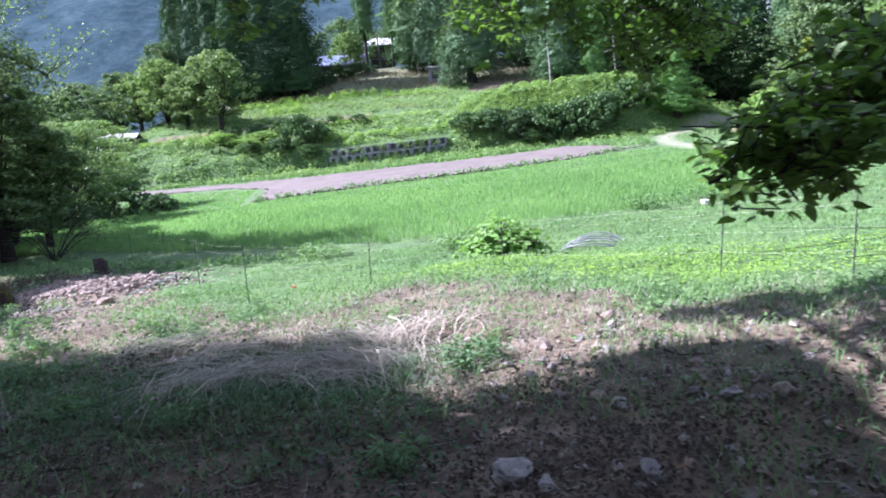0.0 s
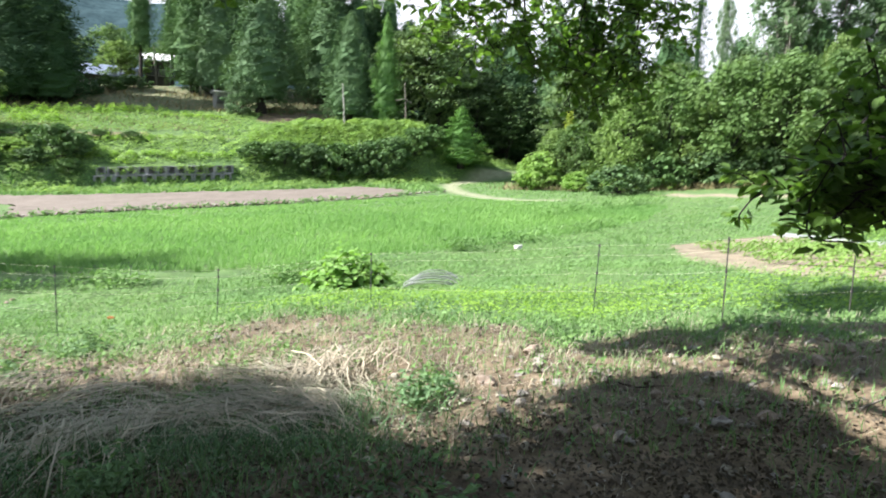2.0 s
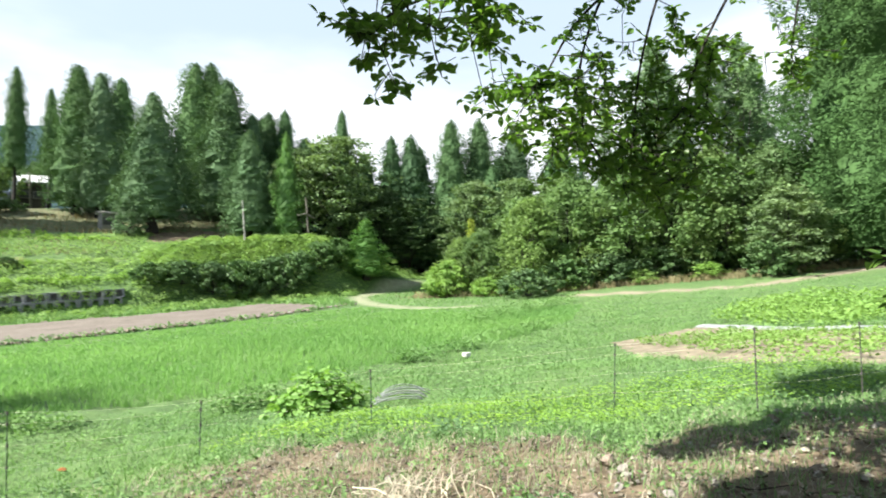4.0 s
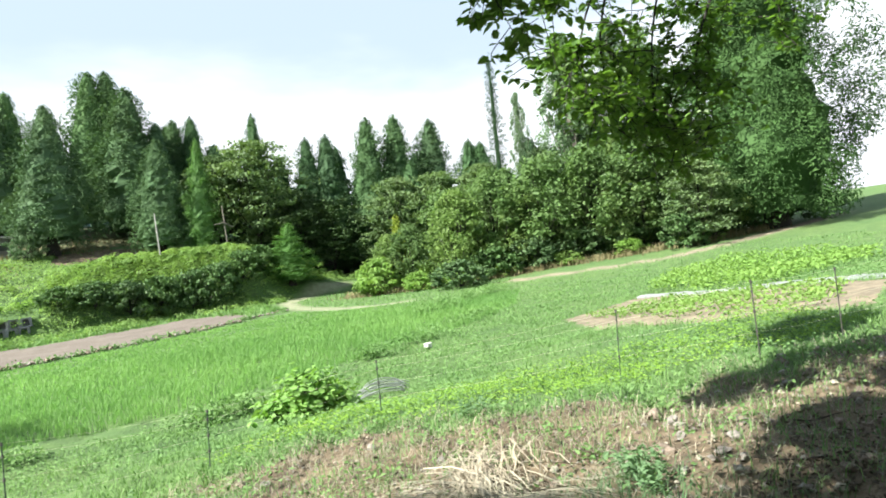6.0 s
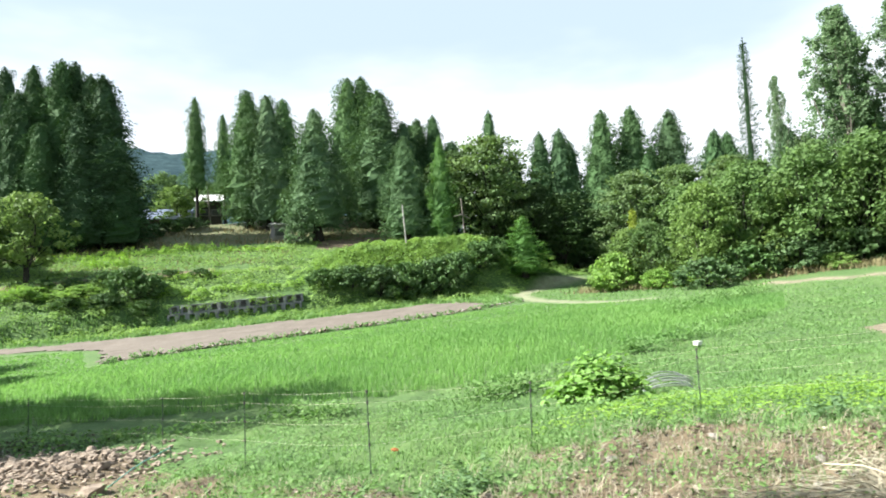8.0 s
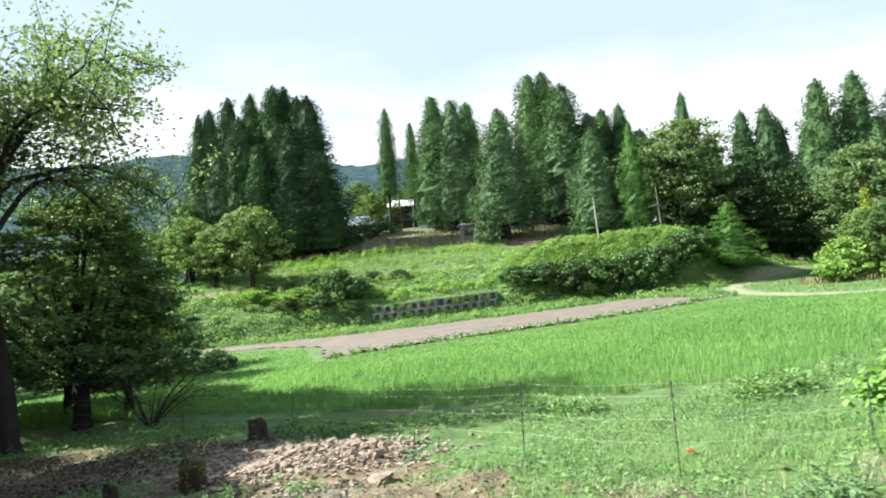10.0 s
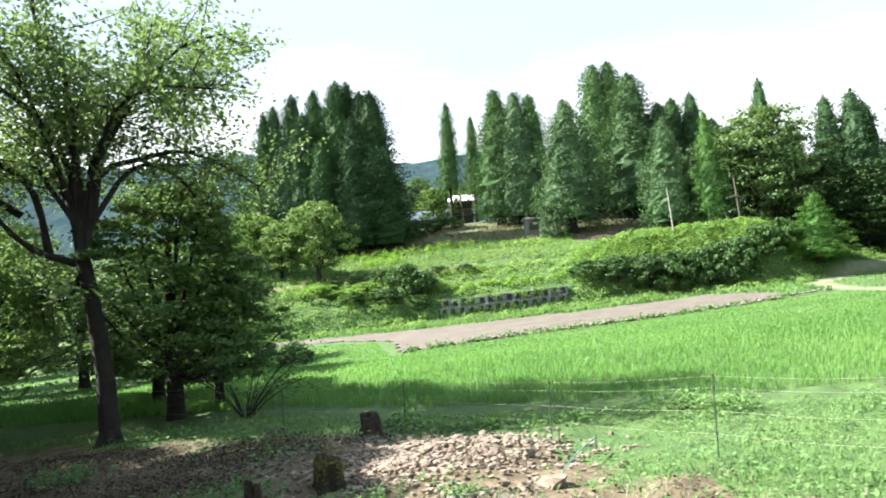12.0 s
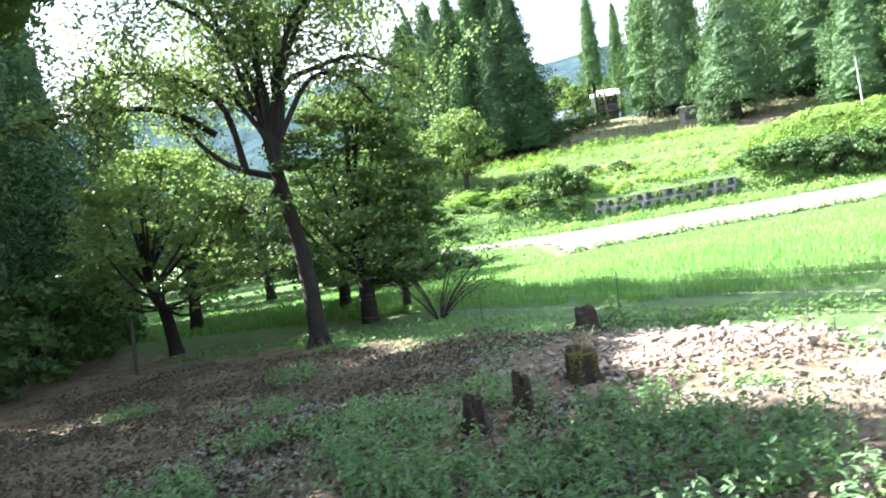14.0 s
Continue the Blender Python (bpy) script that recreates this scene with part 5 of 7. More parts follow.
def build_overhang():
    """The tree over the path: its trunk stands beside the path, limbs arch over and twigs hang down."""
    rng = np.random.default_rng(53)
    x0, y0, z0 = spot(6.4, -1.6)
    ob = thing("overhanging_tree", (x0, y0, z0), "tree over the path with hanging twigs of dark green leaves", "tree")
    o = np.array([x0, y0, z0])
    b, c, n, t, sz = Soup(), [], [], [], []
    limb(b, [(0, 0, -0.4), (0, 0.1, 1.5), (-0.3, 0.4, 3.2), (-0.5, 0.8, 5.0)], 0.26, 0.18, 10, 9)
    main = limb(b, [(-0.4, 0.7, 4.4), (-2.0, 2.4, 4.9), (-4.0, 4.2, 4.5), (-5.4, 4.9, 3.8), (-6.1, 5.1, 3.3)], 0.11, 0.03, 16, 8)
    low = limb(b, [(-0.1, 0.2, 1.6), (-1.6, 2.4, 1.6), (-3.2, 4.5, 1.45), (-4.4, 5.0, 1.05), (-5.05, 4.95, 0.76)], 0.07, 0.012, 14, 7)

    def twig(a, e, r, leaves, size, sag=0.0, k=1.0):
        a, e = np.asarray(a, float), np.asarray(e, float)
        m = (a + e) / 2 + rng.normal(0, 0.10 * k, 3) + np.array([0, 0, sag])
        line = limb(b, [a, m, e], r, 0.004 * k, 9, 5)
        for _ in range(leaves):
            q = rng.uniform(0.1, 1)
            p = line[min(8, int(q * 9))]
            d = rng.normal(0, 1, 3) * np.array([1, 1, 0.55]) + unit(e - a) * 0.6 + np.array([0, 0, -0.25])
            d = unit(d)
            c.append(p + d * rng.uniform(0.01, 0.07) * k)
            t.append(d)
            n.append(rng.normal(0, 0.45, 3) + np.array([0, 0, 1]))
            sz.append(size * rng.uniform(0.65, 1.25))
        return line

    def spray(a, e, r, count, reach, leaves, size, sag=0.0, k=1.0):
        line = twig(a, e, r, leaves, size, sag, k)
        for _ in range(count):
            p = line[rng.integers(3, 9)]
            twig(p, p + rng.normal(0, 1, 3) * reach * np.array([1, 1, 0.7]) + np.array([0, 0, -0.3 * reach]), 0.006 * k, leaves // 2, size, 0.0, k)

    hang = [(-0.38, 7.79, 3.76), (-0.06, 7.61, 3.2), (0.57, 7.8, 3.46), (0.94, 7.59, 3.16), (1.22, 7.66, 2.9), (1.55, 7.48, 2.7), (2.12, 7.47, 2.75),
            (2.4, 7.31, 2.6), (2.89, 7.26, 2.3), (3.02, 6.94, 2.55), (3.4, 6.98, 3.2), (4.46, 6.59, 4.1), (0.2, 7.9, 3.9), (2.7, 7.6, 3.1), (1.8, 7.0, 3.2), (3.3, 7.5, 2.7),
            (2.2, 7.9, 3.3), (1.4, 7.9, 3.5), (2.9, 6.7, 3.3), (0.9, 7.2, 4.0), (3.8, 7.3, 3.6), (2.6, 6.9, 2.3), (2.5, 7.4, 3.8), (3.5, 7.0, 4.2), (2.8, 7.4, 2.8)]
    arms = [[(3.6, 5.2, 6.2), (2.6, 6.6, 5.7), (1.4, 7.5, 5.0), (0.4, 7.9, 4.5), (-0.3, 7.9, 4.0)], [(3.2, 6.0, 6.1), (2.9, 6.9, 5.3), (2.65, 7.2, 4.2), (2.45, 7.2, 3.1)],
            [(3.6, 5.6, 6.1), (3.6, 6.6, 5.1), (3.25, 7.0, 4.0), (3.05, 7.0, 3.0)], [(3.6, 5.6, 6.1), (4.4, 6.3, 5.3), (4.6, 6.6, 4.5)], [(2.8, 6.4, 5.6), (2.0, 7.4, 4.7), (1.5, 7.6, 3.7)],
            [(3.3, 6.0, 6.0), (2.4, 7.2, 5.2), (2.0, 7.5, 4.2), (2.0, 7.5, 3.3)]]
    knot = np.array([-2.84, 1.72, 1.34])

    def drawn(p):
        """The twigs towards the field hang further out than those over the slope."""
        p = np.array(p) + np.array([0.2, -0.11, 0.0]) * float(ease(0.6, 1.8, p[0]))
        p[2] -= 0.22 * float(ease(1.2, 2.2, p[0]))
        return knot + (p - knot) * (0.53 + 0.3 * float(ease(-0.2, 2.6, p[0]))) - o

    limb(b, [(-0.5, 0.8, 5.0), (-1.3, 3.4, 6.1), tuple(drawn((3.6, 5.2, 6.2)))], 0.1, 0.03, 10, 7)
    lines = np.concatenate([limb(b, [drawn(p) for p in arm], 0.02, 0.007, 16, 6) for arm in arms])
    for h in hang:
        e = drawn(h) + np.array([0, 0, 0.09])
        wide = 0.5 + 0.4 * float(ease(-0.2, 2.6, h[0]))
        far = np.linalg.norm(lines - e - np.array([0, 0, 0.22]), axis=1) + rng.uniform(0, 0.12, len(lines))
        spray(lines[int(np.argmin(far))], e, 0.006, 7, 0.25 * wide, 24, 0.068 + 0.02 * wide, 0.03, wide)
        for _ in range(1 if wide > 0.7 else 0):
            e2 = e + rng.normal(0, 0.2, 3) + np.array([0, 0, 0.1])
            spray(lines[int(np.argmin(np.linalg.norm(lines - e2 - np.array([0, 0, 0.3]), axis=1)))], e2, 0.005, 6, 0.2, 26, 0.085, 0.03, wide)
    for i in range(10, len(lines), 3):
        spray(lines[i], lines[i] + rng.normal(0, 0.22, 3) + np.array([0, 0, -0.18]), 0.005, 3, 0.16, 15, 0.078, 0.0, 0.75)
    for _ in range(80):
        q = rng.uniform(0, 1) ** 0.7
        e = np.array([-5.03 + 2.1 * q + rng.normal(0, 0.12), 4.95 + rng.normal(0, 0.28) - 0.3 * q, 0.72 + 0.12 * q + rng.uniform(0, 1) ** 0.9 * 1.05 * min(1, 0.12 + 2.0 * q)])
        i = int(np.argmin(np.linalg.norm(low - e - np.array([0.5, -0.25, 0]), axis=1)))
        spray(low[i], e, 0.006, 5, 0.11, 26, 0.088)
    # bare twigs under the leaves
    for e in ((-4.6, 5.35, 0.30), (-4.2, 5.4, 0.22), (-4.45, 5.6, 0.40)):
        twig(np.array((-3.0, 4.6, 0.62)), e, 0.0016, 0, 0.1, -0.07, 0.35)
    part("trunk", b.mesh("trunk", M_BARK, True), ob, "dark trunk, arching limbs and twigs")
    s = Soup()
    s.add(*leaf_shapes(np.array(c), np.array(n), np.array(t), np.array(sz), 0.64, rng))
    part("crown", s.mesh("crown", M_NEARLEAF), ob, "dark green pointed leaves")


build_overhang()


# ------------------------------------------------------------ things on the slope
STONES = [rough_stone("stone", i, M_STONE, 0.65 + 0.05 * (i % 4)) for i in range(7)]
GREYS = [rough_stone("stone", 20 + i, M_STONEGREY, 0.6 + 0.06 * (i % 3)) for i in range(5)]


def lay_stone(name, me, x, y, size, rng, parent=None, sink=0.25, up=0.0):
    ob = new(name, me)
    sx = size * np.array([rng.uniform(0.85, 1.25), rng.uniform(0.8, 1.15), rng.uniform(0.7, 1.0)])
    m = Matrix.LocRotScale(spot(x, y, up + size * (0.3 - sink * 0.5)), Euler((rng.uniform(-0.4, 0.4), rng.uniform(-0.4, 0.4), rng.uniform(0, 6.28))), Vector(sx))
    if parent is not None:
        ob.parent = parent
        m = parent.matrix_world.inverted() @ m
    ob.matrix_basis = m
    return ob


def build_loose_stones():
    rng = np.random.default_rng(61)
    big = [(-2.8, 5.45, 0.22, 1), (0.42, 3.1, 0.17, 1), (0.26, 3.32, 0.22, 1), (1.1, 4.25, 0.12, 1), (0.82, 5.86, 0.2, 0), (1.62, 6.5, 0.17, 0), (-0.35, 5.2, 0.1, 1), (2.2, 5.3, 0.12, 0), (2.5, 5.0, 0.14, 0),
           (1.9, 4.9, 0.11, 0), (3.0, 5.2, 0.12, 0), (0.3, 5.0, 0.09, 1), (-6.9, 12.6, 0.34, 0), (-7.2, 12.5, 0.26, 0), (-10.9, 15.0, 0.3, 1), (-9.9, 15.3, 0.2, 0), (-1.5, 9.6, 0.12, 0), (-2.6, 9.3, 0.11, 0), (3.4, 5.8, 0.12, 0), (2.9, 4.3, 0.13, 0),
           (-6.5, 15.2, 0.16, 0), (1.25, 5.3, 0.09, 0), (2.6, 6.0, 0.1, 0)]
    for _ in range(170):
        x, y = (rng.uniform(0.4, 5.0), rng.uniform(2.6, 6.6)) if rng.uniform() < 0.8 else (rng.uniform(-5, 0.4), rng.uniform(2.6, 9.5))
        big.append((x, y, rng.uniform(0.05, 0.12) * (1.5 if rng.uniform() < 0.2 else 1), int(rng.integers(0, 2))))
    for x, y, s, grey in big:
        ob = lay_stone("stone", (GREYS if grey else STONES)[int(rng.integers(0, 5))], x, y, s, rng)
        tagged(ob, "grey stone half sunk in the bare soil" if grey else "pale pinkish stone lying on the bare soil", "stone", "loose stones")
    s = Soup()
    x, y = rng.uniform(-13, 6, 5200), rng.uniform(1.5, 14, 5200)
    ok = (bare(x, y) > 0.55) & (rng.uniform(0, 1, 5200) < 0.55 + 0.45 * np.sin(x * 1.9) * np.sin(y * 2.3))
    ball, faces = tube([(0, 0, -0.5), (0, 0, -0.42), (0, 0, 0.0), (0, 0, 0.42), (0, 0, 0.5)], [0.04, 0.28, 0.5, 0.28, 0.04], 7)
    for px, py in zip(x[ok], y[ok]):
        k = rng.uniform(0.014, 0.042) * (2.2 if rng.uniform() < 0.10 else 1)
        v = ball * rng.uniform(0.75, 1.15, (len(ball), 1)) * k * np.array([1.3, 1, 0.75])
        a = rng.uniform(0, 6.28)
        v = v @ np.array([(math.cos(a), math.sin(a), 0), (-math.sin(a), math.cos(a), 0), (0, 0, 1)])
        s.add(v + np.array(spot(px, py, 0.02)), faces)
    stuff("pebbles", s, M_PEBBLE, "small pale stones strewn over the bare soil", "pebbles")


build_loose_stones()


def build_rock_pile():
    rng = np.random.default_rng(62)
    ob = thing("rock_pile", spot(-8.2, 15.0), "low heap of broken pinkish rocks beside the field", "rock pile")
    n = 0
    while n < 290:
        x, y = -8.2 + rng.normal(0, 1.25), 15.1 + rng.normal(0, 1.15)
        if not inside(np.array(x), np.array(y), [(-10.6, 17.8), (-8.6, 18.0), (-6.7, 15.2), (-7.0, 12.2), (-8.2, 12.6), (-9.6, 14.6)]):
            continue
        h = 0.32 * math.exp(-(((x + 8.3) / 2.3) ** 2 + ((y - 15.2) / 2.1) ** 2))
        lay_stone("rock", STONES[int(rng.integers(0, 7))], x, y, rng.uniform(0.05, 0.12) * (1.9 if rng.uniform() < 0.16 else 1), rng, ob, 0.1, h)
        n += 1
    s = Soup()
    cube = np.array([(-1, -1, -1), (1, -1, -1), (1, 1, -1), (-1, 1, -1), (-1, -1, 1), (1, -1, 1), (1, 1, 1), (-1, 1, 1)]) * 0.5
    faces = np.array([(0, 3, 2, 1), (4, 5, 6, 7), (0, 1, 5, 4), (1, 2, 6, 5), (2, 3, 7, 6), (3, 0, 4, 7)])
    for _ in range(2600):
        x, y = -8.4 + rng.normal(0, 1.05), 14.9 + rng.normal(0, 1.05)
        h = 0.32 * math.exp(-(((x + 8.3) / 2.3) ** 2 + ((y - 15.2) / 2.1) ** 2))
        k = rng.uniform(0.02, 0.075)
        a = rng.uniform(0, 6.28)
        v = cube * rng.uniform(0.55, 1.1, (8, 1)) * k * np.array([1.3, 1, 0.7])
        v = v @ np.array([(math.cos(a), math.sin(a), 0.2), (-math.sin(a), math.cos(a), 0.1), (-0.2, 0.1, 1)])
        s.add(v + np.array(spot(x, y, h + 0.03)), faces)
    stuff("rock_rubble", s, M_STONE, "small broken pink rubble round the rock heap", "rubble")


def build_straw():
    rng = np.random.default_rng(63)
    s = Soup()
    tufts = [(-2.45, 5.65, 1.0), (-2.15, 5.2, 1.2), (-2.0, 5.5, 1.3), (-1.6, 5.65, 2.6), (-1.25, 5.6, 2.8), (-0.95, 5.45, 2.5), (-0.75, 5.85, 2.4), (-0.55, 6.6, 1.1), (-0.9, 6.7, 2.5),
             (-1.35, 7.0, 2.7), (-2.6, 6.4, 0.2), (-3.5, 7.4, 0.8), (-0.2, 6.9, 1.0), (-2.3, 5.35, 0.8)]
    for i, (cx, cy, turn) in enumerate(tufts):
        r = 0.24 + 0.17 * abs(math.sin(i * 2.7))
        for _ in range(int((210 + 60 * math.sin(i * 1.9)) * (0.4 if cy > 6.3 else 1))):
            x, y = cx + rng.normal(0, r * 0.7), cy + rng.normal(0, r * 0.6)
            a = turn + rng.normal(0, 0.55)
            ln = rng.uniform(0.3, 0.95)
            p = np.array(spot(x, y))
            bend = rng.normal(0, 0.55)
            lift, tail = rng.uniform(0.03, 0.2), rng.uniform(0.0, 0.08)
            q, wide = [], rng.uniform(0.0022, 0.0055)
            for u in (-0.5, -0.17, 0.17, 0.5):
                ang = a + bend * u
                q.append(p + np.array([math.cos(ang) * u * ln, math.sin(ang) * u * ln, 0.02 + lift * (1 - (2 * u - 0.2) ** 2 * 0.7) * 0.8 + tail * (u + 0.5)]))
            side = np.array([-math.sin(a), math.cos(a), rng.normal(0, 0.4)]) * wide
            s.add(sum([[v - side, v + side] for v in q], []), [(0, 1, 3, 2), (2, 3, 5, 4), (4, 5, 7, 6)])
    x, y = np.concatenate([rng.uniform(-13, 5, 5000), rng.uniform(-5, 5, 7000)]), np.concatenate([rng.uniform(1.5, 13.5, 5000), rng.uniform(4.5, 10.5, 7000)])
    ok = bare(x, y) > 0.6
    for px, py in zip(x[ok], y[ok]):
        a, ln = rng.uniform(0, 3.14), rng.uniform(0.06, 0.28)
        d = np.array([math.cos(a), math.sin(a), rng.normal(0, 0.15)])
        p = np.array(spot(px, py, 0.025))
        side = np.array([-d[1], d[0], 0.3]) * 0.0022
        s.add([p - d * ln / 2 - side, p - d * ln / 2 + side, p + d * ln / 2 + side, p + d * ln / 2 - side], [(0, 1, 2, 3)])
    stuff("straw", s, M_STRAW, "dry straw strewn in heaps over the slope", "straw")


build_straw()


def build_litter():
    """Dead leaves and clods on the shaded ground, with dark litter that deepens the shade."""
    rng = np.random.default_rng(64)
    n = 30000
    x, y = rng.uniform(-22, 6, n), rng.uniform(1.2, 19, n)
    ok = bare(x, y) > 0.5
    x, y = x[ok], y[ok]
    n = len(x)
    s = Soup()
    s.add(*leaf_quads(np.stack([x, y, land(x, y) + rng.uniform(0.015, 0.06, n)], 1), rng.normal(0, 0.45, (n, 3)) + np.array([0, 0, 1]), rng.uniform(0.02, 0.085, n), 0.7, rng))
    n = 26000
    x, y = rng.uniform(-20, -7, n), rng.uniform(8, 19.5, n)
    ok = rng.uniform(0, 1, n) < 0.25 + 0.75 * (np.sin(x * 1.3 + y) * np.sin(y * 1.7 - x * 0.6) > -0.1)
    x, y = x[ok], y[ok]
    n = len(x)
    s.add(*leaf_quads(np.stack([x, y, land(x, y) + rng.uniform(0.01, 0.07, n)], 1), rng.normal(0, 0.5, (n, 3)) + np.array([0, 0, 1]), rng.uniform(0.03, 0.1, n), 0.7, rng))
    chips = Soup()
    n = 15000
    x, y = rng.uniform(-14, -7, n), rng.uniform(8, 18.5, n)
    ok = rng.uniform(0, 1, n) < np.clip(0.35 + np.sin(x * 0.9 + 2 * np.sin(y * 0.5)) * np.sin(y * 1.1 - x * 0.4), 0.06, 1)
    x, y = x[ok], y[ok]
    n = len(x)
    chips.add(*leaf_quads(np.stack([x, y, land(x, y) + rng.uniform(0.02, 0.09, n)], 1), rng.normal(0, 0.4, (n, 3)) + np.array([0, 0, 1]), rng.uniform(0.025, 0.11, n), 0.45, rng, 0.25))
    n = 16000
    x, y = rng.uniform(-6.5, 6, n), rng.uniform(2.0, 10.5, n)
    ok = (bare(x, y) > 0.35) & (rng.uniform(0, 1, n) < np.clip(0.3 + 0.8 * np.sin(x * 2.9 + y) * np.sin(y * 3.3 - x), 0.08, 1))
    x, y = x[ok], y[ok]
    n = len(x)
    chips.add(*leaf_quads(np.stack([x, y, land(x, y) + rng.uniform(0.02, 0.07, n)], 1), rng.normal(0, 0.4, (n, 3)) + np.array([0, 0, 1]), rng.uniform(0.015, 0.06, n), 0.4, rng, 0.25))
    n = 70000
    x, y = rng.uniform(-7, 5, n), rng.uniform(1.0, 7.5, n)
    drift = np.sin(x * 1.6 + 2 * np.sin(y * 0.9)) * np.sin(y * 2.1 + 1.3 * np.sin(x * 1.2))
    # reach of the dark litter: roughly the edge of the tree shade
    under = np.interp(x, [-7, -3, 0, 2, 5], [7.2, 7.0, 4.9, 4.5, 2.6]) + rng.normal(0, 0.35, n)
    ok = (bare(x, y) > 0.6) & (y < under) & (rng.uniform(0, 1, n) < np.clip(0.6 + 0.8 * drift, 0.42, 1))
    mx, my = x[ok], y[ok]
    dark_litter = Soup()
    dark_litter.add(*leaf_quads(np.stack([mx, my, land(mx, my) + rng.uniform(0.01, 0.06, len(mx))], 1), rng.normal(0, 0.5, (len(mx), 3)) + np.array([0, 0, 1]), rng.uniform(0.018, 0.055, len(mx)), 0.6, rng, 0.2))
    # the same dark litter deepens the shade beside the path
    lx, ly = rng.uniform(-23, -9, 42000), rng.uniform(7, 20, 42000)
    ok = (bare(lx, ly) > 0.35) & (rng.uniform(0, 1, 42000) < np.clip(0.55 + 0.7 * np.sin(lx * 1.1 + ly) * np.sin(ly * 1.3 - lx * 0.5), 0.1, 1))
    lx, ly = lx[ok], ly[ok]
    dark_litter.add(*leaf_quads(np.stack([lx, ly, land(lx, ly) + rng.uniform(0.02, 0.1, len(lx))], 1), rng.normal(0, 0.5, (len(lx), 3)) + np.array([0, 0, 1]), rng.uniform(0.03, 0.11, len(lx)), 0.6, rng, 0.2))
    stuff("shade_litter", dark_litter, M_SHADELITTER, "leaf litter coloured dark to deepen the shade under the trees", "leaf litter")
    # weeds grow here too; their dark tone and reach follow the shade
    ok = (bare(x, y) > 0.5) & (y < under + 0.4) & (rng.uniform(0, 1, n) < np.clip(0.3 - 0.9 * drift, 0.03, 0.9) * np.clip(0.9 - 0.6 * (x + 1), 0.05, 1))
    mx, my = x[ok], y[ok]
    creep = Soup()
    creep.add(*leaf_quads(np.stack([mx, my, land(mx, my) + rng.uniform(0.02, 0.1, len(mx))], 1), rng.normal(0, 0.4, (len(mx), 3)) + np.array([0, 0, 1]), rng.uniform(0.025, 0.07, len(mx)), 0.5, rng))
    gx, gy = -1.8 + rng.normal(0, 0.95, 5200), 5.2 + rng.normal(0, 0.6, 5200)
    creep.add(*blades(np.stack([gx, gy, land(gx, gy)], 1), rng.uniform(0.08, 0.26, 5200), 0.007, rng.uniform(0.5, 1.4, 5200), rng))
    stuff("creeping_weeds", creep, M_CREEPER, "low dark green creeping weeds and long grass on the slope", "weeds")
    stuff("wood_chips", chips, M_CHIPS, "pale wood chips and broken bark strewn over the slope", "wood chips")
    stuff("leaf_litter", s, M_LITTER, "dead brown leaves and clods on the bare slope", "leaf litter")


build_litter()


def build_sticks():
    """Fallen sticks on the shaded ground."""
    rng = np.random.default_rng(66)
    for i in range(34):
        x, y = (rng.uniform(-4, 4), rng.uniform(1.8, 5.5)) if i < 22 else (rng.uniform(-12, -8), rng.uniform(9, 15))
        a, ln = rng.uniform(0, 6.28), rng.uniform(0.18, 0.7)
        b = Soup()
        pts = [(math.cos(a) * u * ln, math.sin(a) * u * ln, float(land(x + math.cos(a) * u * ln, y + math.sin(a) * u * ln) - land(x, y)) + 0.03 + rng.uniform(0, 0.04)) for u in (-0.5, -0.15, 0.2, 0.5)]
        limb(b, pts, rng.uniform(0.006, 0.013), 0.003, 7, 5)
        ob = new("stick", b.mesh("stick", M_STUMP if i % 3 else M_BARKPALE, True))
        ob.matrix_basis = Matrix.Translation(spot(x, y))
        tagged(ob, "thin dry fallen stick lying on the shaded soil", "stick", "fallen sticks")


build_sticks()


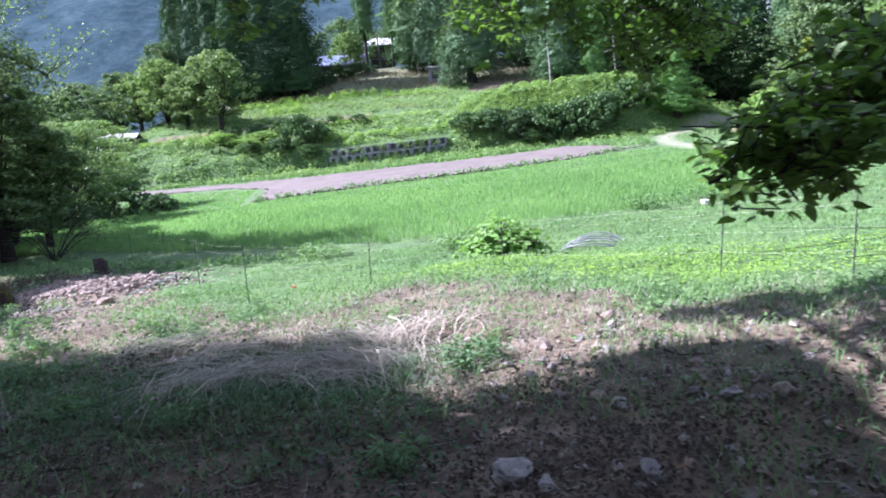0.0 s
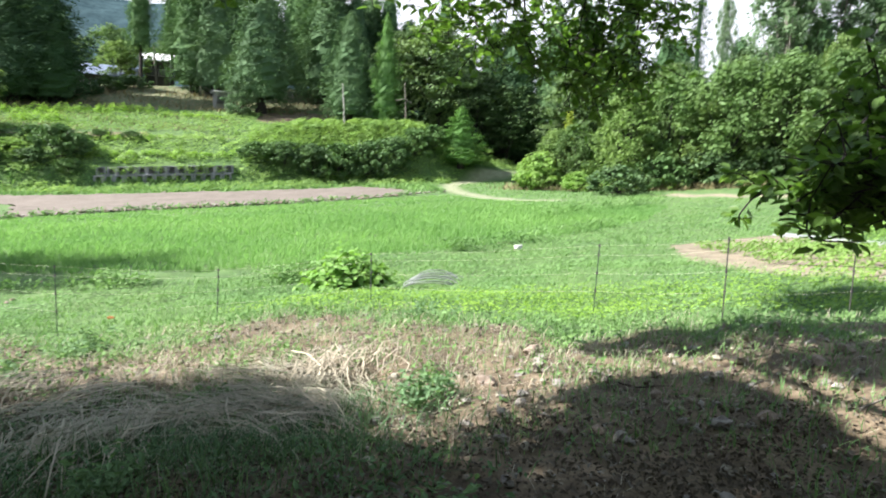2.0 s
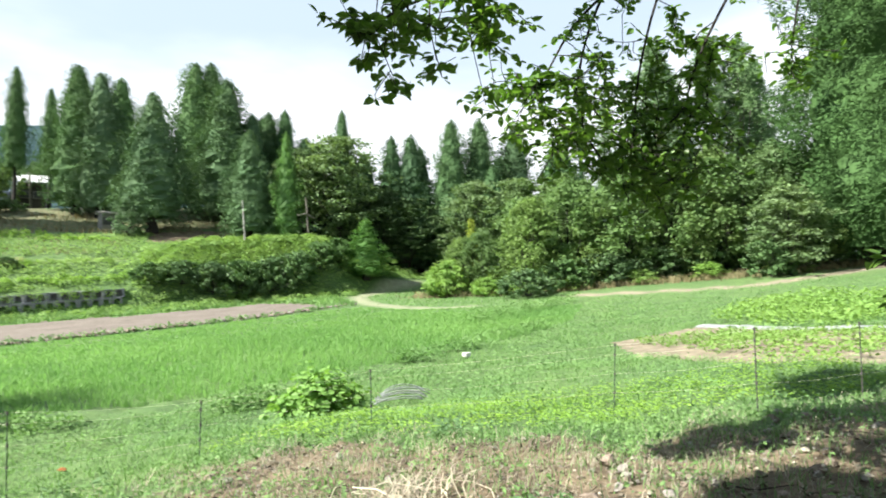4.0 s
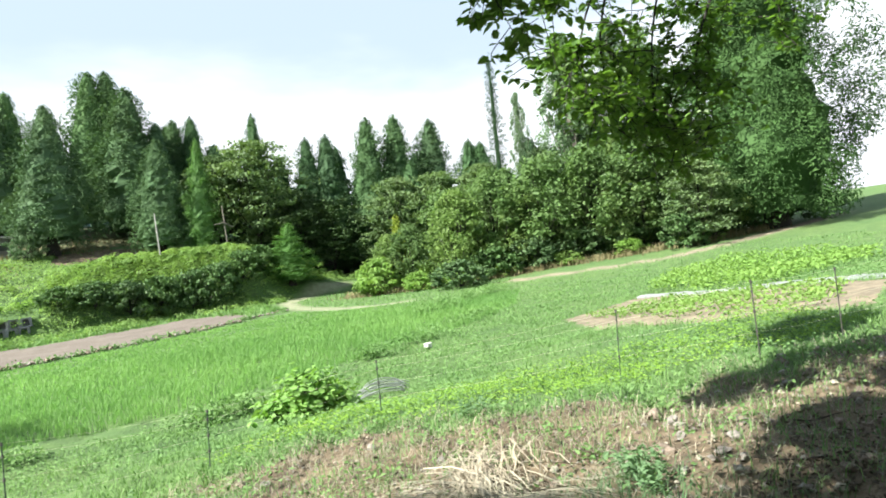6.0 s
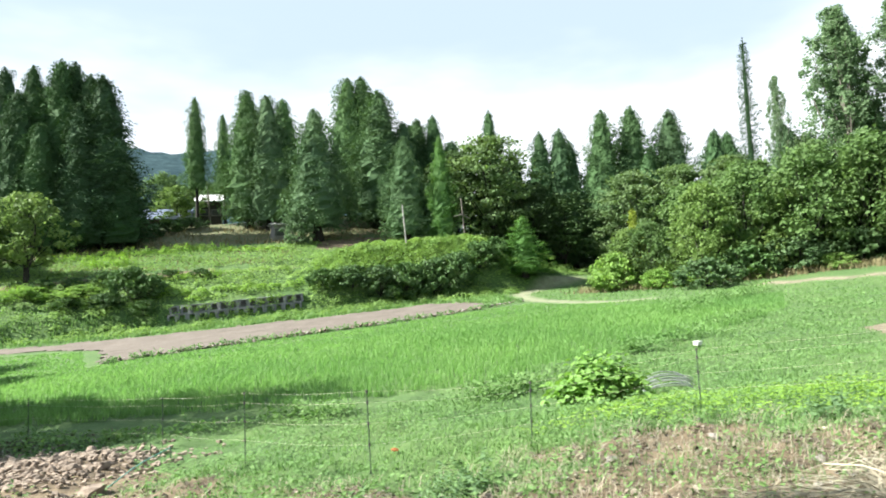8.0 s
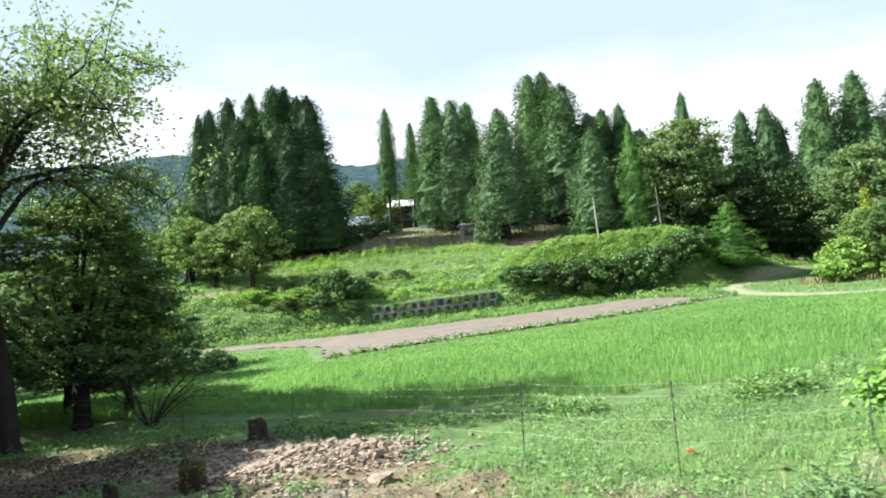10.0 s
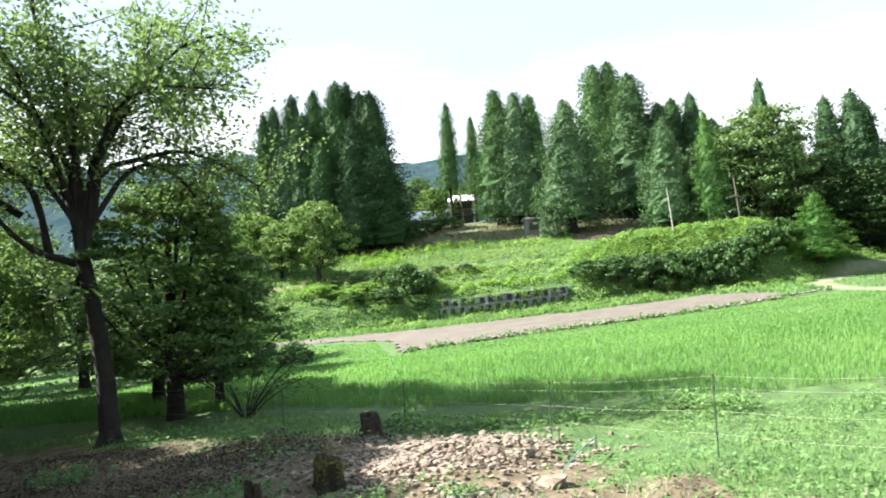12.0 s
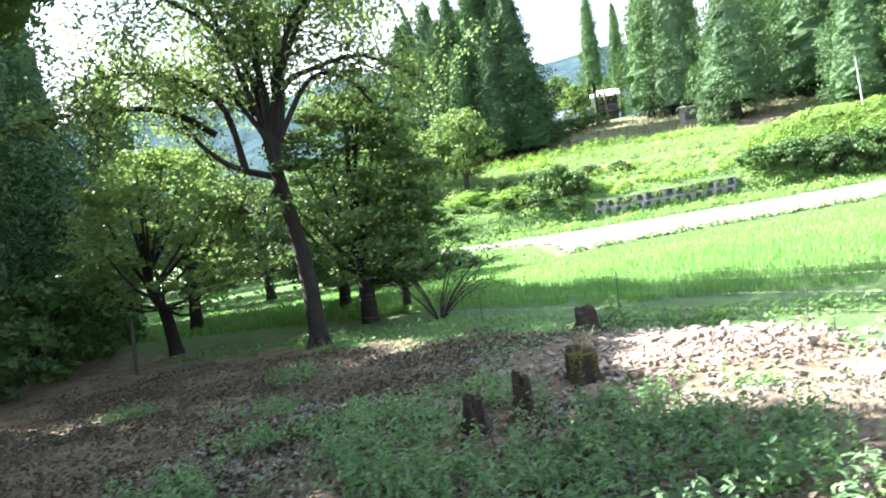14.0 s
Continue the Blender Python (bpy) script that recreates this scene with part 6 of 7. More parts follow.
def build_slope_weeds():
    """Sparse weeds and feathery clumps on the bare slope."""
    rng = np.random.default_rng(65)
    s, g = Soup(), Soup()
    spots = [(-11.0, 14.2, 0.7), (-9.5, 11.1, 0.8), (-8.8, 11.4, 0.5), (-9.9, 10.4, 0.8), (-9.2, 10.0, 0.7), (-11.4, 10.8, 0.6), (-11.1, 11.6, 0.6), (-8.5, 10.3, 0.35), (-8.0, 10.9, 0.3), (-13.2, 12.0, 0.5), (-12.2, 13.2, 0.7), (-10.5, 12.9, 0.6), (-10.4, 9.4, 0.7), (-9.0, 9.0, 0.6),
             (-14.5, 14.5, 0.7), (-12.8, 10.2, 0.5), (-15.5, 17.2, 0.8), (-17.5, 15.0, 0.6), (-8.4, 13.6, 0.3), (-7.9, 12.7, 0.3), (0.06, 5.5, 0.22), (0.32, 5.75, 0.18), (-3.6, 8.3, 0.4), (-4.2, 9.0, 0.4), (-2.0, 4.4, 0.18), (-0.4, 3.6, 0.14), (-3.2, 5.0, 0.25), (-2.9, 9.4, 0.4), (-4.5, 6.2, 0.5), (-5.4, 8.0, 0.4), (-6.5, 9.5, 0.4), (1.2, 8.8, 0.3)]
    for _ in range(16):
        spots.append((rng.uniform(-13.5, -7.8), rng.uniform(8.2, 12.6), rng.uniform(0.3, 0.7)))
    for cx, cy, r in spots:
        for _ in range(int(34 * r / 0.4)):
            x, y = cx + rng.normal(0, r * 0.45), cy + rng.normal(0, r * 0.45)
            p = np.array(spot(x, y))
            h = rng.uniform(0.14, 0.36) * (0.6 + r * 0.6)
            a = rng.uniform(0, 6.28)
            d = np.array([math.cos(a) * 0.5, math.sin(a) * 0.5, 1.0])
            k = 16
            q = np.linspace(0.2, 1, k)[:, None]
            at = p + d * h * q + rng.normal(0, 0.02, (k, 3))
            sd = unit(np.cross(d, rng.normal(size=(k, 3)))) * 0.05 * (1.15 - q)
            s.add(*leaf_quads(at + sd, rng.normal(0, 0.4, (k, 3)) + np.array([0, 0, 1]), rng.uniform(0.035, 0.095, k), 0.42, rng))
    x, y = np.concatenate([rng.uniform(-20, 5, 9000), rng.uniform(-6, 4.5, 16000)]), np.concatenate([rng.uniform(1.5, 18.5, 9000), rng.uniform(1.5, 9.0, 16000)])
    keep = (np.sin(x * 1.1 + 2 * np.sin(y * 0.7)) * np.sin(y * 1.4 + np.sin(x)) > -0.05) & (bare(x, y) > 0.3)
    x, y = x[keep], y[keep]
    n = len(x)
    g.add(*blades(np.stack([x, y, land(x, y)], 1), rng.uniform(0.04, 0.17, n), 0.008, rng.uniform(0.3, 0.95, n), rng))
    stuff("feathery_weeds", s, M_FERN, "feathery green weeds growing on the bare slope", "weeds")
    stuff("slope_grass", g, M_WEEDPALE, "sparse thin grass on the bare slope", "grass")


build_slope_weeds()


def build_stump(x, y, r, h, label, moss):
    rng = np.random.default_rng(int(abs(x) * 100))
    ob = thing("tree_stump", spot(x, y), label, "tree stump", "stumps")
    k = 22
    a = np.linspace(0, 2 * np.pi, k, endpoint=False)
    rows, f = [], []
    for z, m in ((-0.15, 1.75), (0.02, 1.45), (0.1, 1.15), (h * 0.5, 1.0), (h * 0.92, 0.97), (h, 0.9), (h + 0.005, 0.45), (h - 0.01, 0.02)):
        lob = 1 + (0.22 * np.sin(a * 4 + x) + 0.1 * np.sin(a * 7 + y)) * (1.2 if z < 0.15 else 0.45)
        rows.append(np.stack([np.cos(a) * r * m * lob, np.sin(a) * r * m * lob, np.full(k, z) + (0.05 * np.sin(a * 2 + x) + 0.035 * np.sin(a * 5 + y) + rng.normal(0, 0.015, k)) * (z > h * 0.8)], 1) + rng.normal(0, 0.008, (k, 3)))
    n = len(rows)
    for i in range(n - 1):
        for j in range(k):
            f.append((i * k + j, i * k + (j + 1) % k, (i + 1) * k + (j + 1) % k, (i + 1) * k + j))
    me = mesh_of("wood", np.concatenate(rows), f, M_STUMP, True)
    part("wood", me, ob)
    if moss:
        s = Soup()
        m = 900
        aa, zz = rng.uniform(0, 6.28, m), rng.uniform(0.1, 1.03, m) ** 0.6 * h
        rr = r * 1.02 * (1 + 0.1 * np.sin(aa * 4 + x)) * np.where(rng.uniform(0, 1, m) < 0.35, np.sqrt(rng.uniform(0, 1, m)), 1)
        top = rr < r * 0.99
        zz = np.where(top, h + 0.02, zz)
        c = np.stack([np.cos(aa) * rr, np.sin(aa) * rr, zz], 1)
        s.add(*leaf_quads(c, np.stack([np.cos(aa), np.sin(aa), np.full(m, 0.6)], 1), rng.uniform(0.02, 0.05, m), 0.6, rng))
        part("moss", s.mesh("moss", M_MOSS), ob, "yellow-green moss")
        g = Soup()
        g.add(*blades(np.stack([rng.normal(0, 0.06, 26), rng.normal(0, 0.06, 26), np.full(26, h - 0.02)], 1), rng.uniform(0.12, 0.42, 26), 0.012, rng.uniform(0.1, 0.6, 26), rng))
        part("sprig", g.mesh("sprig", M_DRY), ob, "dry grass sprouting from the top")


build_stump(-9.68, 13.75, 0.19, 0.5, "old tree stump covered with yellow-green moss", True)
build_stump(-10.25, 12.5, 0.095, 0.4, "small weathered brown tree stump among weeds", False)
build_stump(-9.8, 18.0, 0.19, 0.42, "brown tree stump beside the rock heap", False)
build_stump(-10.6, 11.7, 0.10, 0.30, "low broken brown stump among weeds", False)


# ------------------------------------------------------------ fence
def build_fence():
    rng = np.random.default_rng(71)
    ob = thing("wire_fence", spot(-3.5, 11.1), "low electric fence of thin dark posts and pale wires", "fence")
    inv = ob.matrix_world.inverted()
    posts = [(9.2, 5.6), (6.0, 6.5), (4.3, 6.8), (3.6, 8.5), (0.9, 10.6), (-1.4, 11.1), (-3.55, 11.1), (-5.0, 12.7), (-6.45, 16.5), (-9.2, 18.6), (-12.4, 20.9), (-18.5, 24.0)]
    tops = []
    for i, (x, y) in enumerate(posts):
        h = 1.02 if i not in (4, 5) else 0.8
        b = Soup()
        lean = rng.normal(0, 0.035, 2)
        p0, p1 = np.array(spot(x, y, -0.2)), np.array(spot(x + lean[0], y + lean[1], h))
        b.add(*tube([p0, (p0 + p1) / 2, p1], [0.008, 0.008, 0.007], 7))
        me = b.mesh("post", M_POST if i in (1, 2, 0) else M_POSTGREEN, True)
        me.transform(inv)
        post = part("post", me, ob, "thin dark post" if i < 3 else "thin green post")
        tops.append((p0, p1))
        for q in (0.35, 0.6, 0.85, 0.98):
            c = Soup()
            e = p0 + (p1 - p0) * ((q * h + 0.2) / (h + 0.2))
            c.add(*tube([e - np.array([0, 0.004, 0.02]), e + np.array([0, 0.004, 0.02])], [0.015, 0.015], 6))
            me = c.mesh("clip", M_POST, True)
            me.transform(inv)
            part("clip", me, post)
    for q in (0.35, 0.6, 0.85, 0.98):
        for (a0, a1), (b0, b1) in zip(tops, tops[1:]):
            a, b = a0 + (a1 - a0) * (q * 0.84 + 0.16), b0 + (b1 - b0) * (q * 0.84 + 0.16)
            mid = (a + b) / 2 - np.array([0, 0, 0.03])
            w = Soup()
            w.add(*tube(curve_through([a, mid, b], 7), np.full(7, 0.001), 4))
            me = w.mesh("wire", M_WIRE, True)
            me.transform(inv)
            part("wire", me, ob, "thin pale wire")


build_fence()


def build_stake(x, y, h, r, label):
    ob = thing("stake", spot(x, y), label, "stake", "stakes")
    b = Soup()
    b.add(*tube([(0, 0, -0.2), (0.01, 0, h * 0.5), (0.02, 0.01, h)], [r, r, r * 0.8], 7))
    part("rod", b.mesh("rod", M_POST, True), ob)


build_stake(-6.5, 15.1, 0.42, 0.012, "short dark stake by the rock heap")
build_stake(-21.9, 20.3, 1.5, 0.05, "thin dark sapling stake in the shade")


# ------------------------------------------------------------ things in the field
def build_hoops():
    ob = thing("hoop_bundle", spot(3.3, 14.6), "bundle of pale plastic hoops lying in the weeds", "plastic hoops")
    rng = np.random.default_rng(81)
    for i in range(13):
        b = Soup()
        a = np.linspace(0.15, 2.99, 16)
        r = 0.66 - 0.045 * (i % 4)
        tilt = rng.normal(0, 0.12)
        pts = np.stack([np.cos(a) * r + 0.035 * (i - 6), -0.3 + 0.05 * i + np.sin(a) * tilt, np.sin(a) * (0.13 + 0.018 * (i % 6)) + 0.05 + 0.009 * i], 1)
        b.add(*tube(pts, np.full(16, 0.011), 7))
        part("hoop", b.mesh("hoop", M_PIPE, True), ob)


build_hoops()


def build_white_box():
    ob = thing("foam_box", spot(7.6, 19.0), "small white foam box lying in the grass", "box", turn=20)
    part("body", box_mesh("body", (0.24, 0.16, 0.1), M_WHITE, 0.02, (0, 0, 0.11)), ob)
    part("lid", box_mesh("lid", (0.26, 0.18, 0.03), M_WHITE, 0.01, (0, 0, 0.17)), ob)


build_white_box()


def build_scraps():
    """A crumpled orange scrap in the grass, and a teal cane lying by the rock heap."""
    rng = np.random.default_rng(85)
    ob = thing("orange_scrap", spot(-3.0, 12.15, 0.03), "small crumpled orange scrap lying in the grass", "scrap")
    bm = bmesh.new()
    bmesh.ops.create_icosphere(bm, subdivisions=2, radius=0.048)
    for v in bm.verts:
        v.co = Vector((v.co.x * 1.2, v.co.y, v.co.z * 0.55 + 0.03)) * (1 + 0.35 * noise.noise(v.co * 23))
    me = bpy.data.meshes.new("sheet")
    bm.to_mesh(me)
    bm.free()
    me.materials.append(M_ORANGE)
    part("sheet", me, ob)
    a, b_ = np.array(spot(-6.85, 12.9, 0.05)), np.array(spot(-6.1, 14.2, 0.32))
    cane = thing("cane", tuple(a), "thin teal cane leaning in the grass by the rock heap", "cane")
    c = Soup()
    c.add(*tube(curve_through([(0, 0, -0.05), (b_ - a) * 0.5 + np.array([0, 0, 0.03]), b_ - a], 8), np.full(8, 0.009), 7))
    part("rod", c.mesh("rod", M_TEAL, True), cane)
    k = Soup()
    k.add(*tube([tuple(b_ - a - np.array([0, 0, 0.4])), tuple(b_ - a + np.array([0.01, 0.01, 0.03]))], [0.008, 0.007], 6))
    part("prop", k.mesh("prop", M_POSTGREEN, True), cane)


build_scraps()


def build_bush():
    """The bright bush with broad leaves at the field edge."""
    rng = np.random.default_rng(82)
    ob = thing("leafy_bush", spot(1.2, 13.6), "bright yellow-green bush with broad leaves at the field edge", "bush")
    b, c, n, t, sz = Soup(), [], [], [], []
    for i in range(64):
        a, r = rng.uniform(0, 6.28), math.sqrt(rng.uniform(0, 1)) * 0.95
        e = np.array([math.cos(a) * r * 0.85, math.sin(a) * r * 1.05, rng.uniform(0.3, 0.95) * math.sqrt(max(0.08, 1.05 - (r / 0.95) ** 2))])
        line = limb(b, [(e[0] * 0.15, e[1] * 0.15, -0.05), e * np.array([0.5, 0.5, 0.65]), e], 0.012, 0.004, 6, 5)
        for _ in range(80):
            p = line[rng.integers(2, 6)] + rng.normal(0, 0.12, 3)
            d = unit(rng.normal(0, 1, 3) + np.array([0, 0, -0.2]))
            c.append(p)
            t.append(d)
            n.append(rng.normal(0, 0.4, 3) + np.array([p[0], p[1], 0]) * 0.5 + np.array([0, 0, 1.1]))
            sz.append(rng.uniform(0.09, 0.17))
    part("branchwork", b.mesh("branchwork", M_WEED, True), ob)
    s = Soup()
    s.add(*leaf_shapes(np.array(c), np.array(n), np.array(t), np.array(sz), 0.85, rng))
    part("foliage", s.mesh("foliage", M_BUSHLEAF), ob, "broad bright leaves")


build_bush()


def build_field_edge():
    """Taller weeds in front of the rice, and the vegetable bed."""
    rng = np.random.default_rng(83)
    s = Soup()
    for x0, y0, x1, y1, k, hh in ((-0.2, 16.6, 1.6, 16.9, 26, 0.4), (-10.0, 18.9, -5.5, 17.6, 20, 0.3), (-5.5, 17.4, -2.5, 16.9, 14, 0.3), (5.5, 19.4, 8.6, 20.6, 26, 0.4), (13, 27.5, 24, 33.5, 60, 0.6), (9, 21.4, 15, 24, 24, 0.3)):
        for _ in range(k):
            q = rng.uniform()
            x, y = x0 + (x1 - x0) * q + rng.normal(0, 0.3), y0 + (y1 - y0) * q + rng.normal(0, 0.25)
            m = 40
            at = np.array(spot(x, y)) + rng.normal(0, 0.17, (m, 3)) * np.array([1, 1, 0]) + np.stack([np.zeros(m), np.zeros(m), rng.uniform(0.05, hh, m)], 1)
            s.add(*leaf_quads(at, rng.normal(0, 0.5, (m, 3)) + np.array([0, 0, 0.9]), rng.uniform(0.06, 0.13, m), 0.65, rng))
    stuff("tall_weeds", s, M_WEED, "clumps of taller green weeds before the rice", "weeds")
    v = Soup()
    for row in range(7):
        for q in np.arange(0, 1, 0.022):
            a, b = np.array([12.9 + row * 0.62, 17.0 - row * 0.05]), np.array([9.8 + row * 0.75, 8.4 + row * 0.2])
            x, y = a + (b - a) * q + rng.normal(0, 0.06, 2)
            if rng.uniform() < 0.75:
                m = 14
                at = np.array(spot(x, y, 0.05)) + rng.normal(0, 0.1, (m, 3)) * np.array([1, 1, 0.6]) + np.array([0, 0, 0.07])
                v.add(*leaf_quads(at, rng.normal(0, 0.5, (m, 3)) + np.array([0, 0, 0.9]), rng.uniform(0.08, 0.16, m), 0.6, rng))
    stuff("vegetable_rows", v, M_KUDZU, "rows of young green vegetables in the bare bed", "vegetables")
    w = Soup()
    x, y = scatter([(18.8, 19.0), (17.5, 13.0), (24, 12), (31, 17), (31, 22.5), (25, 22)], 60, rng)
    n = len(x)
    w.add(*leaf_quads(np.stack([x, y, land(x, y) + rng.uniform(0.1, 0.5, n)], 1), rng.normal(0, 0.5, (n, 3)) + np.array([0, 0, 0.9]), rng.uniform(0.1, 0.2, n), 0.75, rng))
    stuff("bean_rows", w, M_KUDZU, "patch of leafy yellow-green crops above the bed", "crops")
    line = curve_through([(17.6, 18.5, 0), (18.2, 16.5, 0), (17.7, 14.4, 0), (16.0, 10.8, 0), (14.6, 8.0, 0)], 30)
    vv, ff = [], []
    for i, (x, y, _) in enumerate(line):
        for j, u in enumerate((-0.32, -0.24, 0.0, 0.24, 0.32)):
            vv.append(spot(x + u, y, (0.0, 0.06, 0.09, 0.06, 0.0)[j] + rng.normal(0, 0.012)))
    for i in range(29):
        for j in range(4):
            a = i * 5 + j
            ff.append((a, a + 1, a + 6, a + 5))
    tagged(new("mulch_strip", mesh_of("mulch_strip", vv, ff, M_MULCH, True)), "pale plastic film laid over a raised vegetable row", "mulch film", "mulch strips")


build_field_edge()


# ------------------------------------------------------------ beyond the field
def block_mesh():
    """A hollow concrete block; a dark sheet stands for the shade in its open pocket."""
    w, h, d, r = 0.77, 0.70, 0.6, 0.16
    outer = [(-w / 2, 0, 0), (w / 2, 0, 0), (w / 2, 0, h), (-w / 2, 0, h)]
    inner = [(-w / 2 + 0.15, 0, 0.1), (w / 2 - 0.15, 0, 0.1), (w / 2 - 0.19, 0, h - 0.1), (-w / 2 + 0.19, 0, h - 0.1)]
    deep = [(x, 0.24, z) for x, _, z in inner]
    back = [(x, d, z) for x, _, z in outer]
    v = outer + inner + deep + back
    f = [(0, 1, 5, 4), (1, 2, 6, 5), (2, 3, 7, 6), (3, 0, 4, 7), (4, 5, 9, 8), (5, 6, 10, 9), (6, 7, 11, 10), (7, 4, 8, 11),
         (0, 12, 13, 1), (1, 13, 14, 2), (2, 14, 15, 3), (3, 15, 12, 0), (15, 14, 13, 12)]
    frame_me = mesh_of("block", v, f, M_CONCRETE)
    fill = mesh_of("fill", [(x, 0.236, z) for x, _, z in inner], [(0, 1, 2, 3)], M_DARKOPENING)
    return frame_me, fill


def build_block_wall():
    rng = np.random.default_rng(91)
    ob = thing("block_wall", spot(-5.1, 61.2), "low retaining wall of two rows of hollow grey concrete blocks", "retaining wall")
    inv = ob.matrix_world.inverted()
    me, fill = block_mesh()
    for row in range(2):
        for i in range(14):
            x = -10.2 + i * 0.775 + (0.2 if row else 0.0)
            z = -0.52 + 0.055 * (x + 10.6) + row * 0.70
            b = part("block", me, ob)
            b.matrix_basis = inv @ pose(x, 61.1 + row * 0.22 + 0.02 * math.sin(i * 2.1), z, rng.normal(0, 3.0), rng.normal(0, 2.6) - 3.0, rng.normal(0, 6.0))
            g = part("fill", fill, b, "dark back of the pocket, coloured as shade")
    s = Soup()
    for _ in range(80):
        x = rng.uniform(-10.6, 0.4)
        z = -0.5 + 0.055 * (x + 10.6) + (rng.uniform(0.1, 1.5) if rng.uniform() < 0.5 else rng.choice([0.0, 1.4]))
        m = 22
        at = np.array([x, 61.05 + 0.12 * (z > 0.3), z]) + rng.normal(0, 0.16, (m, 3)) * np.array([1.2, 0.5, 0.8])
        s.add(*leaf_quads(at, rng.normal(0, 0.5, (m, 3)) + np.array([0, -0.5, 0.7]), rng.uniform(0.08, 0.18, m), 0.7, rng))
    stuff("wall_weeds", s, M_KUDZU, "green weeds hanging over the block wall", "weeds")


build_block_wall()


def build_edging():
    rng = np.random.default_rng(92)
    ob = thing("stone_edging", spot(0, 42.2), "line of pale stones along the tilled plot", "stone edging")
    ex, ey = [-11.7, -10.4, -8.3, -5.9, -2.7, 4.0, 8.6, 16.1], [38.0, 39.2, 40.0, 41.0, 41.5, 43.1, 44.9, 49.6]
    for i in range(230):
        x = -11.6 + 27.6 * rng.uniform() ** 0.9
        y = np.interp(x, ex, ey) + rng.normal(0.1, 0.2)
        lay_stone("stone", (STONES + GREYS)[int(rng.integers(0, 12))], x, float(y), rng.uniform(0.1, 0.26), rng, ob, 0.0, 0.08)
    s = Soup()
    for i in range(150):
        x = rng.uniform(-11.6, 16)
        y = np.interp(x, ex, ey) + rng.normal(0.0, 0.25)
        m = 16
        at = np.array(spot(x, float(y), 0.02)) + rng.normal(0, 0.1, (m, 3)) * np.array([0.8, 0.8, 1.0]) + np.array([0, 0, 0.14])
        s.add(*leaf_quads(at, rng.normal(0, 0.6, (m, 3)) + np.array([0, 0, 0.7]), rng.uniform(0.1, 0.22, m), 0.5, rng))
    stuff("edging_weeds", s, M_WEEDPALE, "grey-green weeds between the edging stones", "weeds")


def gable_house(x, y, w, d, h, rise, wall_mat, roof_mat, label, turn, eave=0.5, windows=2):
    ob = thing("house", spot(x, y, -0.3), label, "house", "houses", turn=turn)
    v = [(-w / 2, -d / 2, 0), (w / 2, -d / 2, 0), (w / 2, d / 2, 0), (-w / 2, d / 2, 0), (-w / 2, -d / 2, h), (w / 2, -d / 2, h), (w / 2, d / 2, h), (-w / 2, d / 2, h), (-w / 2, 0, h + rise), (w / 2, 0, h + rise)]
    bm = bmesh.new()
    vs = [bm.verts.new(p) for p in v]
    for fc in ((0, 1, 5, 4), (2, 3, 7, 6), (1, 2, 6, 9, 5), (3, 0, 4, 8, 7), (3, 2, 1, 0)):
        bm.faces.new([vs[i] for i in fc])
    me = bpy.data.meshes.new("wall")
    bm.to_mesh(me)
    bm.free()
    me.materials.append(wall_mat)
    part("wall", me, ob)
    for s_ in (-1, 1):
        wx, wy = w / 2 + eave, d / 2 + eave
        zl = h - rise * eave / (d / 2)
        t = 0.14
        q = [(-wx, s_ * wy, zl), (wx, s_ * wy, zl), (wx, 0, h + rise), (-wx, 0, h + rise)]
        vv = q + [(a, b, c + t) for a, b, c in q]
        ff = [(0, 1, 2, 3), (4, 5, 6, 7), (0, 1, 5, 4), (1, 2, 6, 5), (2, 3, 7, 6), (3, 0, 4, 7)]
        part("roof", mesh_of("roof", vv, ff, roof_mat), ob)
        for r in range(int(w / 0.9)):
            xr = -wx + 0.45 + r * 0.9
            vv = [(xr - 0.03, s_ * wy, zl + t), (xr + 0.03, s_ * wy, zl + t), (xr + 0.03, 0, h + rise + t), (xr - 0.03, 0, h + rise + t)]
            vv = vv + [(a, b, c + 0.05) for a, b, c in vv]
            part("roof_seam", mesh_of("roof_seam", vv, ff, roof_mat), ob)
    for i in range(windows):
        xw = -w / 2 + (i + 0.5) * w / windows
        win = part("window", box_mesh("window", (1.3, 0.1, 1.0), M_WALLPALE, 0.01, (xw, -d / 2 - 0.03, h * 0.55)), ob)
        part("pane", box_mesh("pane", (1.1, 0.04, 0.8), M_DARKOPENING, 0, (xw, -d / 2 - 0.09, h * 0.55)), win)
    return ob


gable_house(-8.5, 105.5, 3.2, 6.0, 3.9, 1.2, M_WALLDARK, M_ROOF, "dark boarded house with a pale metal roof among cedars", 0)
gable_house(-15.5, 101.5, 8.5, 6.0, 1.6, 1.5, M_WALLDARK, M_ROOFBLUE, "low house with a blue-grey roof among cedars", 0)
gable_house(-0.4, 80.6, 1.3, 1.3, 1.9, 0.15, M_WALLPALE, M_POLE, "small grey shed on the terrace", 15, 0.25, 1)
gable_house(-33.5, 69.0, 3.2, 2.2, 1.2, 0.4, M_WALLDARK, M_POLE, "low grey shed below the terrace trees", 10, 0.3, 1)


def build_pole(x, y, h, r, arm, label, material):
    ob = thing("pole", spot(x, y), label, "pole", "poles")
    b = Soup()
    b.add(*tube([(0.28, 0, -0.3), (0.14, 0, h * 0.5), (0, 0, h)], [r, r * 0.9, r * 0.75], 9))
    part("shaft", b.mesh("shaft", material, True), ob)
    if arm:
        c = Soup()
        c.add(*tube([(-0.9, 0, h * 0.55), (0, -0.05, h * 0.6), (0.9, 0, h * 0.5)], [0.05, 0.06, 0.05], 7))
        part("crossarm", c.mesh("crossarm", material, True), ob)


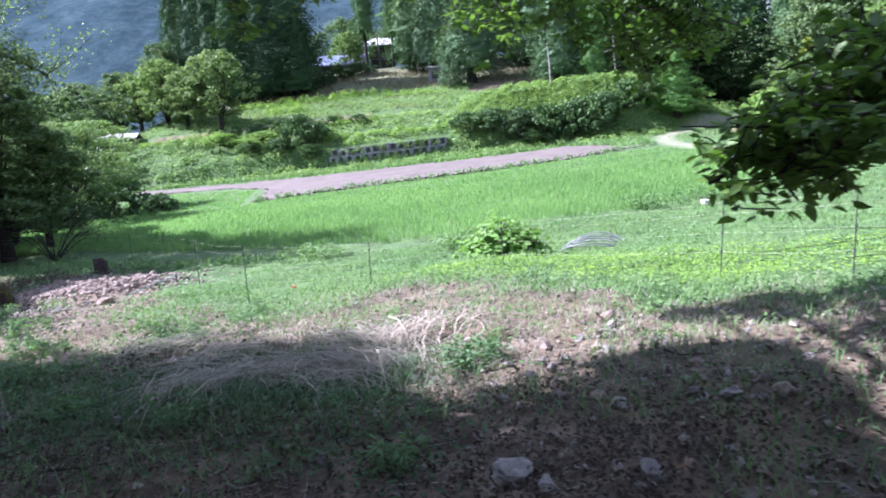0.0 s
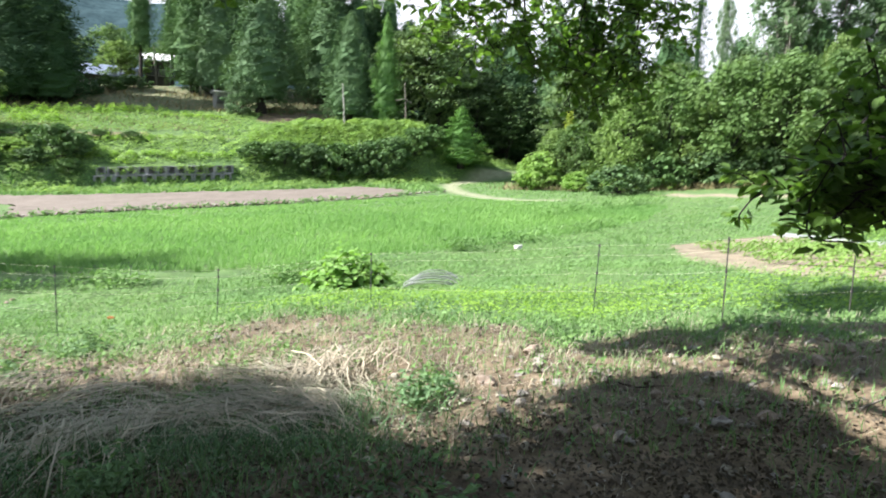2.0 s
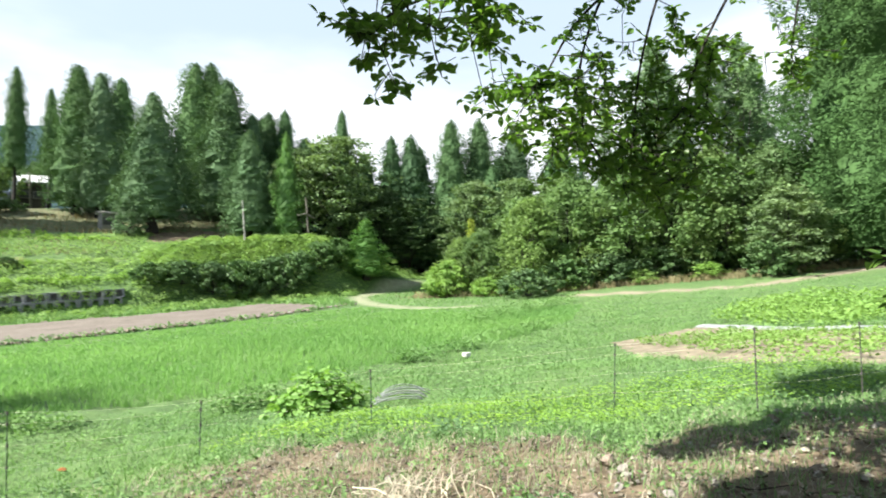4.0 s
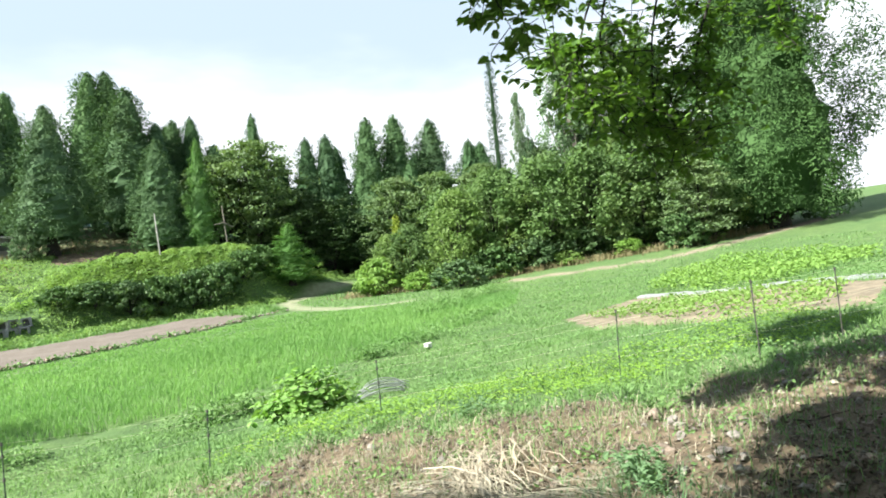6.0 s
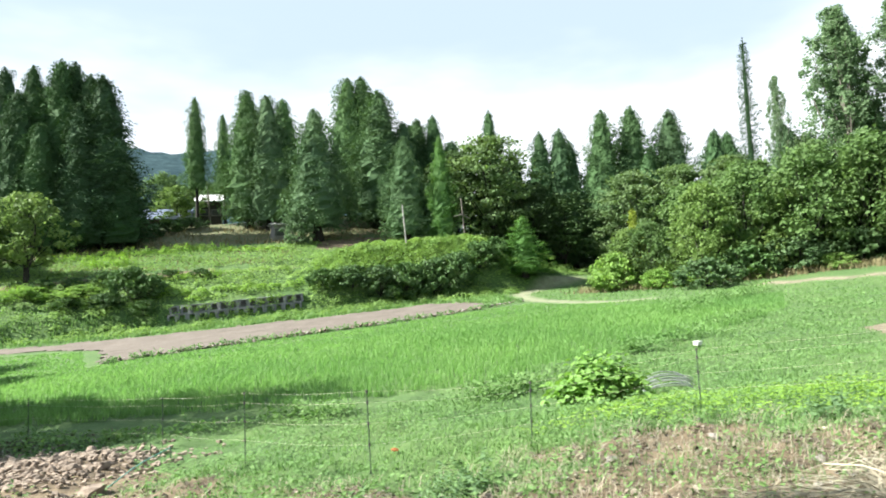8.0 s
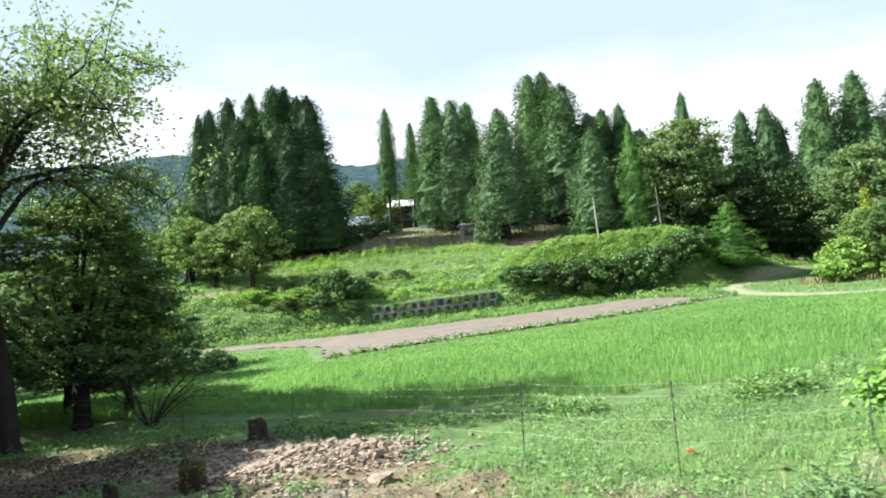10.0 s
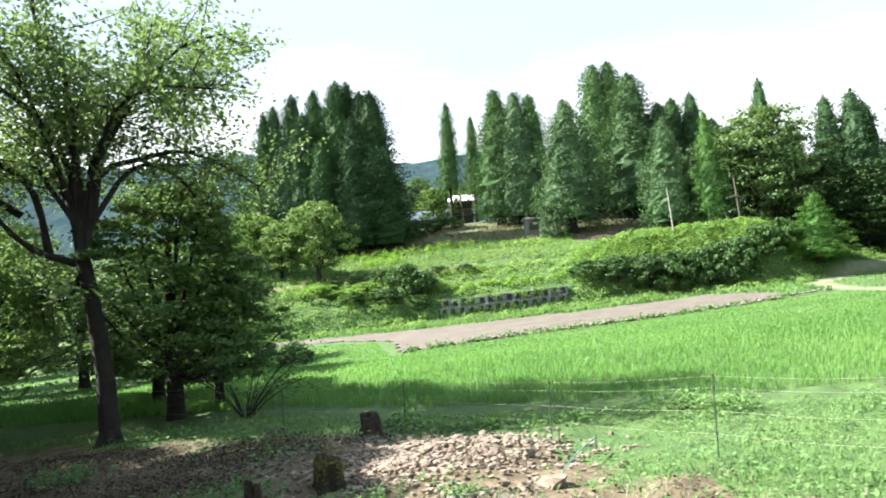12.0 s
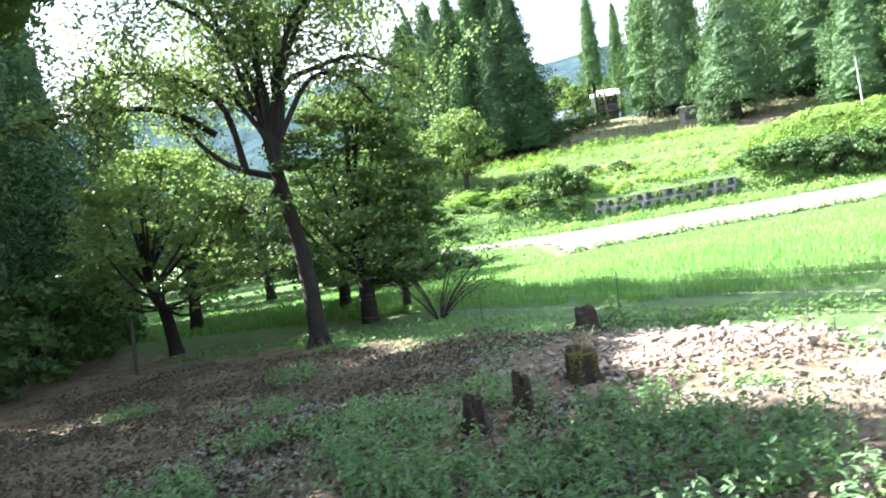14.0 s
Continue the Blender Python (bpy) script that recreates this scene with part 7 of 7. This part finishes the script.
build_pole(10.6, 64.8, 4.2, 0.075, False, "pale slanting pole on top of the mound", M_POLE)
build_pole(17.3, 66.4, 4.2, 0.07, True, "weathered grey pole with a crossarm behind the mound", M_BARKPALE)
build_pole(-8.7, 100.0, 5.5, 0.16, False, "dark utility pole beside the house", M_BARKPALE)


def build_mound_cover():
    """Overhanging dark shrubs on the face of the mound and vines on its top."""
    rng = np.random.default_rng(93)
    s = Soup()
    n = 30000
    x = rng.uniform(2, 21.5, n)
    y = rng.uniform(62.6, 67.5, n)
    up = 0.1 + 0.45 * np.abs(np.sin(x * 1.7 + y) * np.sin(y * 1.3 - x * 0.7)) * rng.uniform(0.3, 1, n)
    s.add(*leaf_quads(np.stack([x, y, land(x, y) + up], 1), rng.normal(0, 0.5, (n, 3)) + np.array([-0.1, -0.2, 1.0]), rng.uniform(0.13, 0.28, n), 0.75, rng))
    stuff("mound_vines", s, M_KUDZU, "green vines spread over the mound", "vines")


build_mound_cover()


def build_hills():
    """Wooded hills far behind, with haze put into their blue-green colour."""
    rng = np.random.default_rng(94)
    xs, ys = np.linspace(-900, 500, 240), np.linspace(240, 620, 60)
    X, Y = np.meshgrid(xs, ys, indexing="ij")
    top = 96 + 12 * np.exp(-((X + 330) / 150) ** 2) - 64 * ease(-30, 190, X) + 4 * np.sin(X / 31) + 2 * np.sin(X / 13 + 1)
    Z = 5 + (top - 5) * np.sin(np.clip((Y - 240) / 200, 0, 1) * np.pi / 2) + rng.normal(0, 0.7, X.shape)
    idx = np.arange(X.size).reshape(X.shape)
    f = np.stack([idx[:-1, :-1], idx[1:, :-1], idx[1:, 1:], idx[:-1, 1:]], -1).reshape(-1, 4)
    tagged(new("backdrop_hills", mesh_of("backdrop_hills", np.stack([X, Y, Z], -1).reshape(-1, 3), f, M_HILL, True)), "distant wooded hills, tinted blue-green for haze", "hills", kind="structure")


build_hills()
plant(BROAD_A, "broadleaf_tree", "leafy tree beyond the field", "trees beyond the field",
      [(-40, 64, 8, 9), (-34.5, 84, 9.5, 8), (-38.5, 80, 8.5, 8), (-44, 76, 9, 9), (-47, 60, 9, 10), (-52, 70, 10, 12), (-44, 82, 10, 11), (-58, 62, 9, 11), (-50, 90, 12, 12), (-62, 80, 12, 13), (-40, 108, 11, 12), (-16, 118, 10, 12), (-25, 112, 11, 12), (-8, 125, 9, 12)], 9, 8.5)

# the many stones last
build_rock_pile()
build_edging()
